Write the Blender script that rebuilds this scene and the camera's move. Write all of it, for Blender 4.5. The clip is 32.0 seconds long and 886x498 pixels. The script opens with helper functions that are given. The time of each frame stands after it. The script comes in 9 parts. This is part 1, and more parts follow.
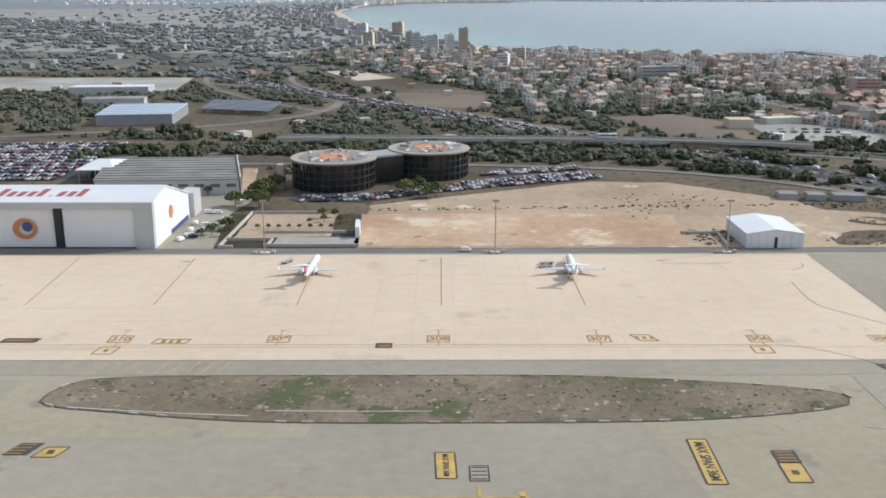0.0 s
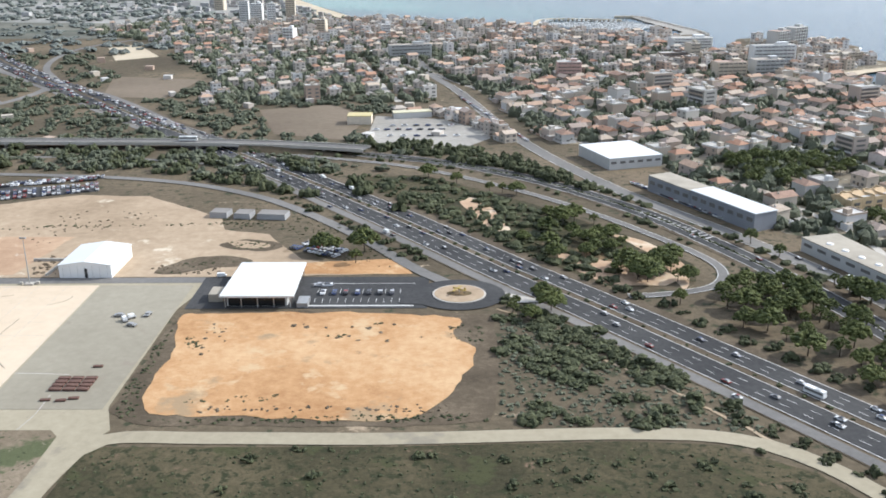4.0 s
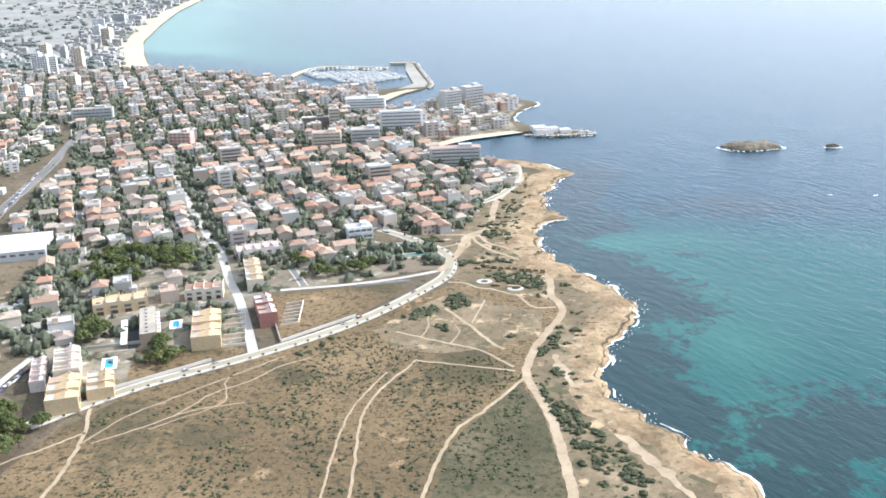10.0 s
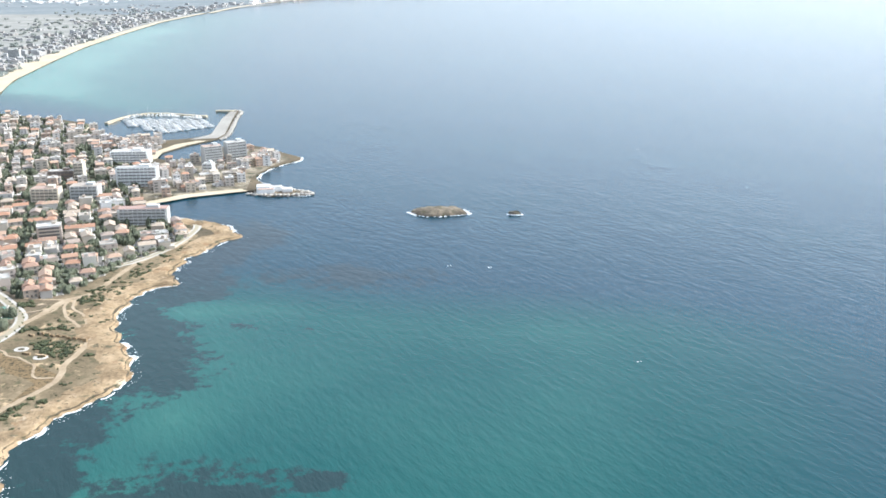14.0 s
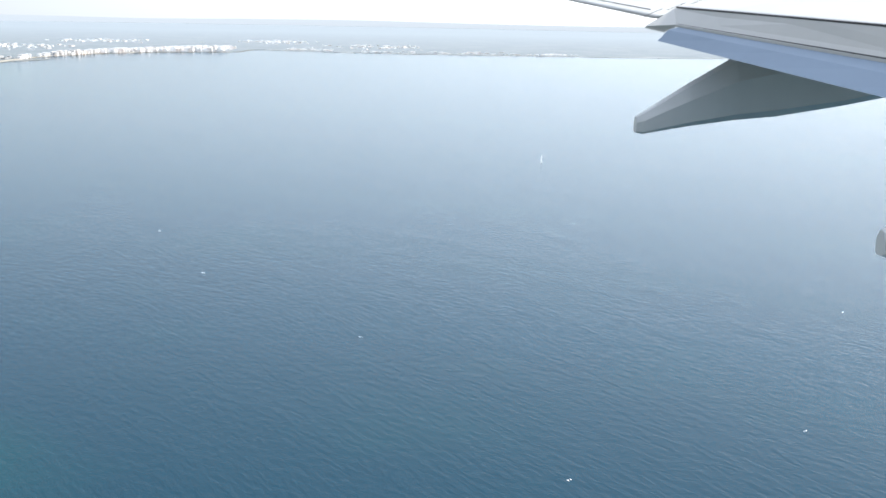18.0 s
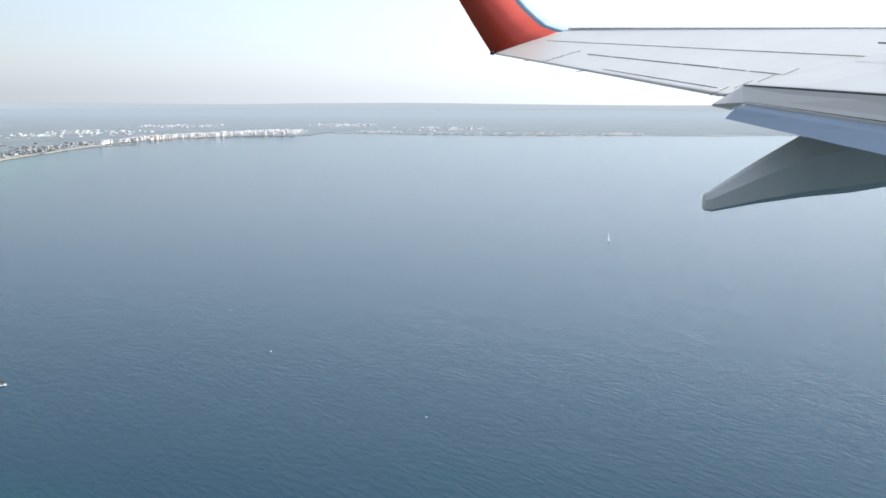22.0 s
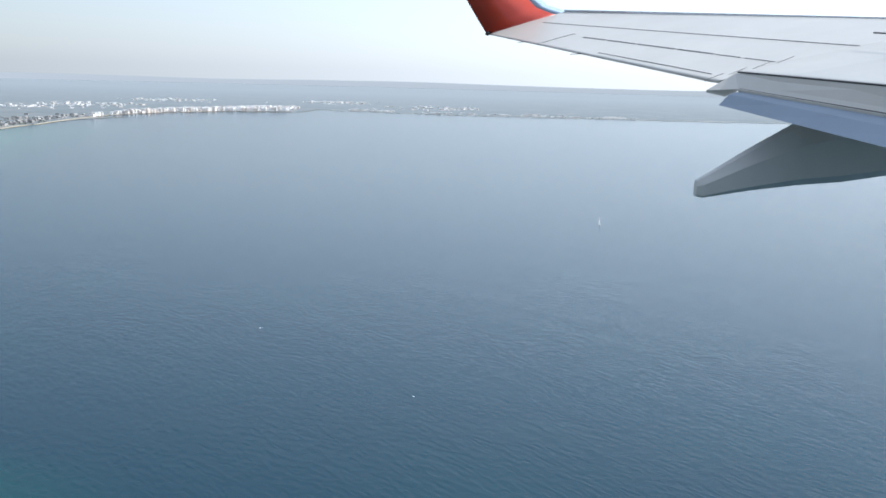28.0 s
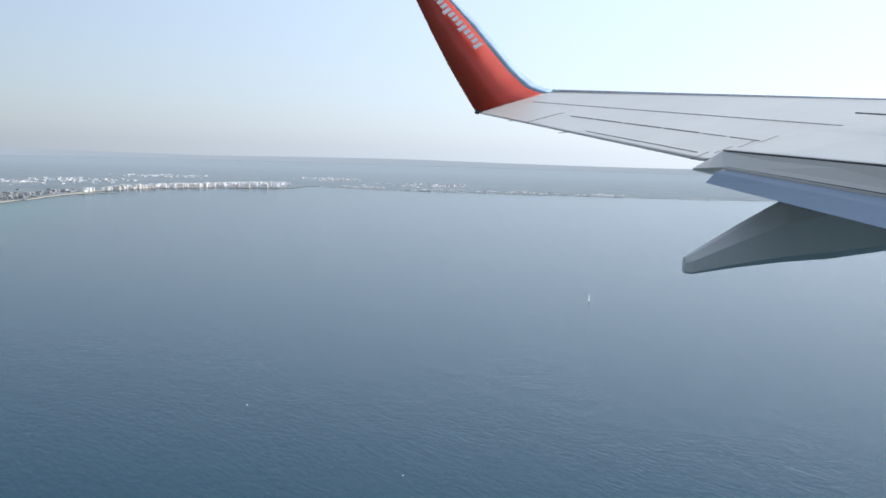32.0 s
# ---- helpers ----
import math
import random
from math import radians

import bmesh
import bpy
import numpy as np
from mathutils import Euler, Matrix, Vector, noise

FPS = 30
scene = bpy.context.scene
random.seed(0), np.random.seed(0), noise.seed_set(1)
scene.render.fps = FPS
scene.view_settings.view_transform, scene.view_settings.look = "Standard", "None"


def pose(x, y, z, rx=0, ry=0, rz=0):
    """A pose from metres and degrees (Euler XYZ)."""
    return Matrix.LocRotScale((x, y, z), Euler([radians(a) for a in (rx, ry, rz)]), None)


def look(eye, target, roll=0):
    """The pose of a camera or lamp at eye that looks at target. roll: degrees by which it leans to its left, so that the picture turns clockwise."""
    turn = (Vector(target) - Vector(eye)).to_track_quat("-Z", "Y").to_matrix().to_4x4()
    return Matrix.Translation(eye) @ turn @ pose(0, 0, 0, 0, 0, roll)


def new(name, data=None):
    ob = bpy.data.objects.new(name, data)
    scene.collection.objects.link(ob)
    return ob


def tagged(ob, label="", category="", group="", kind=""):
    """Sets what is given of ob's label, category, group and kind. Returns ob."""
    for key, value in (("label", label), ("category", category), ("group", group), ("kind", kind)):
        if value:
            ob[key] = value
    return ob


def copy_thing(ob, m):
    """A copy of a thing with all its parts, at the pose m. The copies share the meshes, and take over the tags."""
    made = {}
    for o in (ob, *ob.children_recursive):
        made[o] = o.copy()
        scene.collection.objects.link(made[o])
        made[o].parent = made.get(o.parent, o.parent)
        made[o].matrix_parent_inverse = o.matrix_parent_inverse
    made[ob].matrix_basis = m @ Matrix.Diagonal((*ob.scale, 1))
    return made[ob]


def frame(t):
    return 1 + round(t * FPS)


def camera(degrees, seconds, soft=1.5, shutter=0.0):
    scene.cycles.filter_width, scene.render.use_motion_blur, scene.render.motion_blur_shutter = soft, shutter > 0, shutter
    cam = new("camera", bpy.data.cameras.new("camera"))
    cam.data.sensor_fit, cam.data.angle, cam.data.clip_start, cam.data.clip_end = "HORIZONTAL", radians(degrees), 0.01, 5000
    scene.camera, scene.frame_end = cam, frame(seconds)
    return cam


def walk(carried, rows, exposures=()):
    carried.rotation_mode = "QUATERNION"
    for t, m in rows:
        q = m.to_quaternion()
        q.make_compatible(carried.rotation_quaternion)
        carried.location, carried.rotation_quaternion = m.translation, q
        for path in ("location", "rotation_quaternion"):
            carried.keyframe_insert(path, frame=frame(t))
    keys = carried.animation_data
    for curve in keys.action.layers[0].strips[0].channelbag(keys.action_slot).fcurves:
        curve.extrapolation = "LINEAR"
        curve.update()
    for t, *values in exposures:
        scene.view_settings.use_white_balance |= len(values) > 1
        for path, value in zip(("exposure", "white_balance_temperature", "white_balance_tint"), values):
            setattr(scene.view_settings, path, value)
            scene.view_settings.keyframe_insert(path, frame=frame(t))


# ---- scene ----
# One unit is 3.5 m of the real place.
from collections import defaultdict
S = 1 / 3.5
EXPOSURES = [(0, -0.2, 6100, 10), (2, -0.12, 6200, 10), (3, 0.0, 6200, 10), (4, 0.28, 6100, 10), (4.5, 0.36, 6050, 10), (6.5, 0.90, 5800, 10), (9, 0.84, 5850, 10), (11, 0.79, 6050, 9), (13, 0.76, 6050, 8), (16, 0.78, 6150, 8), (19, 0.78, 6250, 9), (21, 0.50, 6200, 9), (24, 0.17, 6000, 8), (28, 0.24, 5950, 8), (30, 0.17, 5900, 8), (31, -0.10, 5880, 8), (32, -0.02, 5880, 8)]

# ---- camera and its way ----
cam = camera(49.7, 32.0, soft=1.75)
PATH = [
    (0, (0.00, 0.00, 27.37), (0.35, 96.43, 0.88), 0.02),
    (0.5, (10.04, -0.86, 28.93), (10.29, 95.33, 1.60), -0.57),
    (1, (20.08, -1.68, 30.49), (21.25, 94.21, 2.14), -0.13),
    (1.5, (30.11, -2.44, 32.03), (30.59, 92.59, 0.90), -0.75),
    (2, (40.14, -3.17, 33.57), (40.67, 91.43, 1.16), -0.39),
    (2.5, (50.17, -3.85, 35.10), (50.61, 90.83, 2.91), 0.25),
    (3, (60.20, -4.49, 36.61), (60.52, 90.13, 4.26), 0.78),
    (3.5, (70.23, -5.10, 38.12), (69.26, 89.45, 5.57), 0.08),
    (4, (80.26, -5.67, 39.62), (78.80, 88.94, 7.26), -0.48),
    (4.5, (90.30, -6.21, 41.10), (88.59, 88.54, 9.17), -0.64),
    (6.5, (130.57, -8.11, 46.96), (128.04, 87.18, 16.75), -0.02),
    (7, (140.67, -8.53, 48.40), (137.40, 86.82, 18.43), -0.62),
    (7.5, (150.80, -8.93, 49.83), (146.68, 86.15, 19.14), -1.13),
    (8, (160.95, -9.32, 51.25), (155.63, 85.84, 20.99), -0.96),
    (8.5, (171.12, -9.69, 52.67), (165.66, 85.45, 22.37), -0.95),
    (9, (181.32, -10.06, 54.07), (174.94, 84.71, 22.81), -1.73),
    (9.5, (191.56, -10.41, 55.46), (184.97, 84.33, 24.15), -1.73),
    (10, (201.83, -10.76, 56.85), (194.91, 83.81, 25.09), -1.55),
    (10.5, (212.13, -11.11, 58.23), (204.63, 83.22, 25.88), -1.59),
    (11, (222.48, -11.45, 59.59), (214.59, 82.54, 26.35), -2.26),
    (11.5, (232.87, -11.79, 60.95), (224.61, 82.18, 27.77), -2.79),
    (12, (243.32, -12.13, 62.30), (235.07, 81.74, 28.84), -2.39),
    (12.5, (253.81, -12.48, 63.64), (246.86, 81.60, 30.47), -1.11),
    (13, (264.36, -12.83, 64.97), (257.88, 81.72, 33.08), -0.15),
    (13.5, (274.97, -13.19, 66.30), (268.88, 81.82, 35.71), 0.10),
    (14, (285.64, -13.56, 67.61), (278.64, 81.84, 38.44), -0.32),
    (14.5, (296.38, -13.94, 68.91), (289.78, 81.87, 41.04), 0.66),
    (15, (307.19, -14.33, 70.21), (300.50, 81.28, 41.69), 0.49),
    (15.1, (309.50, -14.43, 70.47), (302.85, 81.19, 41.96), 0.49),
    (15.2, (312.21, -14.55, 70.77), (305.69, 81.09, 42.31), 0.50),
    (15.3, (315.42, -14.68, 71.13), (309.11, 80.99, 42.73), 0.51),
    (15.4, (319.04, -14.84, 71.54), (313.01, 80.88, 43.23), 0.52),
    (15.5, (322.95, -15.01, 71.98), (317.27, 80.77, 43.77), 0.54),
    (15.6, (326.87, -15.17, 72.41), (321.61, 80.66, 44.34), 0.56),
    (15.7, (330.78, -15.34, 72.85), (325.99, 80.56, 44.93), 0.58),
    (15.8, (334.70, -15.51, 73.29), (330.41, 80.46, 45.53), 0.61),
    (15.9, (338.61, -15.68, 73.73), (334.89, 80.37, 46.14), 0.64),
    (16, (342.53, -15.84, 74.17), (339.40, 80.27, 46.77), 0.67),
    (16.1, (346.44, -16.01, 74.61), (343.95, 80.18, 47.40), 0.70),
    (16.2, (350.36, -16.18, 75.05), (348.51, 80.09, 48.05), 0.73),
    (16.3, (354.27, -16.35, 75.48), (353.11, 79.99, 48.70), 0.77),
    (16.4, (358.19, -16.51, 75.92), (357.70, 79.89, 49.35), 0.80),
    (16.5, (362.10, -16.68, 76.36), (362.32, 79.78, 50.00), 0.83),
    (16.6, (366.02, -16.85, 76.80), (366.92, 79.67, 50.66), 0.87),
    (16.7, (369.94, -17.02, 77.24), (371.53, 79.55, 51.31), 0.90),
    (16.8, (373.85, -17.19, 77.68), (376.12, 79.42, 51.96), 0.94),
    (16.9, (377.77, -17.35, 78.12), (380.70, 79.29, 52.61), 0.97),
    (17, (381.68, -17.52, 78.55), (385.25, 79.16, 53.24), 1.00),
    (17.1, (385.60, -17.69, 78.99), (389.76, 79.02, 53.87), 1.03),
    (17.2, (389.51, -17.86, 79.43), (394.24, 78.87, 54.49), 1.06),
    (17.3, (393.43, -18.02, 79.87), (398.69, 78.72, 55.09), 1.08),
    (17.4, (397.34, -18.19, 80.31), (403.08, 78.56, 55.68), 1.11),
    (17.5, (401.26, -18.36, 80.75), (407.41, 78.40, 56.24), 1.13),
    (17.6, (405.17, -18.53, 81.19), (411.69, 78.23, 56.79), 1.14),
    (17.7, (408.39, -18.67, 81.55), (415.19, 78.10, 57.24), 1.16),
    (17.8, (410.59, -18.76, 81.79), (417.61, 78.00, 57.56), 1.17),
    (17.9, (411.70, -18.81, 81.92), (418.85, 77.96, 57.72), 1.18),
    (18, (412.00, -18.82, 81.95), (419.19, 77.95, 57.77), 1.18),
    (18.5, (412.00, -18.82, 81.95), (419.10, 77.89, 57.53), 0.59),
    (19, (412.00, -18.82, 81.95), (419.04, 77.90, 57.53), 0.59),
    (19.5, (412.00, -18.82, 81.95), (419.09, 77.71, 56.81), 1.28),
    (20, (412.00, -18.82, 81.95), (415.60, 78.80, 60.52), 0.18),
    (20.5, (412.00, -18.82, 81.95), (413.91, 79.70, 64.91), -0.12),
    (21, (412.00, -18.82, 81.95), (411.04, 79.72, 64.96), -0.62),
    (21.5, (412.00, -18.82, 81.95), (411.35, 79.86, 65.78), -0.07),
    (22, (412.00, -18.82, 81.95), (412.19, 79.86, 65.76), 0.22),
    (22.5, (412.00, -18.82, 81.95), (412.02, 79.96, 66.38), 0.43),
    (23, (412.00, -18.82, 81.95), (412.33, 79.96, 66.38), 1.25),
    (23.5, (412.00, -18.82, 81.95), (412.19, 79.93, 66.20), 1.29),
    (24, (412.00, -18.82, 81.95), (412.04, 80.01, 66.74), 0.71),
    (24.5, (412.00, -18.82, 81.95), (413.37, 79.93, 66.26), 0.92),
    (25, (412.00, -18.82, 81.95), (413.20, 79.80, 65.43), 1.11),
    (25.5, (412.00, -18.82, 81.95), (413.01, 79.66, 64.58), 1.37),
    (27.5, (412.00, -18.82, 81.95), (413.57, 79.60, 64.32), 1.28),
    (28, (412.00, -18.82, 81.95), (413.21, 79.50, 63.75), 1.58),
    (28.5, (412.00, -18.82, 81.95), (413.26, 79.51, 63.81), 1.79),
    (29, (412.00, -18.82, 81.95), (413.61, 79.69, 64.80), 1.50),
    (29.5, (412.00, -18.82, 81.95), (413.77, 80.09, 67.39), 1.16),
    (30, (412.00, -18.82, 81.95), (415.17, 80.32, 69.29), 2.71),
    (30.5, (412.00, -18.82, 81.95), (415.25, 80.62, 71.90), 2.84),
    (31, (412.00, -18.82, 81.95), (415.18, 80.74, 73.19), 2.65),
    (31.5, (412.00, -18.82, 81.95), (414.60, 80.74, 73.00), 2.16),
    (32, (412.00, -18.82, 81.95), (414.07, 80.62, 71.63), 1.76),
]
walk(cam, [(t, look(eye, target, roll)) for t, eye, target, roll in PATH],
     exposures=EXPOSURES)

# ---- daylight ----
SUN_ELEVATION, SUN_HEADING = radians(35), math.atan2(0.94, 0.35)
world = bpy.data.worlds.new("sky")
scene.world = world
world.use_nodes = True
wn, wl = world.node_tree.nodes, world.node_tree.links
wn.clear()
sky = wn.new("ShaderNodeTexSky")
sky.sky_type, sky.sun_disc = "NISHITA", False
sky.sun_elevation, sky.sun_rotation = SUN_ELEVATION, SUN_HEADING
sky.air_density, sky.dust_density, sky.ozone_density = 1.0, 0.9, 1.5
sky_out, sky_bg = wn.new("ShaderNodeOutputWorld"), wn.new("ShaderNodeBackground")
sky_bg.inputs["Strength"].default_value = 0.14
# summer haze lightens the whole sky
haze = wn.new("ShaderNodeMix")
haze.data_type = "RGBA"
haze.inputs[0].default_value = 0.62
# haze scatters forwards, so it brightens towards the sun
way = wn.new("ShaderNodeTexCoord")
toward = wn.new("ShaderNodeVectorMath")
toward.operation = "DOT_PRODUCT"
toward.inputs[1].default_value = (0.94 * math.cos(SUN_ELEVATION), 0.35 * math.cos(SUN_ELEVATION), math.sin(SUN_ELEVATION))
wl.new(way.outputs["Generated"], toward.inputs[0])
glow = wn.new("ShaderNodeMapRange")
glow.interpolation_type = "SMOOTHSTEP"
glow.inputs["From Min"].default_value, glow.inputs["From Max"].default_value = -0.45, 0.95
glow.inputs["To Min"].default_value, glow.inputs["To Max"].default_value = 0.52, 1.7
wl.new(toward.outputs["Value"], glow.inputs["Value"])
tint = wn.new("ShaderNodeVectorMath")
tint.operation = "SCALE"
tint.inputs[0].default_value = (5.48, 5.87, 6.55)
wl.new(glow.outputs["Result"], tint.inputs["Scale"])
wl.new(tint.outputs["Vector"], haze.inputs[7])
wl.new(sky.outputs[0], haze.inputs[6])
wl.new(haze.outputs[2], sky_bg.inputs["Color"])
wl.new(sky_bg.outputs[0], sky_out.inputs["Surface"])
sun = new("sun", bpy.data.lights.new("sun", "SUN"))
sun.data.energy, sun.data.angle, sun.data.color = 4.05, radians(0.6), (1.0, 0.95, 0.87)
sun.matrix_world = look((0, 0, 300), (-300 * 0.94 * math.cos(SUN_ELEVATION), -300 * 0.35 * math.cos(SUN_ELEVATION), 300 - 300 * math.sin(SUN_ELEVATION)))

# ---- materials ----
def ramp(nt, fac, stops):
    r = nt.nodes.new("ShaderNodeValToRGB")
    while len(r.color_ramp.elements) < len(stops):
        r.color_ramp.elements.new(0.5)
    for e, (p, c) in zip(r.color_ramp.elements, stops):
        e.position, e.color = p, (*c, 1)
    nt.links.new(fac, r.inputs[0])
    return r.outputs[0]


def noise_out(nt, vec, scale, detail=4, rough=0.55, dims="3D"):
    n = nt.nodes.new("ShaderNodeTexNoise")
    n.inputs["Scale"].default_value, n.inputs["Detail"].default_value, n.inputs["Roughness"].default_value = scale, detail, rough
    nt.links.new(vec, n.inputs["Vector"])
    return n.outputs[0]


def mix(nt, fac, a, b, kind="MIX"):
    m = nt.nodes.new("ShaderNodeMix")
    m.data_type, m.blend_type = "RGBA", kind
    for key, v in ((0, fac), (6, a), (7, b)):
        if isinstance(v, bpy.types.NodeSocket):
            nt.links.new(v, m.inputs[key])
        else:
            m.inputs[key].default_value = (*v, 1) if isinstance(v, tuple) else v
    return m.outputs[2]


def calc(nt, op, a, b=0.0):
    m = nt.nodes.new("ShaderNodeMath")
    m.operation = op
    for n, v in enumerate((a, b)):
        if isinstance(v, bpy.types.NodeSocket):
            nt.links.new(v, m.inputs[n])
        else:
            m.inputs[n].default_value = v
    return m.outputs[0]


def blank(name, rough=0.8, metal=0.0):
    m = bpy.data.materials.new(name)
    m.use_nodes = True
    nt = m.node_tree
    b = nt.nodes["Principled BSDF"]
    b.inputs["Roughness"].default_value, b.inputs["Metallic"].default_value = rough, metal
    return m, nt, b


def bump(nt, b, height, strength, distance=0.1):
    n = nt.nodes.new("ShaderNodeBump")
    n.inputs["Strength"].default_value, n.inputs["Distance"].default_value = strength, distance
    nt.links.new(height, n.inputs["Height"])
    nt.links.new(n.outputs[0], b.inputs["Normal"])


def place(nt):
    return nt.nodes.new("ShaderNodeNewGeometry").outputs["Position"]


def rnd(nt):
    return nt.nodes.new("ShaderNodeObjectInfo").outputs["Random"]


def island(nt):
    return nt.nodes.new("ShaderNodeNewGeometry").outputs["Random Per Island"]


def earth(name, low, mid, high, big=0.05, fine=0.8, relief=0.4, rough=0.95, spots=None):
    """Soil, asphalt or concrete: three tones in broad stains and fine grain, with optional spots (colour, scale, share)."""
    m, nt, b = blank(name, rough)
    b.inputs["Specular IOR Level"].default_value = 0.16
    p = place(nt)
    a, f = noise_out(nt, p, big, 5), noise_out(nt, p, fine, 6, 0.7)
    v = calc(nt, "ADD", calc(nt, "MULTIPLY", a, 0.6), calc(nt, "MULTIPLY", f, 0.4))
    col = ramp(nt, v, [(0.36, low), (0.5, mid), (0.64, high)])
    for colour, scale, share in spots or ():
        s = noise_out(nt, p, scale, 5, 0.65)
        k = ramp(nt, s, [(share, (0, 0, 0)), (share + 0.07, (1, 1, 1))])
        col = mix(nt, k, col, colour)
    nt.links.new(col, b.inputs["Base Color"])
    if relief:
        bump(nt, b, f, relief)
    return m


def paint(name, colour, rough=0.6, metal=0.0, wear=0.12, scale=2.0, many=None, by=rnd):
    """Paint, plaster or metal: one colour, or one of many for each copy, with faint stains."""
    m, nt, b = blank(name, rough, metal)
    tc = nt.nodes.new("ShaderNodeTexCoord")
    s = noise_out(nt, tc.outputs["Object"], scale, 5, 0.6)
    if many:
        r = nt.nodes.new("ShaderNodeValToRGB")
        r.color_ramp.interpolation = "CONSTANT"
        while len(r.color_ramp.elements) < len(many):
            r.color_ramp.elements.new(0.5)
        for n, (e, c) in enumerate(zip(r.color_ramp.elements, many)):
            e.position, e.color = n / len(many), (*c, 1)
        nt.links.new(by(nt), r.inputs[0])
        base = r.outputs[0]
    else:
        base = mix(nt, 0.0, colour, colour)
    k = ramp(nt, s, [(0.3, (1 - wear * 2,) * 3), (0.7, (1.0, 1.0, 1.0))])
    nt.links.new(mix(nt, 1.0, base, k, "MULTIPLY"), b.inputs["Base Color"])
    return m


def leaf(name, dark, light):
    m, nt, b = blank(name, 0.85)
    b.inputs["Specular IOR Level"].default_value = 0.25
    p = place(nt)
    n = noise_out(nt, p, 1.4, 4, 0.7)
    v = calc(nt, "ADD", calc(nt, "MULTIPLY", n, 0.55), calc(nt, "MULTIPLY", island(nt), 0.3))
    v = calc(nt, "ADD", v, calc(nt, "MULTIPLY", rnd(nt), 0.15))
    nt.links.new(ramp(nt, v, [(0.28, dark), (0.75, light)]), b.inputs["Base Color"])
    bump(nt, b, noise_out(nt, p, 9.0, 3, 0.7), 0.9, 0.15)
    return m


SCRUB_LAND = earth("dry_scrub_land", (0.075, 0.060, 0.040), (0.117, 0.094, 0.062), (0.19, 0.147, 0.098), 0.03, 1.1, 0.8,
                   spots=(((0.052, 0.055, 0.032), 0.5, 0.56), ((0.42, 0.33, 0.23), 0.16, 0.65)))
MEADOW = earth("dry_meadow", (0.108, 0.078, 0.043), (0.172, 0.122, 0.066), (0.26, 0.182, 0.102), 0.04, 1.6, 0.9,
               spots=(((0.29, 0.198, 0.112), 0.22, 0.60), ((0.092, 0.076, 0.042), 0.06, 0.55), ((0.33, 0.215, 0.118), 0.11, 0.64), ((0.070, 0.058, 0.036), 0.7, 0.55), ((0.32, 0.225, 0.14), 0.5, 0.67), ((0.042, 0.040, 0.024), 1.5, 0.55)))
HEATH = earth("green_heath", (0.036, 0.034, 0.019), (0.064, 0.056, 0.031), (0.112, 0.092, 0.054), 0.09, 1.7, 0.9,
              spots=(((0.034, 0.038, 0.019), 0.9, 0.53), ((0.058, 0.060, 0.028), 0.25, 0.56), ((0.17, 0.118, 0.080), 0.40, 0.62), ((0.024, 0.027, 0.014), 2.2, 0.60), ((0.22, 0.165, 0.115), 1.3, 0.68)))
VERGE = earth("patchy_verge_grass", (0.13, 0.105, 0.068), (0.185, 0.148, 0.103), (0.26, 0.21, 0.15), 0.12, 1.6, 0.9,
              spots=(((0.095, 0.106, 0.054), 0.16, 0.53), ((0.33, 0.27, 0.20), 0.7, 0.62), ((0.068, 0.076, 0.040), 1.2, 0.59)))
TARMAC = earth("worn_taxiway_asphalt", (0.275, 0.242, 0.172), (0.335, 0.295, 0.212), (0.39, 0.345, 0.252), 0.035, 1.2, 0.05,
               spots=(((0.25, 0.222, 0.17), 0.12, 0.58), ((0.22, 0.195, 0.15), 0.9, 0.68)))
TARMAC_DARK = earth("darker_taxiway_asphalt", (0.255, 0.230, 0.176), (0.30, 0.272, 0.21), (0.345, 0.314, 0.245), 0.05, 1.0, 0.05,
                    spots=(((0.265, 0.23, 0.18), 0.2, 0.60),))
CONCRETE = earth("pale_apron_concrete", (0.54, 0.435, 0.315), (0.595, 0.485, 0.357), (0.645, 0.535, 0.402), 0.03, 0.7, 0.05,
                 spots=(((0.49, 0.405, 0.29), 0.10, 0.60), ((0.44, 0.365, 0.265), 0.6, 0.69)))
ROAD = earth("grey_asphalt", (0.040, 0.040, 0.041), (0.058, 0.058, 0.058), (0.084, 0.083, 0.081), 0.08, 2.0, 0.05)
ROAD_PALE = earth("sun_bleached_asphalt", (0.135, 0.13, 0.122), (0.175, 0.168, 0.157), (0.23, 0.218, 0.20), 0.06, 1.6, 0.05)
PAVING = earth("pale_paving", (0.38, 0.35, 0.305), (0.46, 0.43, 0.38), (0.54, 0.51, 0.455), 0.1, 2.0, 0.1)
SAND = earth("orange_bare_earth", (0.33, 0.175, 0.078), (0.46, 0.270, 0.132), (0.56, 0.375, 0.21), 0.07, 0.9, 0.5,
             spots=(((0.53, 0.375, 0.22), 0.16, 0.58), ((0.33, 0.235, 0.14), 0.10, 0.58), ((0.21, 0.155, 0.10), 0.6, 0.66), ((0.16, 0.125, 0.078), 2.0, 0.68)))
SAND_PALE = earth("pale_dusty_earth", (0.29, 0.218, 0.145), (0.38, 0.29, 0.198), (0.47, 0.37, 0.262), 0.05, 0.8, 0.3,
                  spots=(((0.25, 0.185, 0.12), 0.35, 0.64), ((0.60, 0.52, 0.40), 0.13, 0.61)))
SAND_RED = earth("reddish_bare_earth", (0.36, 0.235, 0.15), (0.46, 0.32, 0.21), (0.56, 0.43, 0.30), 0.07, 0.7, 0.3,
                 spots=(((0.58, 0.48, 0.35), 0.14, 0.56), ((0.62, 0.56, 0.46), 0.4, 0.63), ((0.24, 0.165, 0.105), 0.3, 0.64)))
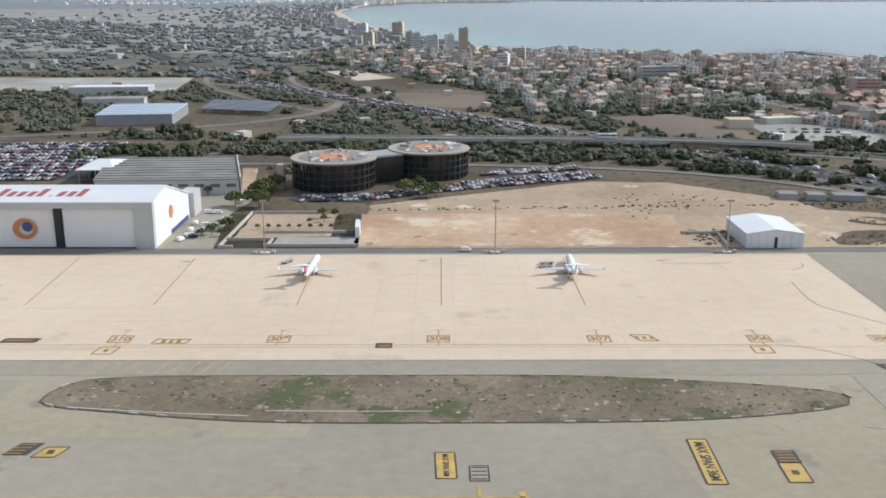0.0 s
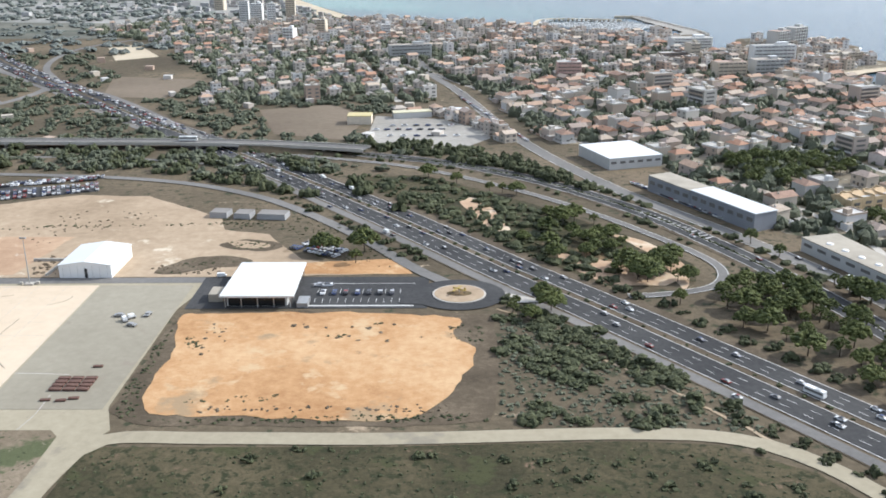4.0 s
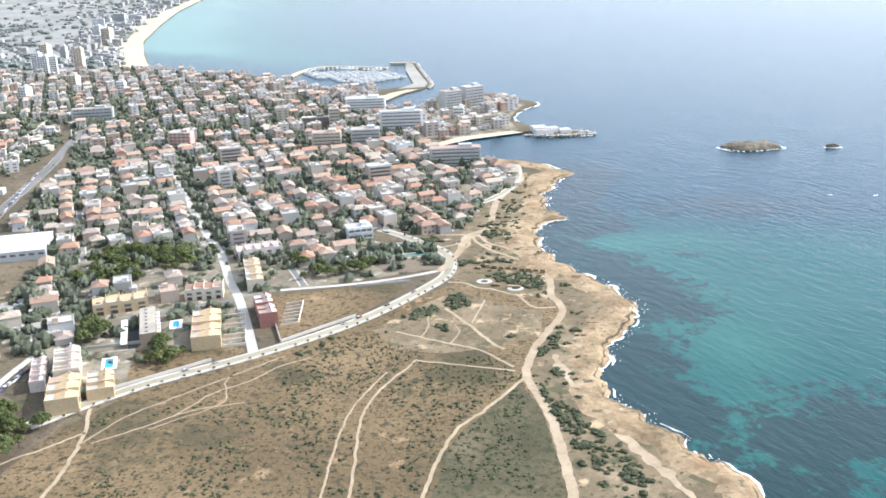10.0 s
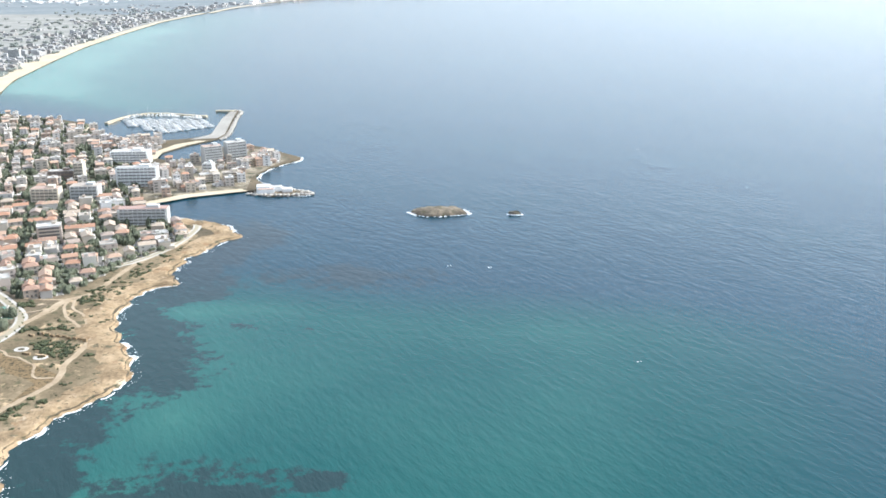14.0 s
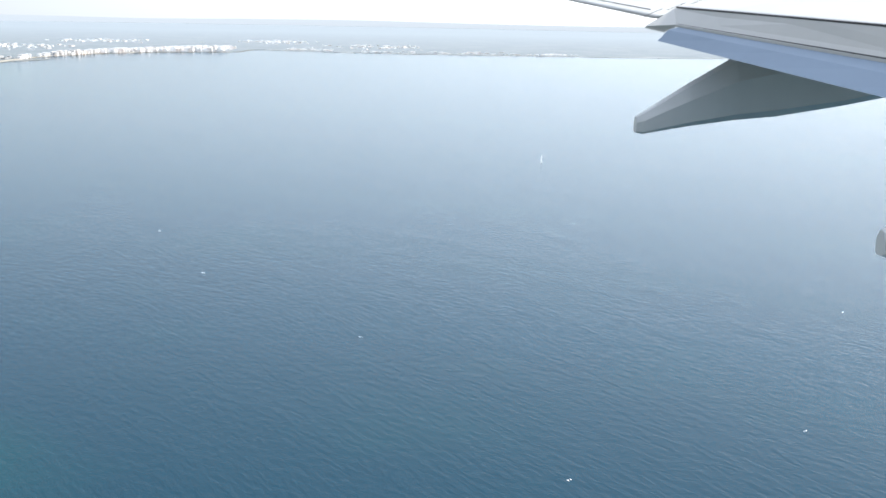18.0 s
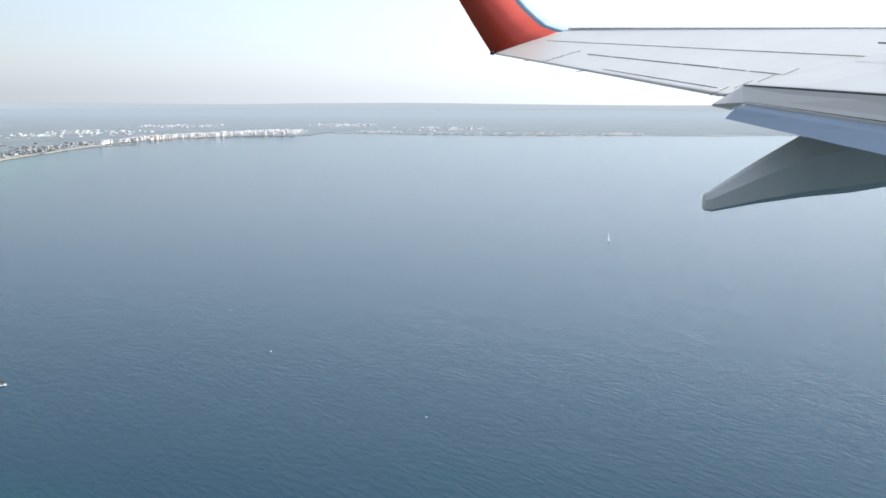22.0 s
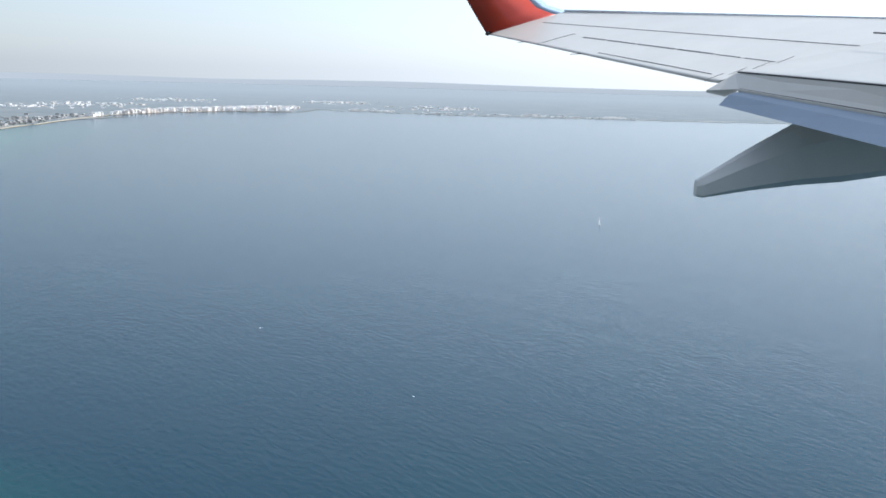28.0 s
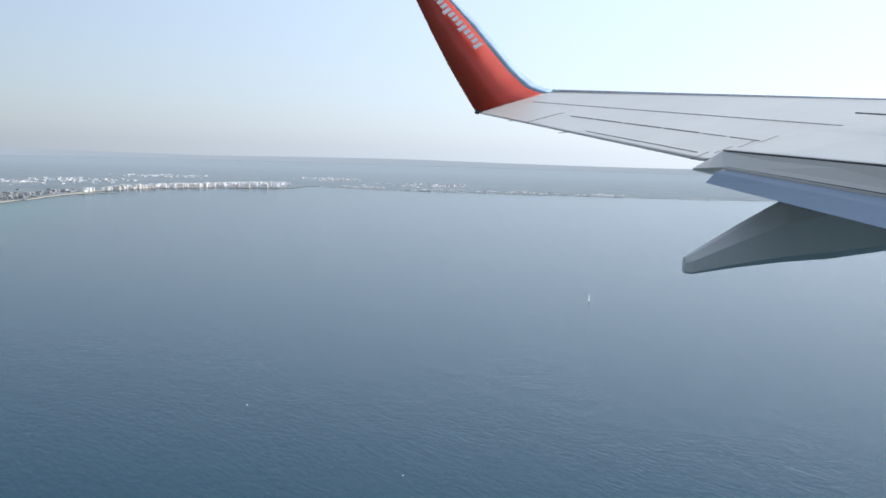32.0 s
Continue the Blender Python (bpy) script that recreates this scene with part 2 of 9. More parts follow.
DIRT = earth("dark_brown_soil", (0.072, 0.056, 0.038), (0.108, 0.085, 0.058), (0.175, 0.138, 0.096), 0.2, 1.5, 0.7)
BEACH = earth("pale_beach_sand", (0.44, 0.365, 0.26), (0.50, 0.425, 0.31), (0.56, 0.485, 0.365), 0.05, 1.0, 0.1)
TRACK = earth("sandy_track", (0.28, 0.212, 0.136), (0.37, 0.288, 0.195), (0.45, 0.36, 0.255), 0.25, 1.6, 0.3,
              spots=(((0.25, 0.195, 0.125), 0.6, 0.62),))
ROCK = earth("tan_shore_rock", (0.15, 0.105, 0.06), (0.30, 0.216, 0.128), (0.45, 0.335, 0.21), 0.14, 1.1, 1.0,
             spots=(((0.25, 0.155, 0.085), 0.2, 0.60), ((0.12, 0.105, 0.065), 0.5, 0.58), ((0.52, 0.42, 0.30), 0.3, 0.62), ((0.075, 0.06, 0.042), 1.3, 0.61)))
ROCK_GREY = earth("grey_islet_rock", (0.09, 0.076, 0.06), (0.17, 0.142, 0.105), (0.29, 0.24, 0.175), 0.4, 1.6, 1.0,
                  spots=(((0.09, 0.085, 0.05), 0.35, 0.55),))
YARD = earth("gravel_yard", (0.25, 0.235, 0.205), (0.33, 0.31, 0.275), (0.42, 0.395, 0.35), 0.06, 0.9, 0.2)
FIELD_BROWN = earth("ploughed_field", (0.14, 0.11, 0.08), (0.18, 0.145, 0.105), (0.22, 0.175, 0.13), 0.04, 0.7, 0.3)
TOWN_GROUND = earth("town_plots", (0.135, 0.115, 0.083), (0.21, 0.178, 0.128), (0.34, 0.295, 0.225), 0.12, 0.7, 0.3,
                    spots=(((0.44, 0.395, 0.32), 0.4, 0.58), ((0.06, 0.065, 0.04), 0.22, 0.54),))
def distant_land():
    """Woods and fields far off, with haze put into the base colour: paler with distance."""
    m, nt, b = blank("distant_plain_hazed", 1.0)
    p = place(nt)
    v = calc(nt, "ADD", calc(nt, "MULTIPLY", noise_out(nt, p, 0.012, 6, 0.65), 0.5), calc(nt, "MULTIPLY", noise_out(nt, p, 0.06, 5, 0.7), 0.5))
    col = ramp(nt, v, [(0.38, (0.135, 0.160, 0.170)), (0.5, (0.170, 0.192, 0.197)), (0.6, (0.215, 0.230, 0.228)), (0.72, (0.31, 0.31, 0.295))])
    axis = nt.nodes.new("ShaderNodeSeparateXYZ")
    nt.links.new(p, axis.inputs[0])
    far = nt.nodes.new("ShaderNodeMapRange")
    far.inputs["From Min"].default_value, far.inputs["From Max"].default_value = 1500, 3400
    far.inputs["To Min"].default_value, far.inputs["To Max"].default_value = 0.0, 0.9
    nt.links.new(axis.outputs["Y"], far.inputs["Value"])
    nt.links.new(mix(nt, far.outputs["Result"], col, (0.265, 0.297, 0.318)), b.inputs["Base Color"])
    return m


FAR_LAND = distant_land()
PINE = leaf("pine_needles", (0.030, 0.044, 0.014), (0.150, 0.165, 0.054))
SHRUB = leaf("shrub_leaves", (0.026, 0.034, 0.016), (0.108, 0.116, 0.058))
# SHRUB lightened and greyed: haze is put into these two leaf colours
SHRUB_MID = leaf("hazed_foliage", (0.060, 0.070, 0.046), (0.155, 0.165, 0.110))
SHRUB_FAR = leaf("far_hazed_foliage", (0.115, 0.130, 0.118), (0.205, 0.220, 0.195))
BARK = paint("bark", (0.10, 0.075, 0.055), 0.9, wear=0.3)
WHITE = paint("white_paint", (0.80, 0.80, 0.78), 0.5, wear=0.06, scale=0.15)
ROOF_WHITE = paint("white_sheet_roof", (0.70, 0.71, 0.70), 0.45, wear=0.05, scale=0.3)
CREAM = paint("cream_plaster", (0.68, 0.60, 0.48), 0.8, wear=0.1)
GREY = paint("grey_cladding", (0.34, 0.34, 0.34), 0.5, wear=0.12, scale=0.3)
GREY_PALE = paint("pale_grey_cladding", (0.55, 0.55, 0.53), 0.5, wear=0.08, scale=0.3)
ROOF_GREY = paint("weathered_grey_roof", (0.30, 0.28, 0.255), 0.8, wear=0.2, scale=0.2)
ROOF_TAN = paint("tan_gravel_roof", (0.42, 0.375, 0.30), 0.9, wear=0.15, scale=0.3)
ROOF_BLUE = paint("pale_blue_sheet_roof", (0.50, 0.58, 0.65), 0.4, wear=0.08, scale=0.2)
WALL_BLUE = paint("blue_grey_wall", (0.27, 0.285, 0.31), 0.6, wear=0.1, scale=0.3)
DARK = paint("dark_gap", (0.03, 0.03, 0.032), 0.6)
GLASS_DARK = paint("dark_glazing", (0.022, 0.024, 0.026), 0.12, wear=0.2, scale=0.4)
WINDOW = paint("window_glass", (0.17, 0.165, 0.155), 0.5, wear=0.2)
YELLOW = paint("yellow_marking", (0.57, 0.375, 0.095), 0.7, wear=0.18, scale=0.9)
ORANGE_MARK = paint("orange_marking", (0.42, 0.235, 0.06), 0.7, wear=0.2, scale=0.9)
BLACK_MARK = paint("dark_marking", (0.085, 0.075, 0.06), 0.8, wear=0.2)
WHITE_MARK = paint("white_road_marking", (0.70, 0.69, 0.65), 0.7, wear=0.2)
RUST = paint("rusty_red_steel", (0.17, 0.09, 0.065), 0.8, wear=0.25)
STEEL = paint("galvanised_steel", (0.42, 0.42, 0.41), 0.45, 0.5, wear=0.1)
TYRE = paint("black_rubber", (0.02, 0.02, 0.02), 0.8)
ORANGE = paint("orange_paint", (0.62, 0.24, 0.07), 0.6, wear=0.1)
RED = paint("red_paint", (0.66, 0.07, 0.038), 0.38, wear=0.06, scale=1.5)
RED_PALE = paint("faded_red_lettering", (0.42, 0.11, 0.09), 0.6)
BLUE = paint("blue_paint", (0.06, 0.08, 0.25), 0.5)
POOL = paint("pool_water", (0.05, 0.34, 0.55), 0.08, wear=0.05)
COURT = paint("green_sports_court", (0.12, 0.26, 0.20), 0.8)
GOLD = paint("weathered_yellow_metal", (0.42, 0.30, 0.08), 0.6)
WALLS = paint("house_plaster", (0, 0, 0), 0.85, wear=0.08, many=[(0.60, 0.58, 0.54), (0.53, 0.46, 0.37), (0.55, 0.52, 0.46), (0.48, 0.39, 0.31), (0.66, 0.65, 0.63), (0.50, 0.42, 0.36), (0.45, 0.42, 0.38), (0.56, 0.49, 0.40)])
ROOFS = paint("terracotta_tiles", (0, 0, 0), 0.85, wear=0.16, scale=0.7, many=[(0.42, 0.235, 0.15), (0.45, 0.31, 0.22), (0.36, 0.23, 0.165), (0.47, 0.38, 0.295), (0.43, 0.265, 0.18), (0.39, 0.31, 0.255)])
FLATS = paint("flat_roof_screed", (0, 0, 0), 0.9, wear=0.14, scale=0.5, many=[(0.50, 0.475, 0.43), (0.44, 0.38, 0.32), (0.58, 0.56, 0.525), (0.45, 0.33, 0.265), (0.47, 0.45, 0.415)])
BLOCK_WALLS = paint("block_plaster", (0, 0, 0), 0.85, wear=0.06, by=island, many=[(0.60, 0.57, 0.53), (0.50, 0.44, 0.36), (0.56, 0.51, 0.45), (0.68, 0.66, 0.63), (0.52, 0.46, 0.40), (0.46, 0.34, 0.26)])
# plaster tones drawn together into grey, so haze sits in the colour
FAR_WALLS = paint("haze_greyed_plaster", (0, 0, 0), 0.85, wear=0.05, scale=0.05, by=island, many=[(0.36, 0.355, 0.345), (0.31, 0.30, 0.285), (0.335, 0.312, 0.288), (0.42, 0.412, 0.40)])
CARS = paint("car_lacquer", (0, 0, 0), 0.25, wear=0.03, many=[(0.75, 0.75, 0.75), (0.05, 0.05, 0.055), (0.45, 0.45, 0.46), (0.10, 0.10, 0.11), (0.78, 0.78, 0.77), (0.20, 0.05, 0.045), (0.06, 0.08, 0.16), (0.28, 0.28, 0.29)])
CAR_MIX = paint("parked_car_lacquer", (0, 0, 0), 0.25, wear=0.03, by=island, many=[(0.75, 0.75, 0.75), (0.05, 0.05, 0.055), (0.45, 0.45, 0.46), (0.10, 0.10, 0.11), (0.78, 0.78, 0.77), (0.24, 0.05, 0.045), (0.06, 0.08, 0.16)])
WING_GREY = paint("pale_grey_wing_paint", (0.48, 0.462, 0.422), 0.4, wear=0.05, scale=1.2)
# the sky's reflection is put into the flap's base colour as blue
FLAP_GREY = paint("sky_tinted_flap_grey", (0.20, 0.26, 0.335), 0.6, 0.0, wear=0.05, scale=1.2)
FAIRING_GREY = paint("grey_fairing_paint", (0.60, 0.595, 0.57), 0.5, wear=0.06, scale=1.5)
BARE_METAL = paint("bright_leading_edge_metal", (0.62, 0.63, 0.64), 0.25, 0.9, wear=0.05)


def foam_material():
    m, nt, b = blank("breaking_foam", 0.7)
    b.inputs["Base Color"].default_value = (0.78, 0.79, 0.78, 1)
    return m


FOAM = foam_material()


def water():
    """Sea water: depth gives teal or deep blue, weed darkens the shallows, wind makes the relief."""
    m, nt, b = blank("sea_water", 0.15)
    p = place(nt)
    at = nt.nodes.new("ShaderNodeAttribute")
    at.attribute_name = "shallow"
    wd = nt.nodes.new("ShaderNodeAttribute")
    wd.attribute_name = "weed"
    broad = noise_out(nt, p, 0.02, 5, 0.6)
    v = calc(nt, "ADD", at.outputs["Fac"], calc(nt, "MULTIPLY", calc(nt, "SUBTRACT", broad, 0.5), 0.35))
    col = ramp(nt, v, [(0.0, (0.001, 0.031, 0.052)), (0.30, (0.001, 0.043, 0.055)), (0.6, (0.002, 0.058, 0.058)), (0.88, (0.020, 0.100, 0.086)), (1.0, (0.08, 0.20, 0.16))])
    patch = calc(nt, "ADD", calc(nt, "MULTIPLY", noise_out(nt, p, 0.11, 7, 0.72), 0.6), calc(nt, "MULTIPLY", noise_out(nt, p, 0.5, 6, 0.7), 0.4))
    w = calc(nt, "MULTIPLY", wd.outputs["Fac"], 1.0)
    k = ramp(nt, calc(nt, "ADD", patch, calc(nt, "MULTIPLY", calc(nt, "SUBTRACT", w, 0.5), 0.27)), [(0.475, (0, 0, 0)), (0.535, (1, 1, 1))])
    k = calc(nt, "MULTIPLY", k, calc(nt, "MINIMUM", calc(nt, "MULTIPLY", w, 3.0), 0.84))
    col = mix(nt, k, col, (0.012, 0.026, 0.030))
    nt.links.new(col, b.inputs["Base Color"])
    b.inputs["IOR"].default_value = 1.33
    b.inputs["Specular IOR Level"].default_value = 0.29
    mp = nt.nodes.new("ShaderNodeMapping")
    mp.inputs["Scale"].default_value = (0.38, 1.0, 1.0)
    vr = nt.nodes.new("ShaderNodeVectorRotate")
    vr.rotation_type = "Z_AXIS"
    vr.inputs["Angle"].default_value = radians(58)
    nt.links.new(p, vr.inputs["Vector"])
    nt.links.new(vr.outputs[0], mp.inputs["Vector"])
    wave = noise_out(nt, mp.outputs[0], 0.75, 5, 0.62)
    swell = noise_out(nt, mp.outputs[0], 0.08, 3, 0.5)
    h = calc(nt, "ADD", wave, calc(nt, "MULTIPLY", swell, 0.8))
    bump(nt, b, h, 0.34, 0.5)
    return m


WATER = water()

# ---- mesh helpers ----
class Build:
    """Gathers vertices and faces of one mesh."""

    def __init__(self):
        self.v, self.f = [], []

    def add(self, verts, faces):
        n = len(self.v)
        self.v += [tuple(p) for p in verts]
        self.f += [tuple(n + i for i in f) for f in faces]
        return self

    def box(self, cx, cy, z0, sx, sy, sz, turn=0.0, taper=1.0):
        c, s = math.cos(turn), math.sin(turn)
        out = []
        for z, k in ((z0, 1.0), (z0 + sz, taper)):
            for x, y in ((-1, -1), (1, -1), (1, 1), (-1, 1)):
                x, y = x * sx / 2 * k, y * sy / 2 * k
                out.append((cx + c * x - s * y, cy + s * x + c * y, z))
        return self.add(out, [(3, 2, 1, 0), (4, 5, 6, 7), (0, 1, 5, 4), (1, 2, 6, 5), (2, 3, 7, 6), (3, 0, 4, 7)])

    def prism(self, ring, z0, z1):
        n = len(ring)
        self.add([(x, y, z0) for x, y in ring] + [(x, y, z1) for x, y in ring],
                 [tuple(range(n))[::-1], tuple(range(n, 2 * n))] + [(i, (i + 1) % n, n + (i + 1) % n, n + i) for i in range(n)])
        return self

    def tube(self, a, b, r0, r1=None, n=8, cap=True):
        r1 = r0 if r1 is None else r1
        a, b = Vector(a), Vector(b)
        q = (b - a).to_track_quat("Z", "Y").to_matrix()
        ring = [q @ Vector((math.cos(2 * math.pi * i / n), math.sin(2 * math.pi * i / n), 0)) for i in range(n)]
        faces = [(i, (i + 1) % n, n + (i + 1) % n, n + i) for i in range(n)]
        if cap:
            faces += [tuple(range(n))[::-1], tuple(range(n, 2 * n))]
        return self.add([a + r0 * p for p in ring] + [b + r1 * p for p in ring], faces)

    def rings(self, rows, closed=True, caps=True):
        """A skin over rows of points, each row with as many points."""
        n = len(rows[0])
        faces = []
        for k in range(len(rows) - 1):
            for i in range(n if closed else n - 1):
                j = (i + 1) % n
                faces.append((k * n + i, k * n + j, (k + 1) * n + j, (k + 1) * n + i))
        if caps and closed:
            faces += [tuple(range(n))[::-1], tuple(range((len(rows) - 1) * n, len(rows) * n))]
        return self.add([p for row in rows for p in row], faces)

    def gable(self, cx, cy, z0, sx, sy, sz, turn=0.0, hip=0.0):
        """A pitched roof with its ridge along x; hip draws the ridge's ends in."""
        c, s = math.cos(turn), math.sin(turn)
        pts = [(-sx / 2, -sy / 2, 0), (sx / 2, -sy / 2, 0), (sx / 2, sy / 2, 0), (-sx / 2, sy / 2, 0), (-sx / 2 + hip, 0, sz), (sx / 2 - hip, 0, sz)]
        return self.add([(cx + c * x - s * y, cy + s * x + c * y, z0 + z) for x, y, z in pts],
                        [(3, 2, 1, 0), (0, 1, 5, 4), (2, 3, 4, 5), (1, 2, 5), (3, 0, 4)])

    def lump(self, x, y, z, r, rz, rough=0.35, fine=False):
        """An uneven clump."""
        base, faces = LUMPS[1 if fine else 0]
        ph = random.random() * 100
        out = []
        for p in base:
            k = 1 + rough * (noise.noise(p * 1.7 + Vector((ph, 0, 0))) * 1.6)
            out.append((x + p.x * r * k, y + p.y * r * k, z + p.z * rz * k))
        return self.add(out, faces)

    def mesh(self, name, material, smooth=False):
        me = bpy.data.meshes.new(name)
        me.from_pydata(self.v, [], self.f)
        for m in material if isinstance(material, (list, tuple)) else [material]:
            me.materials.append(m)
        if smooth:
            me.polygons.foreach_set("use_smooth", [True] * len(me.polygons))
        me.update()
        return me


def lump_base(level):
    bm = bmesh.new()
    bmesh.ops.create_icosphere(bm, subdivisions=level, radius=1)
    bm.verts.index_update()
    out = [v.co.copy() for v in bm.verts], [tuple(v.index for v in f.verts) for f in bm.faces]
    bm.free()
    return out


LUMPS = [lump_base(1), lump_base(2)]


def part(name, build, material, parent, label="", smooth=False):
    """One mesh object under a thing or a part."""
    ob = new(name, build.mesh(name, material, smooth))
    ob.parent = parent
    return tagged(ob, label)


def thing(name, label, category, group="", kind="", at=None, build=None, material=None, smooth=False):
    """A top-level thing: an Empty, or one mesh."""
    ob = new(name, build.mesh(name, material, smooth) if build else None)
    if at is not None:
        ob.matrix_basis = at
    return tagged(ob, label, category, group, kind)


def sized(m):
    return m @ Matrix.Diagonal((S, S, S, 1))


def smooth_line(points, step=2.0, closed=False):
    """A Catmull-Rom line through the points."""
    p = [np.array(q, float) for q in points]
    n = len(p)
    out = []
    for i in range(n if closed else n - 1):
        if closed:
            a, b, c, d = p[(i - 1) % n], p[i], p[(i + 1) % n], p[(i + 2) % n]
        else:
            b, c = p[i], p[i + 1]
            a, d = p[i - 1] if i else 2 * b - c, p[i + 2] if i + 2 < n else 2 * c - b
        k = max(2, int(np.linalg.norm(c - b) / step))
        for t in np.arange(k) / k:
            out.append(0.5 * (2 * b + (c - a) * t + (2 * a - 5 * b + 4 * c - d) * t * t + (3 * b - a - 3 * c + d) * t ** 3))
    if not closed:
        out.append(p[-1])
    return np.array(out)


def normals(line):
    d = np.gradient(line, axis=0)
    d /= np.linalg.norm(d, axis=1)[:, None] + 1e-9
    return np.stack([-d[:, 1], d[:, 0]], 1)


def ragged(line, amount, scale=0.3, seed=0.0):
    """Shifts a line's points to and fro across it."""
    n = normals(line)
    k = np.array([noise.noise(Vector((x * scale, y * scale, seed))) + 0.5 * noise.noise(Vector((x * scale * 3, y * scale * 3, seed))) for x, y in line])
    return line + n * (k * amount)[:, None]


def strip(build, line, width, z, offset=0.0, thick=0.0):
    """A flat band along a line."""
    n = normals(line)
    w = np.broadcast_to(np.asarray(width, float), (len(line),))
    a, b = line + n * (offset + w[:, None] / 2), line + n * (offset - w[:, None] / 2)
    rows = []
    for p, q in zip(a, b):
        rows.append([(p[0], p[1], z), (q[0], q[1], z)])
    return build.rings(rows, closed=False)


def road(name, points, width, z, material, label, step=2.0, rag=0.0, kind="structure"):
    line = smooth_line(points, step)
    if rag:
        line = ragged(line, rag, 0.5)
    b = strip(Build(), line, width, z)
    tagged(new(name, b.mesh(name, material)), label, "road", kind=kind)
    return line


def patch(name, ring, z, material, label, category="ground", rag=0.0, step=2.0, curve=False, kind="structure"):
    """A flat piece of ground with the given outline."""
    line = smooth_line(ring, step, True) if curve else np.concatenate([np.linspace(a, b, max(2, int(math.dist(a, b) / step)), endpoint=False) for a, b in zip(np.array(ring, float), np.roll(np.array(ring, float), -1, 0))])
    if rag:
        line = ragged(line, rag, 0.35, len(name))
    bm = bmesh.new()
    f = bm.faces.new([bm.verts.new((x, y, z)) for x, y in line])
    f.normal_update()
    if f.normal.z < 0:
        f.normal_flip()
    bmesh.ops.triangulate(bm, faces=bm.faces[:])
    me = bpy.data.meshes.new(name)
    bm.to_mesh(me)
    bm.free()
    me.materials.append(material)
    return tagged(new(name, me), label, category, kind=kind)


def inside(x, y, ring):
    hit = False
    for (ax, ay), (bx, by) in zip(ring, ring[1:] + ring[:1]):
        if (ay > y) != (by > y) and x < (bx - ax) * (y - ay) / (by - ay) + ax:
            hit = not hit
    return hit


def scatter(ring, count, gap=0.0):
    """Random places inside an outline."""
    xs, ys = [p[0] for p in ring], [p[1] for p in ring]
    out, tries = [], 0
    while len(out) < count and tries < count * 60:
        tries += 1
        x, y = random.uniform(min(xs), max(xs)), random.uniform(min(ys), max(ys))
        if inside(x, y, ring) and all((x - a) ** 2 + (y - b) ** 2 > gap * gap for a, b in (out if gap else ())):
            out.append((x, y))
    return out


def far_from(x, y, lines, reach):
    return all(((line - (x, y)) ** 2).sum(1).min() > reach * reach for line in lines)

# ---- sea and land ----
COAST_SOUTH = [(246, -400), (240, -120), (236, -20), (231, 40), (227.4, 78), (223, 84.7), (218, 94), (214, 99.5), (213.9, 108.4), (218.3, 121.6),
               (221, 131), (217, 140), (212.1, 148.3), (207.5, 160), (206.7, 167), (208.6, 176), (213.2, 179.2), (209.4, 184), (209, 194), (211.5, 208),
               (215.8, 217), (208, 227), (199, 231), (190, 234), (181, 240), (180.5, 246)]
COAST_PORT = [(190.7, 257), (201, 263.5), (206.9, 265), (213, 259), (226, 262.5), (218, 269), (209, 274), (203, 286), (206, 302), (211.5, 314),
              (203, 324), (196, 332), (184, 338), (177, 333), (176, 320), (171, 312), (161.5, 311), (159, 322), (163, 336), (169, 347), (171, 361),
              (163, 400), (159.5, 420), (155.5, 421), (158.4, 400), (164.6, 366), (160, 352), (150, 347), (138, 346), (127, 350), (116, 364), (106, 382)]
COAST_BAY = [(84, 396), (62, 404), (46, 412), (37, 424), (18, 470), (-6, 534), (-33, 640), (-58, 750), (-82, 893), (-106, 1060), (-112, 1240),
             (-118, 1400), (-104, 1540), (-58, 1660), (20, 1750), (110, 1796), (158, 1806), (166, 1850), (186, 1930), (270, 1905), (430, 1860), (760, 1850), (1150, 1900), (1700, 2100), (2600, 2700), (4200, 4200)]
coast = np.concatenate([ragged(smooth_line(COAST_SOUTH, 0.9), 1.5, 0.22, 3.0), ragged(smooth_line(COAST_PORT, 1.2), 0.4, 0.3, 5.0),
                        smooth_line(COAST_BAY, 8.0)])
LAND_RING = [tuple(p) for p in coast] + [(4200, 9000), (-9000, 9000), (-9000, -9000), (246, -9000)]


def make_ground():
    bm = bmesh.new()
    top = [bm.verts.new((x, y, 0)) for x, y in LAND_RING]
    f = bm.faces.new(top)
    f.normal_update()
    if f.normal.z < 0:
        f.normal_flip()
    bmesh.ops.triangulate(bm, faces=[f])
    n = len(coast)
    low = [bm.verts.new((x, y, -1.5)) for x, y in LAND_RING[:n]]
    for i in range(n - 1):
        bm.faces.new((top[i], top[i + 1], low[i + 1], low[i]))
    bmesh.ops.recalc_face_normals(bm, faces=bm.faces[:])
    me = bpy.data.meshes.new("ground")
    bm.to_mesh(me)
    bm.free()
    me.materials.append(SCRUB_LAND)
    tagged(new("ground", me), "dry scrubby coastal plain reaching to the horizon", "ground", kind="structure")


make_ground()


def step01(a, b, v):
    t = min(1.0, max(0.0, (v - a) / (b - a)))
    return t * t * (3 - 2 * t)


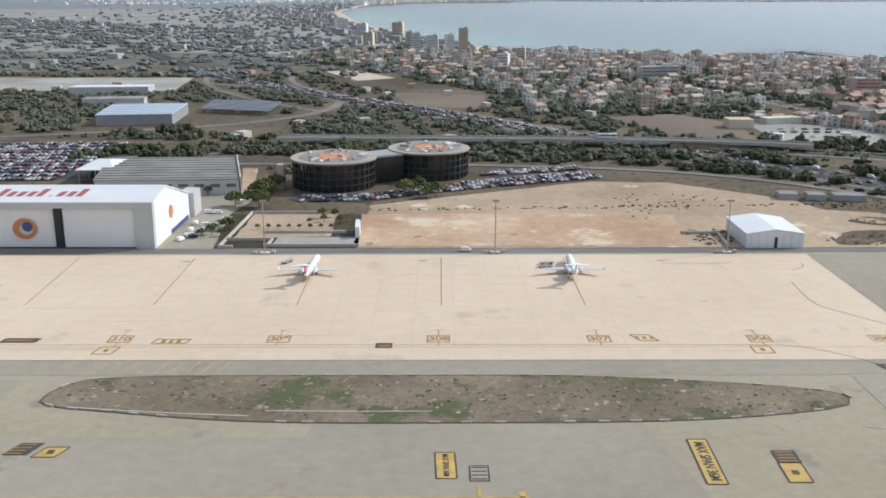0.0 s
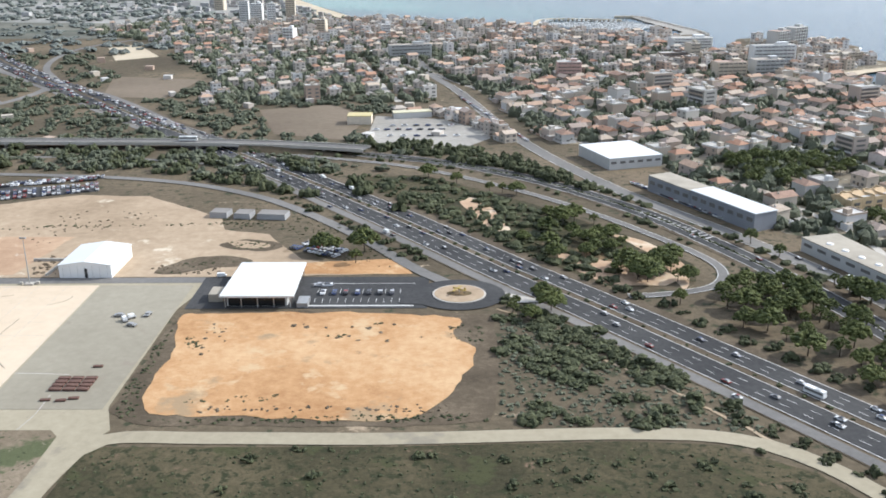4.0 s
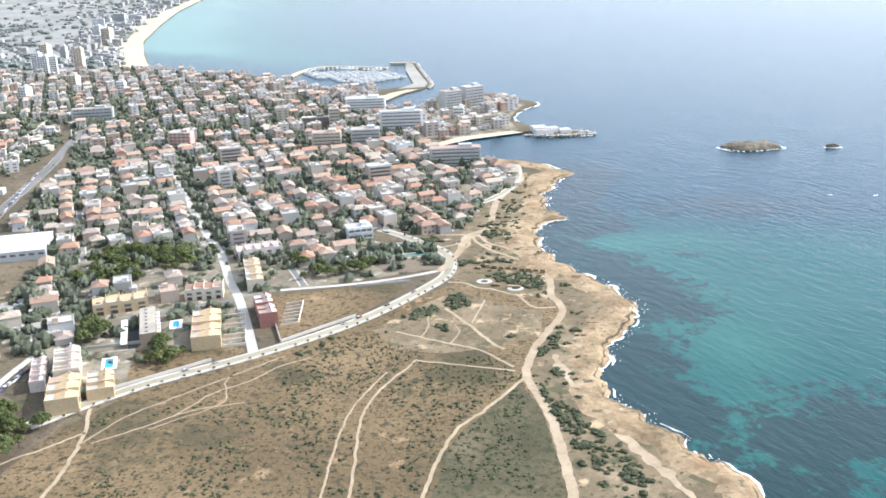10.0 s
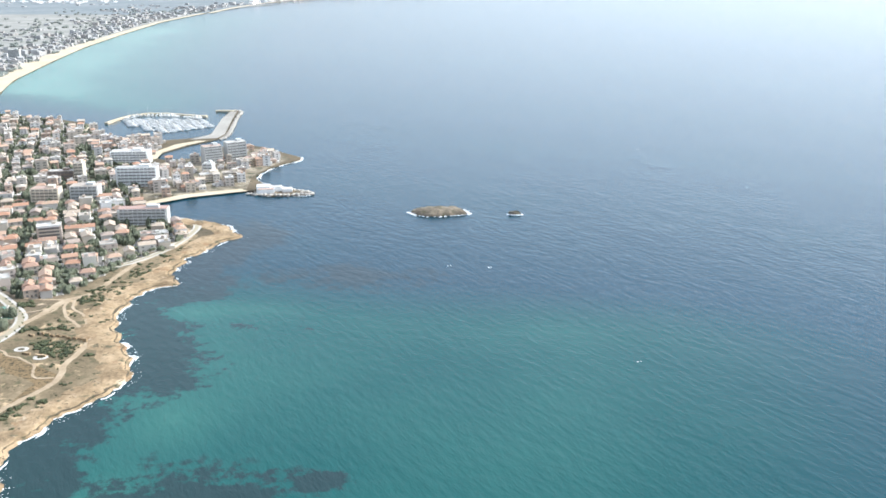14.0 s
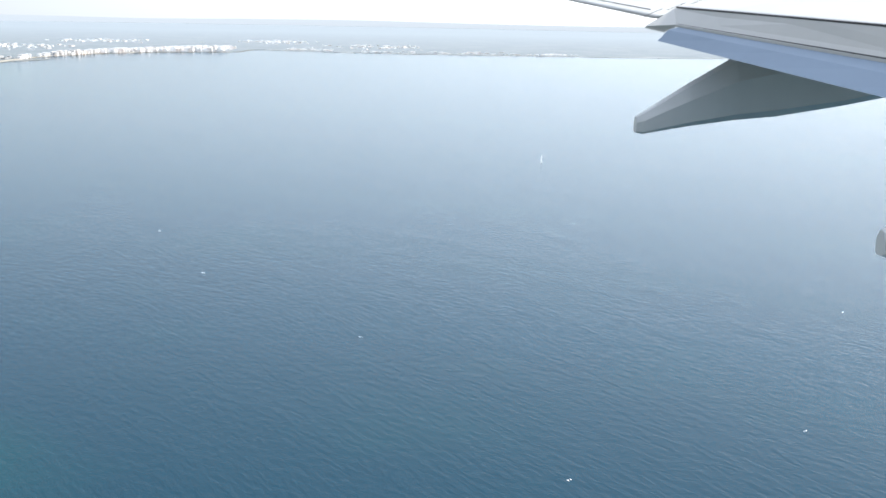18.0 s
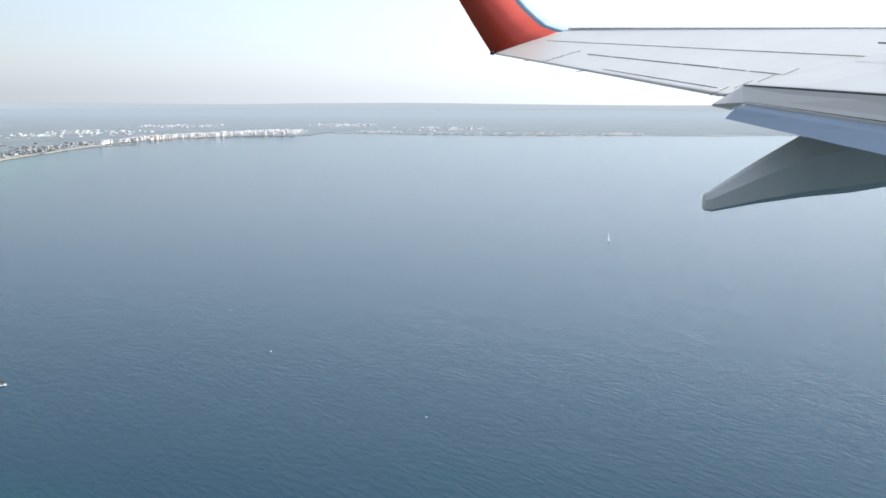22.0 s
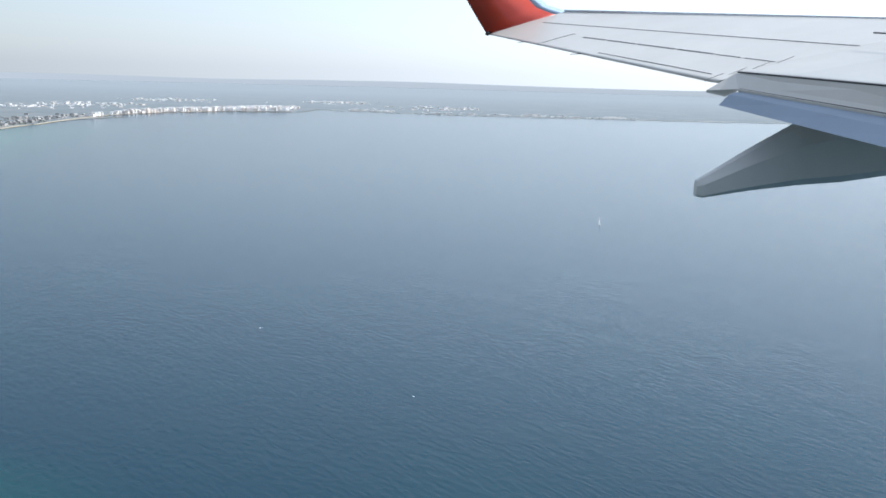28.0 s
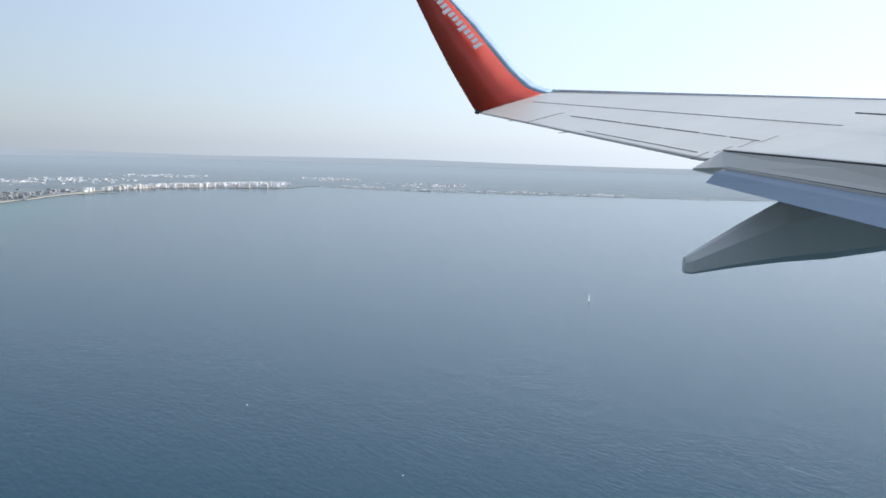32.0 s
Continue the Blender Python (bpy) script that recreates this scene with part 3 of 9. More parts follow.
def make_sea():
    xs = np.unique(np.r_[np.linspace(-9000, -300, 20), np.linspace(-300, 180, 50), np.linspace(180, 350, 130), np.linspace(350, 700, 60), np.linspace(700, 9000, 26)])
    ys = np.unique(np.r_[np.linspace(-9000, -20, 24), np.linspace(-20, 260, 190), np.linspace(260, 700, 70), np.linspace(700, 9000, 40)])
    near = coast[::3]
    nx, ny = len(xs), len(ys)
    verts, shallow, weed = [], [], []
    for y in ys:
        d = np.sqrt(((near[None, :, :] - np.stack([xs, np.full(nx, y)], 1)[:, None, :]) ** 2).sum(2)).min(1)
        for x, k in zip(xs, d):
            verts.append((x, y, -0.35))
            def bed(cx, cy, rx, ry):
                return math.exp(-((x - cx) / rx) ** 2 - ((y - cy) / ry) ** 2)

            teal = (1 - step01(295, 370, x)) * (1 - step01(160, 192, y + 0.10 * (x - 240)))
            rim = (1 - step01(4, 40, k)) * (1 - step01(190, 240, y))
            bay = (1 - step01(20, 170, k)) * step01(410, 470, y + 0.5 * (x - 60)) * (1 - step01(1000, 1400, y)) * (1 - step01(90, 170, x))
            sandy_bed = bed(223, 163, 6, 5) + 0.7 * bed(235, 165, 11, 4.5) + bed(234, 115, 8, 9) + 0.5 * bed(226, 122, 5, 3) + 0.45 * bed(231, 183, 6, 2.5) + 0.9 * bed(232, 92, 5, 10)
            shallow.append(min(1.0, 0.66 * teal + 0.10 * rim + 1.0 * bay + 0.16 * min(1.0, sandy_bed)))
            belt = (1 - step01(7, 22, k)) * (1 - step01(215, 250, y)) * step01(20, 60, y)
            meadows = 1.25 * bed(246, 91.5, 10.5, 10) + 0.55 * bed(232, 91, 6, 12) + 0.95 * bed(260.6, 99.7, 5.2, 2.6) + 0.7 * bed(234.2, 155.3, 4, 2.2) + 0.5 * bed(246.5, 155, 3, 1.6) + 0.8 * bed(250, 187, 26, 9) + 0.7 * bed(229, 126, 4.5, 2.5)
            weed.append(min(1.0, max(0.9 * belt - 0.75 * min(1.0, sandy_bed), meadows)))
    faces = [(j * nx + i, j * nx + i + 1, (j + 1) * nx + i + 1, (j + 1) * nx + i) for j in range(ny - 1) for i in range(nx - 1)]
    me = bpy.data.meshes.new("sea")
    me.from_pydata(verts, [], faces)
    for key, vals in (("shallow", shallow), ("weed", weed)):
        a = me.attributes.new(key, "FLOAT", "POINT")
        a.data.foreach_set("value", vals)
    me.materials.append(WATER)
    tagged(new("sea", me), "wind-ruffled sea, teal over the shallows and deep blue further out", "sea", kind="structure")


make_sea()

# haze is mixed into the ground colours of both plains: paler and greyer
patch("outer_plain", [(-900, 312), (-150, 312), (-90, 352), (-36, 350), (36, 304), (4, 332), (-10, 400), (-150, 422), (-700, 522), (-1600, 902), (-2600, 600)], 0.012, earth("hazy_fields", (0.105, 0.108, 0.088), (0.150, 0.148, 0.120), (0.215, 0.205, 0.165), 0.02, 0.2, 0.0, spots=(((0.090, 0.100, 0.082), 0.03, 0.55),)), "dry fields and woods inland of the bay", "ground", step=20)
patch("bay_plain", [(40, 418), (18, 466), (-8, 534), (-36, 640), (-62, 750), (-86, 893), (-110, 1060), (-116, 1240), (-102, 1390), (-60, 1490), (-135, 1440), (-900, 1500), (-1600, 900), (-700, 520), (-150, 420), (-20, 400)], 0.02, earth("haze_paled_plots", (0.20, 0.20, 0.175), (0.27, 0.265, 0.24), (0.35, 0.34, 0.31), 0.02, 0.15, 0.0), "grey-green plain behind the long beach", "ground", step=20)
# shore: rock shelf, foam, sand
shelf = ragged(smooth_line(COAST_SOUTH[2:], 0.8), 1.5, 0.22, 3.0)


def make_shore_rock():
    b = Build()
    n = normals(shelf)
    rows = []
    for i, (p, q) in enumerate(zip(shelf, n)):
        wide = 4.4 + 2.2 * noise.noise(Vector((p[0] * 0.07, p[1] * 0.07, 1.0))) + 1.6 * noise.noise(Vector((p[0] * 0.3, p[1] * 0.3, 5.0))) + 1.0 * noise.noise(Vector((p[0] * 0.9, p[1] * 0.9, 6.0))) + 1.6 * step01(112, 140, p[1]) * (1 - step01(205, 235, p[1]))
        row = []
        for k in range(20):
            s = -0.16 + 1.16 * k / 19
            o = p + q * (s * wide if s > 0 else s * 7)
            j = noise.noise(Vector((o[0] * 0.4, o[1] * 0.4, 2))) + 0.35 * noise.noise(Vector((o[0] * 1.1, o[1] * 1.1, 4)))
            z = -0.42 + 0.55 * step01(-0.16, 0.14, s) + 0.10 * step01(0.1, 0.4, s) - 0.21 * step01(0.55, 1.0, s)
            row.append((o[0], o[1], z + 0.2 * j * step01(-0.1, 0.1, s) * (1 - step01(0.7, 1.0, s))))
        rows.append(row)
    b.rings(rows, closed=False)
    tagged(new("shore_rock", b.mesh("shore_rock", ROCK)), "jagged tan rock shelf along the waterline", "rock", kind="structure")


make_shore_rock()


def make_foam(line, name, density, reach):
    b = Build()
    n = normals(line)
    for p, q in zip(line, n):
        g = noise.noise(Vector((p[0] * 0.16, p[1] * 0.16, 9.0)))
        for _ in range(density):
            if random.random() < 0.22 + 1.1 * g:
                o = p - q * random.uniform(0.2, reach) ** 1.3 + np.array([random.uniform(-0.4, 0.4), random.uniform(-0.4, 0.4)])
                b.lump(o[0], o[1], -0.34, random.uniform(0.03, 0.10), 0.02, 0.8)
    # broken lines of surf that follow the shore
    for off, low, most in ((0.3, -0.35, 0.22), (0.75, -0.2, 0.19), (1.3, 0.0, 0.15)):
        rows = []
        for p, q in zip(line, n):
            g = noise.noise(Vector((p[0] * 0.22, p[1] * 0.22, off * 7))) + 0.5 * noise.noise(Vector((p[0] * 0.8, p[1] * 0.8, off * 5)))
            w = most * step01(low, low + 0.45, g)
            o = p - q * (off + 0.35 * noise.noise(Vector((p[0] * 0.6, p[1] * 0.6, off))))
            if w > 0.03:
                rows.append([(*(o + q * w), -0.33), (*(o + q * w * 0.3), -0.30), (*(o - q * w), -0.335)])
            else:
                if len(rows) > 1:
                    b.rings(rows, closed=False)
                rows = []
    tagged(new(name, b.mesh(name, FOAM)), "white surf breaking on the rocks", "foam", kind="stuff")


make_foam(ragged(shelf, 0.3, 0.9, 2.0), "surf", 7, 1.9)
tip = smooth_line(COAST_PORT[3:12], 0.8)
make_foam(tip, "surf", 2, 0.8)
# distance behind the bay
FAR_SHORE = smooth_line(COAST_BAY[10:], 12.0)
far_edge = FAR_SHORE + normals(FAR_SHORE) * -2.0 * (1 if normals(FAR_SHORE)[3][1] > 0 else -1)
# the haze over this plain is part of its colour
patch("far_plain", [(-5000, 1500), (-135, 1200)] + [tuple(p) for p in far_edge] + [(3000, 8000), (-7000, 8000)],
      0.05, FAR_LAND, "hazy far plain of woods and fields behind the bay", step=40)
sandy = FAR_SHORE[FAR_SHORE[:, 0] < 156]
b = strip(Build(), sandy, 7.0, 0.09, 3.2 * (1 if normals(FAR_SHORE)[3][1] > 0 else -1))
tagged(new("far_beach", b.mesh("far_beach", BEACH)), "pale sand at the far end of the bay", "beach", kind="structure")
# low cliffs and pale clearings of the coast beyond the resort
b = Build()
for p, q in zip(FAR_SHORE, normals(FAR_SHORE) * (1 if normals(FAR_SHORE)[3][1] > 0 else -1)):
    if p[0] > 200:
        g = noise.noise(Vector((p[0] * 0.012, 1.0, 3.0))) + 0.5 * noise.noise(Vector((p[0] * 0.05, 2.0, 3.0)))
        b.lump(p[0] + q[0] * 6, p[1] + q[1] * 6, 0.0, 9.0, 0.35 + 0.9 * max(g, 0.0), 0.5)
# cliff rock paled towards haze in its base colour
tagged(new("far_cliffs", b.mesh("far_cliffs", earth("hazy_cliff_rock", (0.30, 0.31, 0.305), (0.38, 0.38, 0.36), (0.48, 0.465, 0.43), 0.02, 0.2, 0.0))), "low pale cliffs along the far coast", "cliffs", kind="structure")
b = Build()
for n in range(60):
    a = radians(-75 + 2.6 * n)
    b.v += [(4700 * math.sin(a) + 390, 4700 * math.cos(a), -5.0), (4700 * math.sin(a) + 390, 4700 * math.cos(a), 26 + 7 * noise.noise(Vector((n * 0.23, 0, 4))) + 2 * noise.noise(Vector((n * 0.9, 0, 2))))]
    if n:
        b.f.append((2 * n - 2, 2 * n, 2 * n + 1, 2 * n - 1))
# emission stands in for the bright air in front of the hills
hm, hn, hb = blank("haze_glow_hills", 1.0)
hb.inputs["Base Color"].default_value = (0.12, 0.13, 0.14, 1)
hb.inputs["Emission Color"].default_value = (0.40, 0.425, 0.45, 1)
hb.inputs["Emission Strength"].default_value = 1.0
tagged(new("backdrop", b.mesh("backdrop", hm, True)), "low hills at the horizon with an added blue-grey haze glow", "hills", kind="structure")

# ---- airfield ----
patch("taxiway", [(-220, -60), (52, -60), (49.2, 47), (49.4, 60), (51.5, 64), (50, 68), (49.8, 90), (52, 100), (-30, 99.6), (-30, 118), (-62, 118), (-220, 112)], 0.02, TARMAC, "worn grey-beige taxiway asphalt", "taxiway")
patch("taxiway_band", [(-220, 48.6), (-220, 54.6), (-8.6, 54.9), (-8.2, 56.8), (13.2, 56.4), (14.8, 49), (16, 40), (-220, 40)], 0.035, TARMAC_DARK, "darker resurfaced taxiway asphalt", "taxiway")
patch("taxiway_edge", [(-220, 64.8), (-220, 67.6), (38.8, 67.6), (38.8, 65.2), (28, 64.8)], 0.035, TARMAC_DARK, "darker asphalt strip along the apron", "taxiway")
patch("service_apron", [(39, 67.6), (49.6, 67.6), (49.8, 97.4), (39, 97.4)], 0.035, TARMAC_DARK, "grey asphalt beside the concrete apron", "apron")
patch("apron", [(-220, 67.7), (38.8, 67.7), (38.8, 97.4), (-220, 96.2)], 0.05, CONCRETE, "pale sunlit concrete aircraft apron", "apron")
ISLAND = [(-27.3, 61), (-25.5, 63.8), (-19, 64.6), (-5, 64.7), (9, 64.6), (20, 63.4), (27.2, 61.8), (28, 60.3), (26, 58.9), (15.5, 57.2), (-3, 56.9), (-13, 57.2), (-22, 58.6), (-26.4, 59.6)]
patch("grass_island", ISLAND, 0.06, VERGE, "dry grass island between taxiways", "grass", 0.15, curve=True)
patch("grass_verge", [(41.2, 40), (41.1, 58), (41.3, 63.4), (42.2, 64), (46.6, 64), (47.5, 63), (47.5, 57), (46.9, 47), (46.6, 40)], 0.06, VERGE, "dry grass verge beside the taxiway", "grass", 0.1)
patch("heath", [(50.6, 61.3), (75, 61.4), (94, 62.2), (101, 61.6), (107.4, 57.5), (116, 42), (125, 20), (125, -60), (54, -60), (49.6, 47)], 0.03, HEATH, "olive heath with scattered bushes", "grass", 0.1)
patch("dirt_bank", [(50.4, 89.4), (50.3, 67.4), (53, 64.9), (75, 64.5), (83, 65.5), (84.5, 74), (84, 88.6), (66, 89.6)], 0.03, DIRT, "dark rough soil bank round the bare plot", "ground", 0.4)
patch("bare_plot", [(51, 88.6), (54, 88.9), (62.6, 89.2), (72.7, 88.8), (80.4, 87.4), (79.6, 83.4), (82, 80), (80.6, 73), (77, 66.4), (70.1, 65.6), (64.3, 66.2), (55.5, 66.5), (53.2, 67.6), (52.3, 71.4), (52.3, 80.4), (51.4, 84)], 0.06, SAND, "graded plot of orange bare earth", "ground", 0.6, 1.0, True)
patch("dusty_plot", [(-9, 100), (52, 100.2), (70, 100.8), (71, 102), (61, 106.5), (58, 111), (55, 116.5), (48.5, 118.5), (47, 124), (33, 135.6), (22, 136.6), (-9, 121)], 0.03, SAND_PALE, "pale dusty building land behind the apron", "ground", 0.3)
patch("red_plot", [(-9.4, 100.8), (27, 101), (29, 115.4), (12, 116.4), (-9.6, 115.6)], 0.05, SAND_RED, "reddish bare plot with pale rubble", "ground", 0.4)
patch("orange_strip", [(56, 101), (75, 101), (73, 106.5), (62, 105)], 0.05, SAND, "orange earth strip beside the car park", "ground", 0.3)
patch("nursery", [(-24, 100.2), (-9, 100.4), (-9.8, 116), (-27, 116)], 0.03, HEATH, "planted plot with low walls", "ground")
patch("plot_slab", [(-18.4, 100.7), (-8.9, 100.7), (-9.1, 104.6), (-18.2, 104.6)], 0.05, YARD, "old grey concrete slab in the planted plot", "yard")
patch("plot_slab", [(-11.8, 104.7), (-9.4, 104.7), (-9.7, 107.3), (-12.1, 107.3)], 0.052, ROAD, "dark asphalt square in the planted plot", "yard")
patch("plot_earth", [(-23.2, 104), (-12.4, 104.9), (-12.6, 116), (-23.0, 116)], 0.045, SAND_PALE, "dusty ground of the planted plot", "ground", 0.3)
patch("perimeter_road", [(-60, 97.5), (-60, 99.5), (52, 100), (52, 98.2)], 0.04, ROAD_PALE, "grey service road behind the apron", "road")
patch("hangar_yard", [(-30, 99.6), (-24.5, 99.6), (-26, 116), (-24, 128), (-62, 128), (-62, 116), (-30, 116)], 0.04, TARMAC_DARK, "pale asphalt yard beside the hangar", "yard")
patch("car_park", [(50.6, 90.2), (77, 90.3), (77, 100), (50.6, 100)], 0.045, ROAD, "asphalt car park with marked bays", "car park")
road("service_road", [(48.5, 45), (49.2, 57), (51.5, 62.4), (60, 62.7), (75, 62.6), (94, 63.4), (103, 62.4), (108.5, 58.4), (113, 51), (119, 40), (126, 20)], 1.9, 0.07, TARMAC, "narrow pale concrete service road")
road("kerb_line", [(42.1, 63), (42.0, 55), (41.6, 46)], 0.14, 0.085, PAVING, "pale kerb along the verge", 1.0)
ring = smooth_line(ISLAND, 1.0, True)
# dark band laid along the island's edge as the kerb's shadow
b = strip(Build(), np.concatenate([ring, ring[:1]]), 0.13, 0.066)
tagged(new("kerb_gutter", b.mesh("kerb_gutter", BLACK_MARK)), "dark line round the grass island painted as kerb shadow", "kerb", kind="structure")
b = Build()
for n, (x, y) in enumerate(ring):
    if n % 2 == 0 and noise.noise(Vector((x * 0.12, y, 3))) > -0.12:
        b.box(x, y, 0.03, 0.75, 0.09, 0.12, math.atan2(*(ring[(n + 1) % len(ring)] - ring[n - 1])[::-1]))
tagged(new("kerb", b.mesh("kerb", PAVING)), "broken pale kerb stones round the grass island", "kerb", kind="structure")
b = Build()
for n in range(260):
    x, y = random.uniform(-26, 26), random.uniform(57.6, 64.2)
    if inside(x, y, ISLAND):
        b.lump(x, y, 0.06, random.uniform(0.03, 0.09) * random.choice((1, 1, 2.2)), random.uniform(0.02, 0.04), 0.8)
tagged(new("stones", b.mesh("stones", TRACK)), "scattered pale stones and dry tufts", "stones", kind="stuff")

# ---- roads ----
MW = [(-230, 631), (-158, 488), (-109, 383), (-76, 316), (-42, 266), (-13, 230), (15, 194), (33, 173), (50.5, 151), (62, 136), (73.5, 120.5), (85.5, 103.5), (95.8, 89.6), (105.5, 76), (113, 65.5), (119.5, 56), (128, 43), (141, 20), (160, -30)]
mw = smooth_line(MW, 2.5)
roads = [mw]
strip_mw = Build()
strip(strip_mw, mw, 10.4, 0.05)
tagged(new("verge", strip_mw.mesh("verge", DIRT)), "dusty motorway verges and median", "verge", kind="structure")
for off, w, nm in ((2.35, 2.9, "motorway"), (-1.75, 3.3, "motorway"), (-4.4, 1.3, "slip_road")):
    bb = strip(Build(), mw, w, 0.075, off)
    tagged(new(nm, bb.mesh(nm, ROAD if nm == "motorway" else ROAD_PALE)), "busy asphalt carriageway", "road", kind="structure")
CURVE = [(-90, 176), (-40, 172), (3, 170.3), (34, 168.7), (58, 164.5), (79, 155.8), (93.8, 143.2), (105.7, 127.5), (113, 113), (119.5, 97), (124, 82), (127.7, 67.7), (131, 45), (136, 0), (140, -60)]
curve = smooth_line(CURVE, 2.0)
bb = strip(Build(), curve, 4.6, 0.06)
tagged(new("verge", bb.mesh("verge", DIRT)), "road verge", "verge", kind="structure")
curve_near = curve[curve[:, 0] > 50]
for off in (0.95, -0.95):
    bb = strip(Build(), curve_near, 1.5, 0.09, off)
    tagged(new("motorway_branch", bb.mesh("motorway_branch", ROAD)), "curving dual carriageway", "road", kind="structure")
roads.append(curve)
loop = road("loop_road", [(50, 163), (69.5, 155), (80, 147.5), (89.8, 138), (98, 128), (104.6, 118), (110.4, 107.5), (111.8, 101.5), (109.5, 96.5), (104, 94.2), (99.3, 93.6)], 1.3, 0.10, ROAD_PALE, "single-lane motorway loop", 1.2)
side = road("access_road", [(-90, 151), (-20, 150.5), (13, 148.6), (33.6, 144.3), (48, 136.5), (58, 127), (68, 114), (75, 103), (79, 98)], 1.7, 0.10, ROAD_PALE, "access road below the motorway")
side2 = road("side_road", [(60, 172), (78, 164), (93, 150), (103, 137.5)], 1.2, 0.06, ROAD_PALE, "frontage road beside the houses")
town_road = road("town_road", [(64, 330), (72, 265), (81, 229), (89.4, 187), (96.5, 160.6), (106.4, 135.4), (117.4, 114.4), (125.5, 95.5), (132.6, 68), (138, 40), (142, 0)], 2.3, 0.08, ROAD_PALE, "town road with pale pavements")
ramp_a = road("ramp", [(-70, 285), (-50, 268), (-32.6, 250.3), (-27.0, 246), (-24.4, 235.3), (-25.2, 223), (-29.2, 211.3), (-37.6, 200.8), (-50, 192), (-80, 180), (-120, 168)], 2.4, 0.06, ROAD_PALE, "curving slip road with a tight bend")
ramp_b = road("ramp", [(-36, 345), (-46, 323), (-45.3, 296), (-38.8, 272.7), (-27.9, 252.6), (-20.1, 240.6), (-7.5, 229.6), (5.8, 213), (22, 190.1), (34, 172)], 2.0, 0.085, ROAD_PALE, "slip road sweeping down to the motorway")
ramp_c = road("ramp", [(-58, 352), (-68.9, 334), (-72.3, 309), (-69.5, 288.6), (-61.7, 266.5), (-52.3, 249.7), (-38.8, 230.5), (-27, 217)], 1.8, 0.07, ROAD_PALE, "curving slip road")
suburb_street = road("street", [(67, 216), (63.8, 227), (58.3, 254.3), (52.5, 280.8), (44, 318)], 1.7, 0.06, PAVING, "pale straight street among garden plots")
road("lane", [(-75, 150), (-40, 160), (-5, 162), (20, 161), (44, 154)], 1.2, 0.05, ROAD_PALE, "lane below the embankment")
roads += [loop, side, town_road, ramp_a, ramp_b, ramp_c, suburb_street, side2]
# roundabout
ring = [(80.5 + 5.2 * math.cos(a), 94.2 + 4.6 * math.sin(a)) for a in np.linspace(0, 2 * math.pi, 48, endpoint=False)]
patch("roundabout", ring, 0.105, ROAD, "asphalt roundabout", "road")
patch("roundabout_arm", [(74, 91.5), (80, 91), (80, 97), (74, 97)], 0.1, ROAD, "roundabout arm", "road")
patch("splitter", [(85.6, 94.6), (91, 91.6), (86.2, 91.6)], 0.13, PAVING, "pale paved splitter island", "road")
# markings of the motorway
b = Build()
for k in range(0, len(mw) - 1):
    d = mw[min(k + 1, len(mw) - 1)] - mw[k - 1 if k else 0]
    nrm = np.array([-d[1], d[0]]) / (np.linalg.norm(d) + 1e-9)
    a = math.atan2(d[1], d[0])
    if mw[k][1] > 200 or mw[k][1] < 20:
        continue
    for off in (2.35 + 0.48, 2.35 - 0.48, -1.75 - 0.55, -1.75 + 0.55):
        x, y = mw[k] + nrm * off
        b.box(x, y, 0.08, 1.0, 0.05, 0.008, a)
tagged(new("lane_markings", b.mesh("lane_markings", WHITE_MARK)), "broken white lane lines", "road marking", kind="structure")
b = Build()
for line, offs in ((mw[(mw[:, 1] < 215)], (3.75, 0.95, -0.15, -3.35)), (curve_near, (1.65, 0.25, -0.25, -1.65)), (loop, (0.58, -0.58)), (town_road[town_road[:, 1] < 240], (1.25, -1.25))):
    for off in offs:
        strip(b, line, 0.09 if line is not town_road else 0.3, 0.112, off)
tagged(new("edge_lines", b.mesh("edge_lines", WHITE_MARK)), "white edge lines of the carriageways", "road marking", kind="structure")
# overpass
bridge = Build()
seg = curve[(curve[:, 0] > -30) & (curve[:, 0] < 66)]
strip(bridge, seg, 3.4, 1.15)
over = thing("overpass", "long concrete road bridge across the motorway", "bridge")
part("deck", bridge, ROAD_PALE, over)
for off in (1.7, -1.7):
    n = normals(seg)
    rows = [[(p[0] + q[0] * o, p[1] + q[1] * o, z) for o, z in ((off - 0.06, 0.85), (off + 0.06, 0.85), (off + 0.06, 1.42), (off - 0.06, 1.42))] for p, q in zip(seg, n)]
    part("parapet", Build().rings(rows), PAVING, over)
for p in seg[::6]:
    part("pier", Build().box(p[0], p[1], 0, 0.5, 2.6, 1.1), PAVING, over)
rows = []
for p, q in zip(seg[seg[:, 0] > 40], normals(seg)[seg[:, 0] > 40]):
    k = 1.13 * (1 - step01(44, 66, p[0]))
    rows.append([(p[0] + q[0] * o, p[1] + q[1] * o, z) for o, z in ((3.2, 0.0), (1.75, k), (-1.75, k), (-3.2, 0.0))])
tagged(new("embankment", Build().rings(rows, closed=False).mesh("embankment", SCRUB_LAND)), "scrubby embankment of the bridge ramp", "embankment", kind="structure")
# promenade and tracks
PROM = [(142.6, 90.4), (152.3, 101.2), (166.8, 112.4), (178.5, 123.8), (187.5, 137.2), (191.2, 145.8), (190, 156), (182.2, 165.4), (176, 171)]
prom = road("promenade", PROM, 2.4, 0.05, PAVING, "pale promenade pavement", 1.0)
bb = strip(Build(), prom, 1.2, 0.07, 0.1)
tagged(new("promenade_road", bb.mesh("promenade_road", TARMAC)), "promenade road between pale pavements", "road", kind="structure")
street = road("street", [(165.6, 111.2), (161.5, 122.6), (157.2, 133.8), (153.6, 141.5), (147.4, 156.9), (141, 169), (128, 196), (115, 225)], 1.5, 0.06, PAVING, "pale residential street")
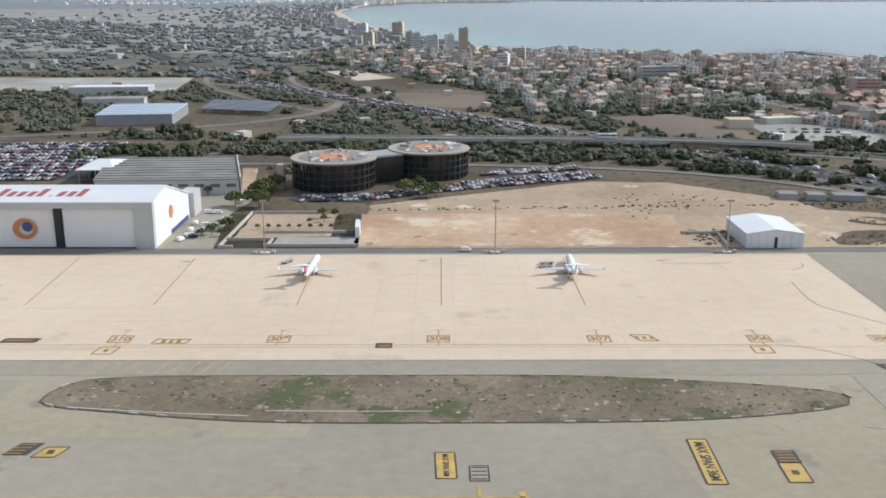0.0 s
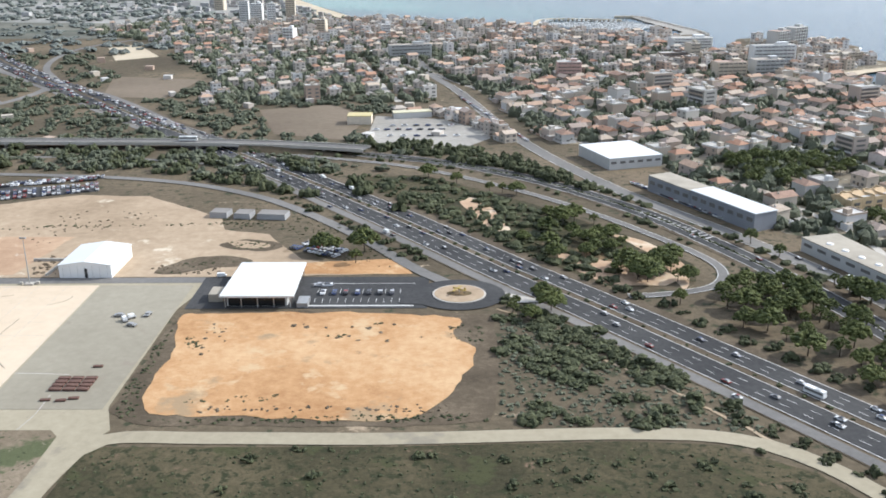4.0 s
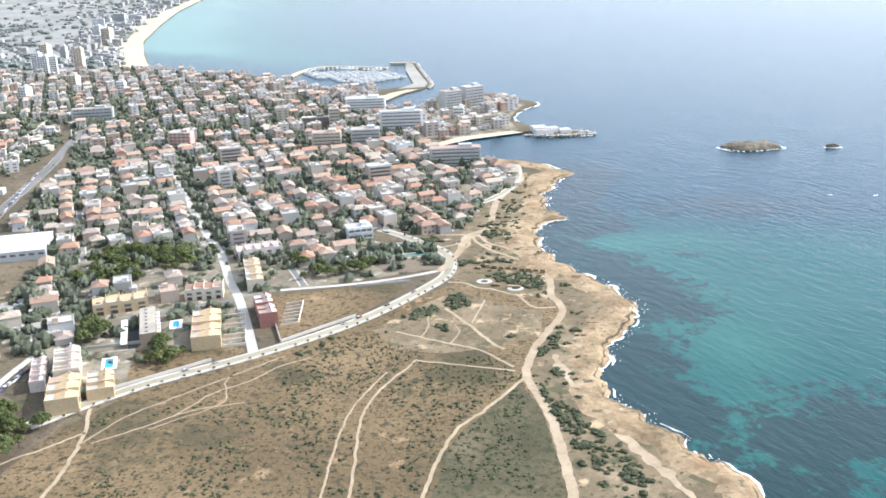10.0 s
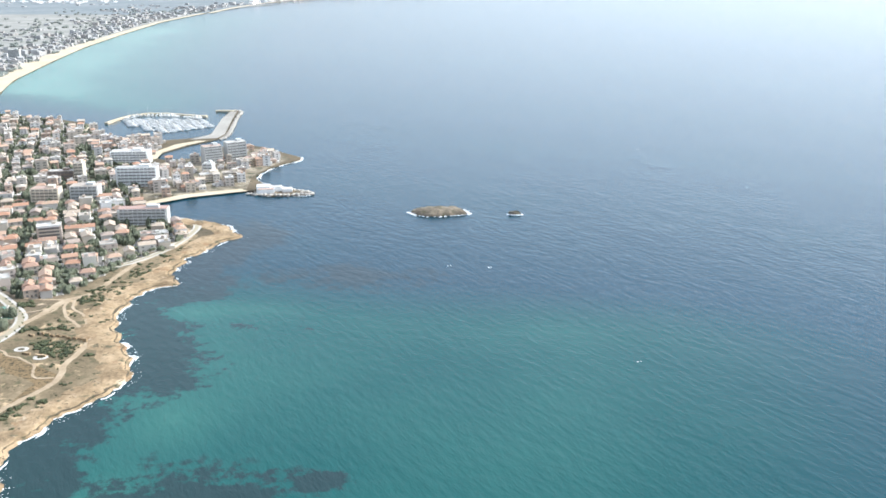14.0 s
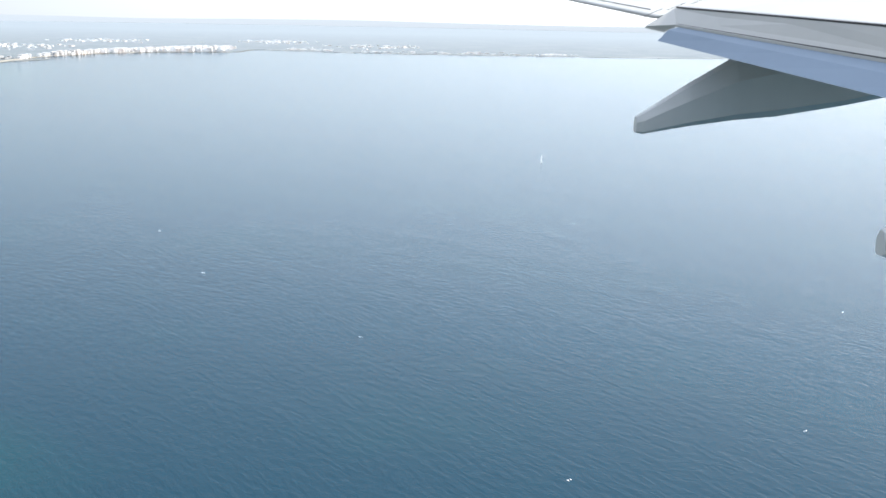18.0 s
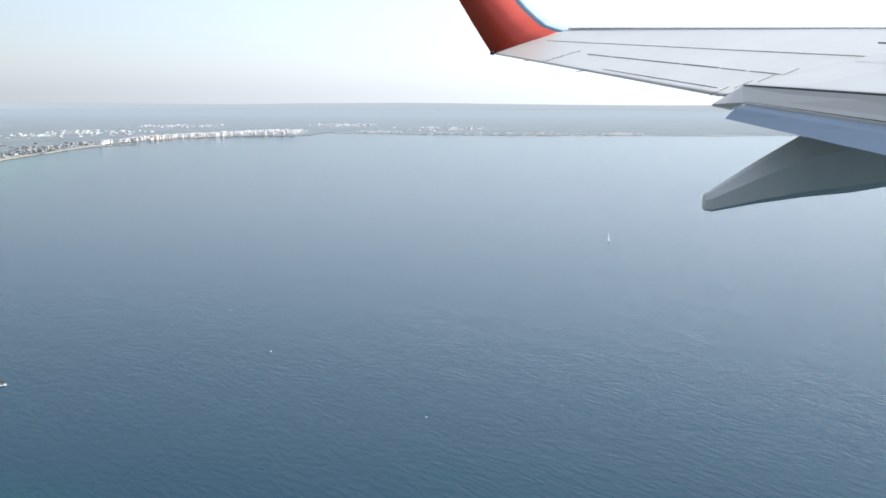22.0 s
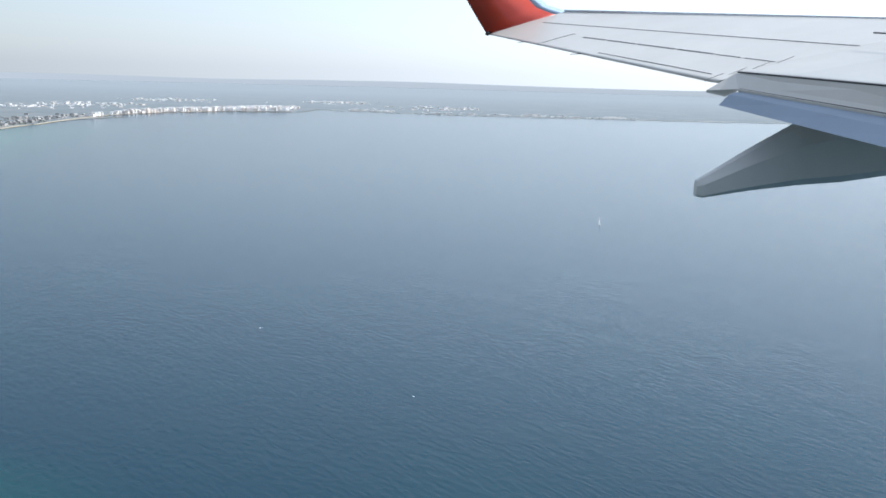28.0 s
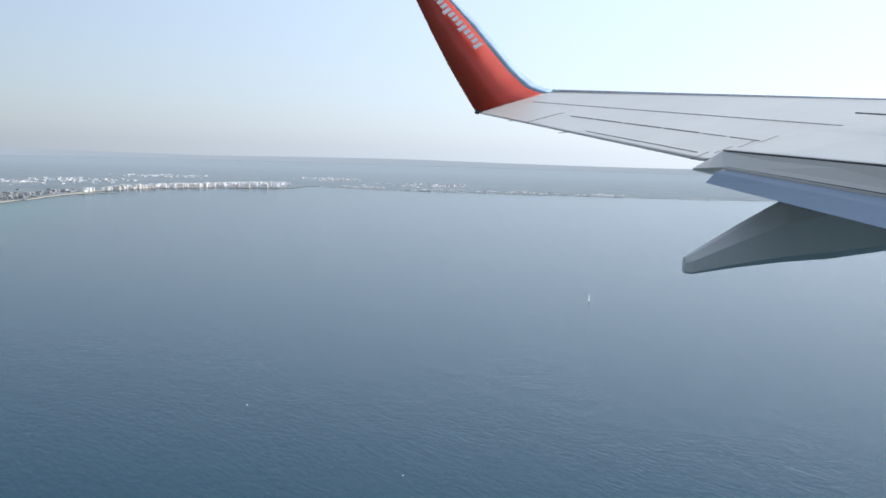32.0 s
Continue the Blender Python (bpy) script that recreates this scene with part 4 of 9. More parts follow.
street2 = road("street", [(190.8, 147.2), (183, 142.8), (174.5, 139.6), (163.5, 137)], 1.0, 0.055, PAVING, "pale residential street")
street3 = road("street", [(134, 88), (133, 102), (133.4, 112), (131.4, 122), (127, 136)], 1.1, 0.055, PAVING, "narrow street by the row houses")
street4 = road("street", [(140.6, 123.8), (149, 128.6), (155.4, 132.0), (160.6, 135)], 1.1, 0.052, ROAD_PALE, "short cross street between row houses")
roads += [prom, street, street2, street3, street4]
for pts, w in (([(211, 20), (209.5, 60), (208.3, 79), (206.7, 94), (204.1, 105), (205.3, 113.6), (207.4, 119.8), (210, 127.3), (209.4, 131.7), (208.5, 134.7), (208.7, 139.6), (208.4, 145)], 1.25),
               ([(204.1, 105), (199, 96), (194.9, 88.7), (192.4, 72), (192, 40)], 0.65),
               ([(202.6, 106.6), (190.3, 109.4), (188.3, 108.4), (183.8, 95.5), (184.8, 76), (187, 30)], 0.5),
               ([(189.6, 146), (192.6, 157), (193.8, 166.4), (197.7, 172), (199.2, 191), (204.6, 209), (203, 219), (196, 226)], 1.5),
               ([(208.4, 145.4), (206.2, 148.3), (204.4, 151.3), (201.7, 154.2), (198, 158.1), (195.4, 163.2), (194.5, 168.2)], 0.9), ([(206.2, 148.3), (204.4, 152.9), (203, 156.7), (200.8, 159.4), (197.5, 162.5), (195.7, 167.4)], 0.8),
               ([(208.6, 145.4), (211.4, 144.8), (213.4, 142.9), (215, 140.1), (216.5, 136.7), (218, 134.4)], 0.6), ([(191.4, 140.8), (194.4, 140.2), (196.6, 138.1), (199.2, 137.3), (201.7, 135.2), (203.4, 134.2), (204.5, 131.5), (206.1, 129.3), (209.1, 129.6)], 0.7),
               ([(185.1, 106), (182, 95), (181.6, 82.7), (182.4, 60)], 0.4),
               ([(148.4, 95), (150.4, 89), (151.6, 80), (151.4, 66)], 0.7),
               ([(191.7, 129.1), (194, 125.2), (196.8, 120.6), (198.8, 116.5), (201, 113.6)], 0.8), ([(184.9, 119.7), (188.9, 117.7), (193.2, 115.5), (197.3, 113.6), (199.5, 111.3), (202.3, 107.9)], 0.6), ([(196.1, 123), (197.1, 128.2), (197.9, 132.7)], 0.4),
               ([(194.1, 167.5), (194.1, 160.4), (192.4, 156.8), (190.6, 153)], 0.9), ([(187.8, 158.8), (191, 160.5), (193.4, 162.5)], 0.6), ([(152.2, 86.4), (155.5, 89.1), (160, 93.5), (162.8, 99), (167.1, 103.2), (170.3, 107.8), (173.9, 110.6)], 0.35), ([(160, 93.5), (163.5, 95.5), (168, 97)], 0.3),
               ([(188.9, 117.7), (189.6, 121.5), (189.2, 126)], 0.3), ([(193.2, 115.5), (194.4, 119.5), (193.6, 122.4)], 0.3),
               ([(150.5, 89), (146, 84), (140, 78), (136, 72)], 0.5), ([(168, 108.5), (160, 100), (154, 93), (151, 86)], 0.3),
               ([(170, 111), (164, 104), (165, 97), (158, 90)], 0.25), ([(172, 176), (184, 168), (193.6, 167)], 1.0),
               ([(88, 84), (97, 74), (105, 63), (112, 52)], 0.5), ([(84.5, 90), (92, 84), (100, 73)], 0.4)):
    line = road("track", pts, w * (0.95 if w > 1 else 0.7), 0.045 + 0.002 * len(pts), TRACK, "pale sandy walking track", 0.5, 0.22)
    roads.append(line)
patch("meadow", [(146, 88), (152.5, 99.5), (167, 111), (179, 122.5), (188.5, 136), (193, 140), (208.8, 133), (210, 127.3), (207.4, 119.8), (205.2, 113.6), (203.8, 107), (206.2, 94), (208.2, 79), (210.4, 30), (208, -60), (146, -60), (142, 60)], 0.02, MEADOW, "dry brown meadow crossed by paths", "grass", 0.3)
DUNE = earth("sandy_dune_ground", (0.112, 0.088, 0.053), (0.178, 0.138, 0.085), (0.285, 0.218, 0.138), 0.12, 1.2, 0.6,
             spots=(((0.10, 0.092, 0.052), 0.28, 0.55), ((0.45, 0.335, 0.205), 0.22, 0.58), ((0.058, 0.055, 0.030), 0.8, 0.58)))
patch("dune_ground", [(189.5, 147), (194, 139.5), (203, 134.5), (209, 131), (213, 141), (209, 152), (205, 163), (206.5, 178), (208, 190), (209, 205), (206, 216), (198, 224), (200, 208), (196.5, 188), (192.5, 168)], 0.028, DUNE, "pale sandy ground with dry grass and paths", "sand", 0.6)
patch("dune_ground", [(203.6, 106), (206, 94), (208, 79), (210, 30), (230, 30), (229, 50), (225, 78), (221, 84.7), (216, 94), (212, 100), (212, 108), (216, 121), (218, 131), (215, 140), (210, 148), (207, 146), (208.4, 134), (209.6, 127.5), (207, 119.8), (205, 113.6)], 0.036, DUNE, "worn sandy ground along the shore path", "sand", 0.3)
line = smooth_line([(208.0, 112), (209.2, 106), (211.6, 97), (214.4, 90.4), (217.4, 84.6), (220.6, 76), (222, 60), (223, 40)], 0.6)
line = ragged(line, 0.5, 0.5)
b = strip(Build(), line, [0.4 + 1.5 * step01(-0.5, 0.4, noise.noise(Vector((x * 0.35, y * 0.35, 8))) + 0.5 * noise.noise(Vector((x * 1.2, y * 1.2, 3)))) for x, y in line], 0.06)
tagged(new("shore_sand", b.mesh("shore_sand", TRACK)), "pale drifted sand behind the rocks", "sand", kind="structure")
patch("dune_ground", [(181, 120), (186, 113), (192, 112), (199, 114), (206, 118), (207, 127), (200, 131), (193, 137), (188.5, 131)], 0.028, DUNE, "worn sandy ground where paths meet", "sand", 0.8)
SHORE_HEATH = earth("shore_heath", (0.062, 0.056, 0.032), (0.098, 0.085, 0.050), (0.16, 0.128, 0.078), 0.09, 1.7, 0.9,
                    spots=(((0.052, 0.055, 0.029), 0.9, 0.53), ((0.19, 0.14, 0.09), 0.40, 0.63), ((0.036, 0.039, 0.021), 2.0, 0.58)))
patch("green_heath", [(203.2, 103.6), (199.4, 96), (195.3, 88.7), (192.8, 72), (192.4, 40), (192, 20), (210, 20), (208.9, 60), (207.7, 79), (206.1, 94)], 0.032, SHORE_HEATH, "darker heath beside the shore path", "grass", 0.3)
patch("walled_field", [(161.5, 134), (168.2, 115.6), (178, 125.5), (184.6, 137.5), (182.5, 140.5), (174, 138)], 0.03, MEADOW, "dry walled field inside the promenade bend", "grass")
patch("pinewood_floor", [(119, 106), (136, 98), (147, 91), (144, 76), (138, 50), (132, 45), (123, 80)], 0.03, DIRT, "brown ground below pine trees", "ground")
patch("loop_green", [(75, 148), (92, 130), (104, 114), (109, 104), (108, 98), (99, 96), (92, 104), (80, 122), (62, 147)], 0.03, HEATH, "scrubby ground inside the motorway loop", "grass", 0.4)
patch("loop_earth", [(93, 108), (101, 104), (106, 100), (104, 97), (97, 98)], 0.055, SAND_RED, "bare reddish earth inside the loop", "ground", 0.5, curve=True)
patch("loop_clearing", [(80.7, 131.6), (83.6, 133.6), (86.2, 124.6), (87.4, 117), (84.7, 118.2)], 0.05, SAND_RED, "bare sandy clearing among scrub", "ground", 0.5, 1.0, True)
patch("loop_clearing", [(92.2, 111.2), (96.6, 112.4), (100.2, 105.9), (99.2, 99.8), (94.6, 104.5)], 0.052, MEADOW, "dry grass clearing inside the loop", "ground", 0.5, 1.0, True)
patch("loop_clearing", [(100.9, 115.4), (104.6, 113), (107.6, 104.7), (107, 98.5), (105.9, 95.6), (105.6, 99.8), (104.4, 108.4)], 0.058, SAND_RED, "bare sandy edge inside the loop", "ground", 0.4, 1.0, True)
b = Build()
for k in range(14):
    f = k / 13
    b.box(106.8 + 6.7 * f, 125.6 - 11.4 * f, 0.115, 1.2, 0.22, 0.004, 0.5)
tagged(new("hatching", b.mesh("hatching", WHITE_MARK)), "white hatched wedge between the carriageways", "road marking", kind="structure")
patch("weedy_ridge", [(49.2, 112), (52.5, 114.3), (57.7, 112), (55.9, 109.7), (51.9, 110.2)], 0.06, DIRT, "weedy dark ridge on the dusty plot", "ground", 0.5, 0.8, True)
patch("weedy_ridge", [(44.2, 101.5), (45.1, 104.7), (48.7, 107.4), (54.1, 106.9), (55.1, 104), (50.6, 103.4), (47.2, 101)], 0.06, DIRT, "weedy dark ridge on the dusty plot", "ground", 0.6, 0.8, True)
patch("worn_ground", [(50, 113.4), (52.5, 113.7), (56, 112), (55, 110.7), (51.9, 110.9)], 0.066, SAND_PALE, "bare pale earth within the ridge", "ground", 0.4, 0.8, True)
patch("works_yard", [(62.8, 174.2), (62.8, 199), (77.4, 195), (86.6, 183), (86.8, 176), (81, 166.8), (69.8, 168.6)], 0.04, YARD, "pale gravel works yard", "yard")
patch("dark_field", [(36, 207), (52, 213), (61, 198), (59, 175), (44, 181)], 0.03, FIELD_BROWN, "ploughed brown field", "field")
patch("brown_field", [(-14, 258), (12, 251), (10, 222), (-6, 226)], 0.03, FIELD_BROWN, "ploughed brown field", "field")
patch("white_field", [(-37.8, 322), (-30.4, 331), (-13.5, 298.5), (-24.6, 290)], 0.04, BEACH, "pale bare sports pitch", "field")
patch("pale_terraces", [(-150, 300), (-76, 300), (-72, 262), (-150, 262)], 0.04, YARD, "wide pale yards of the airport", "yard")
patch("west_parking", [(-110, 172), (-53, 172), (-46, 140), (-110, 132)], 0.03, ROAD, "large car park behind the hangars", "car park")
TOWN = [(112, 168), (98, 172), (86, 232), (62, 284), (30, 300), (4, 330), (-10, 398), (32, 420), (60, 402), (106, 380), (128, 346), (156, 306), (178, 250), (189, 232),
        (202, 222), (203, 210), (196, 186), (192, 170), (184, 168), (172, 173), (166, 168), (188, 158), (189.5, 148), (175, 141), (161, 136), (160, 127), (164, 116), (151, 104), (146, 97), (136, 108), (124, 116), (120, 128)]
patch("town_ground", TOWN, 0.015, TOWN_GROUND, "built-up plots of the seaside town", "ground")
patch("port_ground", [(160, 300), (178, 252), (190, 258.5), (205, 266), (202, 284), (204, 300), (208, 313), (196, 329), (180, 334), (178, 318), (172, 309)], 0.02, TOWN_GROUND, "built-up headland with hotels", "ground")
patch("cove_promenade", [(181.5, 240), (181.5, 246), (191, 256), (206, 264.5), (203, 267.5), (188, 259.5), (177.5, 247)], 0.04, BEACH, "pale sandy cove promenade", "beach")
patch("beach", [(44, 411), (37, 422), (18, 468), (-6, 532), (-33, 638), (-58, 748), (-82, 891), (-106, 1058), (-112, 1240), (-118, 1240), (-113, 1056), (-91, 889), (-70, 746), (-50, 636), (-30, 535), (-4, 470), (20, 428), (30, 414)], 0.05, BEACH, "long pale sandy beach round the bay", "beach", step=12)
patch("small_beach", [(127, 350), (116, 364), (105, 381), (99, 374), (112, 358), (122, 346)], 0.05, BEACH, "pale harbour beach", "beach")
patch("pool_beach", [(160.5, 311), (158.6, 322), (163, 337), (168, 346), (164, 346), (158, 338), (155, 322), (157, 309)], 0.05, BEACH, "crescent beach of the harbour pool", "beach")
patch("breakwater_top", [(170, 352), (170.4, 361), (162.4, 400), (159, 419), (156, 419), (158, 398), (165, 360), (160, 348)], 0.06, YARD, "pale harbour breakwater", "breakwater")

# ---- airfield things ----
def text_mark(words, x, y, z, size, material, turn=0.0, label="painted stand number"):
    """Painted letters lying on the ground, as a mesh."""
    cu = bpy.data.curves.new("letters", "FONT")
    cu.body, cu.size, cu.align_x, cu.align_y, cu.offset = words, size, "CENTER", "CENTER", size * 0.03
    tmp = bpy.data.objects.new("letters", cu)
    scene.collection.objects.link(tmp)
    bpy.context.view_layer.update()
    me = bpy.data.meshes.new_from_object(tmp.evaluated_get(bpy.context.evaluated_depsgraph_get()))
    bpy.data.objects.remove(tmp)
    me.materials.clear()
    me.materials.append(material)
    ob = new("letters", me)
    ob.matrix_basis = Matrix.Translation((x, y, z)) @ Matrix.Rotation(turn, 4, "Z") @ Matrix.Diagonal((1, 1.25, 1, 1))
    return ob


def frame_mark(name, x, y, w, h, label, lines=0.09, lean=0.0, fill=None, border=ORANGE_MARK, z=0.058):
    m = thing(name, label, "marking", "painted ground markings")
    if fill:
        part("field", Build().add([(x - w / 2, y - h / 2, z), (x + w / 2, y - h / 2, z), (x + w / 2 + lean, y + h / 2, z), (x - w / 2 + lean, y + h / 2, z)], [(0, 1, 2, 3)]), fill, m)
    b = Build()
    b.box(x, y - h / 2, z + 0.002, w, lines, 0.006)
    b.box(x + lean, y + h / 2, z + 0.002, w, lines, 0.006)
    for s in (-1, 1):
        o = s * w / 2
        b.add([(x + o - lines / 2, y - h / 2, z + 0.008), (x + o + lines / 2, y - h / 2, z + 0.008), (x + o + lines / 2 + lean, y + h / 2, z + 0.008), (x + o - lines / 2 + lean, y + h / 2, z + 0.008)], [(0, 1, 2, 3)])
    part("border", b, border, m)
    return m


for n, x in (("310", -25.6), ("309", -12.9), ("308", -0.1), ("307", 12.8), ("306", 25.7)):
    m = frame_mark("stand_number", x, 72.2, 1.75, 1.5, "orange framed stand number painted on concrete", 0.13, z=0.055)
    t = text_mark(n, x, 72.2, 0.062, 1.05, ORANGE_MARK)
    t.name, t.parent = "digits", m
    part("lead_line", Build().box(x, 73.6, 0.056, 0.07, 1.2, 0.006), ORANGE_MARK, m)
    part("stop_bar", Build().box(x, 74.2, 0.0565, 0.6, 0.08, 0.006), ORANGE_MARK, m)
    part("tail_line", Build().box(x, 71, 0.056, 0.06, 0.9, 0.006), ORANGE_MARK, m)
m = frame_mark("stand_number", 35.8, 72.2, 2.2, 1.4, "orange framed stand number painted on concrete", 0.08, z=0.055)
t = text_mark("306B", 35.8, 72.2, 0.062, 0.95, ORANGE_MARK)
t.name, t.parent = "digits", m
for x, y, w, h, lean, fill, bars in ((-26.1, 69.7, 1.5, 1.5, 0.3, None, 1), (25.2, 69.8, 1.5, 1.5, 0.0, None, 1), (-21.5, 71.7, 2.7, 0.9, 0.2, None, 3), (16.8, 72.4, 1.5, 1.4, -0.6, None, 3),
                                     (-4.4, 70.7, 1.2, 1.0, 0, BLACK_MARK, 0), (-33.6, 71.9, 2.8, 0.9, 0.2, BLACK_MARK, 0), (33.5, 66.3, 0.9, 0.9, -0.3, BLACK_MARK, 0)):
    m = frame_mark("sign_marking", x, y, w, h, "yellow and dark direction sign painted on the apron", 0.14, lean, fill, BLACK_MARK if fill else ORANGE_MARK, 0.056)
    for k in range(bars):
        part("text_bar", Build().box(x + lean / 2 + (k - (bars - 1) / 2) * 0.6, y, 0.066, 0.32, 0.6, 0.004), ORANGE_MARK, m)
    if fill is BLACK_MARK:
        part("text_bar", Build().box(x, y, 0.066, w * 0.8, 0.22, 0.004), ORANGE_MARK, m)
# large signs on the taxiway
for x, y, w, h, lean, bars in ((0.4, 51.2, 1.2, 3.2, -0.1, 5), (15.85, 51.7, 1.2, 5.6, 0.2, 6), (-23.9, 52.9, 1.4, 1.3, 0.5, 1), (20.7, 50.25, 1.35, 2.3, 0.1, 1)):
    m = frame_mark("sign_marking", x, y, w, h, "large yellow sign painted on the taxiway", 0.1, lean, YELLOW, BLACK_MARK, 0.048)
    if bars > 4:
        t = text_mark("MAX SPAN 36M", x + lean / 2, y, 0.062, h * 0.125, BLACK_MARK, math.atan2(-h, -lean))
        t.name, t.parent = "lettering", m
    else:
        part("text_bar", Build().box(x + lean / 2, y, 0.06, w * 0.3, 0.5, 0.004), BLACK_MARK, m)
for x, y, w, h, lean in ((2.3, 50.2, 1.1, 1.8, 0), (-25.7, 53.3, 1.4, 1.5, 0.5), (20.85, 52.2, 1.35, 1.5, 0.05), (29.9, 52.5, 0.9, 0.4, 0.1), (36.9, 61.1, 0.6, 0.6, 0)):
    m = frame_mark("sign_marking", x, y, w, h, "dark striped sign painted on the taxiway", 0.1, lean, TARMAC_DARK if w < 1.3 else BLACK_MARK, BLACK_MARK, 0.048)
    for k in range(4):
        part("stripe", Build().box(x + lean * (k / 3 - 0.5), y - h / 2 + h * (k + 0.5) / 4, 0.06, w * 0.8, 0.11, 0.004), BLACK_MARK if w < 1.3 else ORANGE_MARK, m)
m = frame_mark("span_sign", 35.0, 51.9, 6.0, 0.95, "long yellow width limit sign painted on the taxiway", 0.08, 0, YELLOW, BLACK_MARK, 0.048)
t = text_mark("MAX SPAN 36M", 35.0, 51.9, 0.062, 0.72, BLACK_MARK, math.pi)
t.name, t.parent = "lettering", m
m = thing("direction_sign", "yellow arrow-shaped stand sign painted on the taxiway", "marking", "painted ground markings")
part("field", Build().prism([(32.9, 60.9), (33.5, 60.0), (35.6, 60.0), (35.6, 62.3), (33.5, 62.3), (32.9, 61.4)], 0.045, 0.055), YELLOW, m)
for words, y in (("306", 61.75), ("311", 60.55)):
    t = text_mark(words, 34.5, y, 0.06, 0.78, BLACK_MARK, 0.0 if y > 61 else math.pi)
    t.name, t.parent = "digits", m
# fine painted lines and joints on the apron
lines = Build()
for x, dx in ((-37.6, 0.7), (-25.5, 0.0), (-12.75, 0.0), (0.1, 0.0), (12.8, 0.1)):
    lines.add([(x, 96, 0.056), (x + 0.10, 96, 0.056), (x + dx + 0.10, 80.6, 0.056), (x + dx, 80.6, 0.056)], [(0, 3, 2, 1)])
tagged(new("lead_in_lines", lines.mesh("lead_in_lines", ORANGE_MARK)), "thin dark lead-in lines on the apron", "marking", kind="structure")
lines = Build()
lines.box(-92, 70.35, 0.056, 255, 0.06, 0.004).box(-40, 69.9, 0.056, 30, 0.05, 0.004)
for k in range(9):
    lines.add([(-25.6 + k * 1.15, 65.2, 0.045), (-25.5 + k * 1.15, 65.2, 0.045), (-24.9 + k * 1.15, 67.4, 0.045), (-25.0 + k * 1.15, 67.4, 0.045)], [(0, 1, 2, 3)])
for x, y, l in ((-40, 47.5, 90), (4.6, 47.5, 0.35), (2.2, 48.2, 0.2)):
    lines.box(x, y, 0.05, l, 0.12 if l > 10 else 1.2, 0.004)
tagged(new("taxi_lines", lines.mesh("taxi_lines", YELLOW)), "faded yellow taxi lines", "marking", kind="structure")
curved = strip(Build(), smooth_line([(-40, 70.9), (10, 70.85), (22, 70.8), (26.5, 70.8), (28.3, 70.4), (30.4, 69.2), (32.3, 67.5), (33.8, 65.6), (34.8, 64.2), (35.7, 62.3)], 0.7), 0.05, 0.064)
tagged(new("turn_line", curved.mesh("turn_line", BLACK_MARK)), "thin dark curving turn-in line", "marking", kind="structure")
faded = strip(Build(), smooth_line([(38.2, 66.8), (38.4, 61), (38.5, 55.9), (38.6, 44)], 1.0), 0.16, 0.044)
tagged(new("edge_line", faded.mesh("edge_line", paint("faded_yellow_line", (0.46, 0.36, 0.17), 0.8, wear=0.25, scale=0.6))), "faded yellow taxiway edge line", "marking", kind="structure")
white_line = strip(Build(), smooth_line([(27.4, 56.3), (34, 55.1), (40.6, 53.6)], 1.0), 0.12, 0.046)
strip(white_line, smooth_line([(44.0, 70.3), (44.1, 66.5), (43.4, 62.6)], 1.0), 0.09, 0.046)
strip(white_line, smooth_line([(38.9, 74.6), (42, 74.5), (44.2, 74.3)], 1.0), 0.1, 0.046)
tagged(new("pale_seam", white_line.mesh("pale_seam", PAVING)), "pale filled seam across the asphalt", "seam", kind="structure")
scar = Build()
for pts in ([(37.5, 75.6), (35, 78.6), (33.5, 81.2), (33.7, 87.5)], [(35.2, 91.4), (36.7, 92.6), (37, 94)], [(22.7, 93.9), (28.8, 93.9), (30, 94.6)], [(23.5, 81.6), (24.2, 81.9)], [(18, 83), (18.7, 82.7)]):
    strip(scar, smooth_line(pts, 0.6), 0.09, 0.058)
tagged(new("apron_cracks", scar.mesh("apron_cracks", paint("sealed_crack", (0.20, 0.17, 0.13), 0.9))), "dark sealed cracks in the concrete", "crack", kind="structure")
hut = thing("marker_cabinet", "small red and white striped cabinet on the heath", "cabinet", at=pose(50.05, 51.6, 0.03, 0, 0, 4))
part("body", Build().box(0, 0, 0, 0.85, 0.6, 0.75), WHITE, hut)
for k in range(3):
    part("stripe", Build().box(0, 0, 0.06 + k * 0.24, 0.87, 0.62, 0.12), RED_PALE, hut, "faded red stripe")
part("roof", Build().box(0, 0, 0.75, 0.92, 0.68, 0.05), GREY_PALE, hut)
curb = Build()
for pts in ([(-11.6, 58.7), (-6, 58.6), (-0.5, 58.6)], [(-25, 59.3), (-19, 58.5), (-12.6, 57.9)]):
    strip(curb, smooth_line(pts, 0.8), 0.12, 0.075)
tagged(new("broken_kerb", curb.mesh("broken_kerb", PAVING)), "pale kerb strip half buried in the grass", "kerb", kind="structure")
shade = Build()
for x, w, y0, y1 in ((8, 1.6, 56.8, 62), (31.5, 3.0, 40, 64.5), (36.8, 1.2, 40, 66), (-32, 4, 40, 64)):
    shade.box(x, (y0 + y1) / 2, 0.038, w, y1 - y0, 0.001)
tagged(new("resurfaced_strips", shade.mesh("resurfaced_strips", TARMAC_DARK)), "darker strips of newer asphalt", "taxiway", kind="structure")
joints = Build()
for k in range(30):
    joints.box(-60 + k * 3.4, 82.5, 0.0535, 0.035, 29.4, 0.001)
for k in range(9):
    joints.box(-60, 69.6 + k * 3.4, 0.0535, 196, 0.03, 0.001)
tagged(new("slab_joints", joints.mesh("slab_joints", PAVING)), "faint joints between concrete slabs", "joint", kind="stuff")


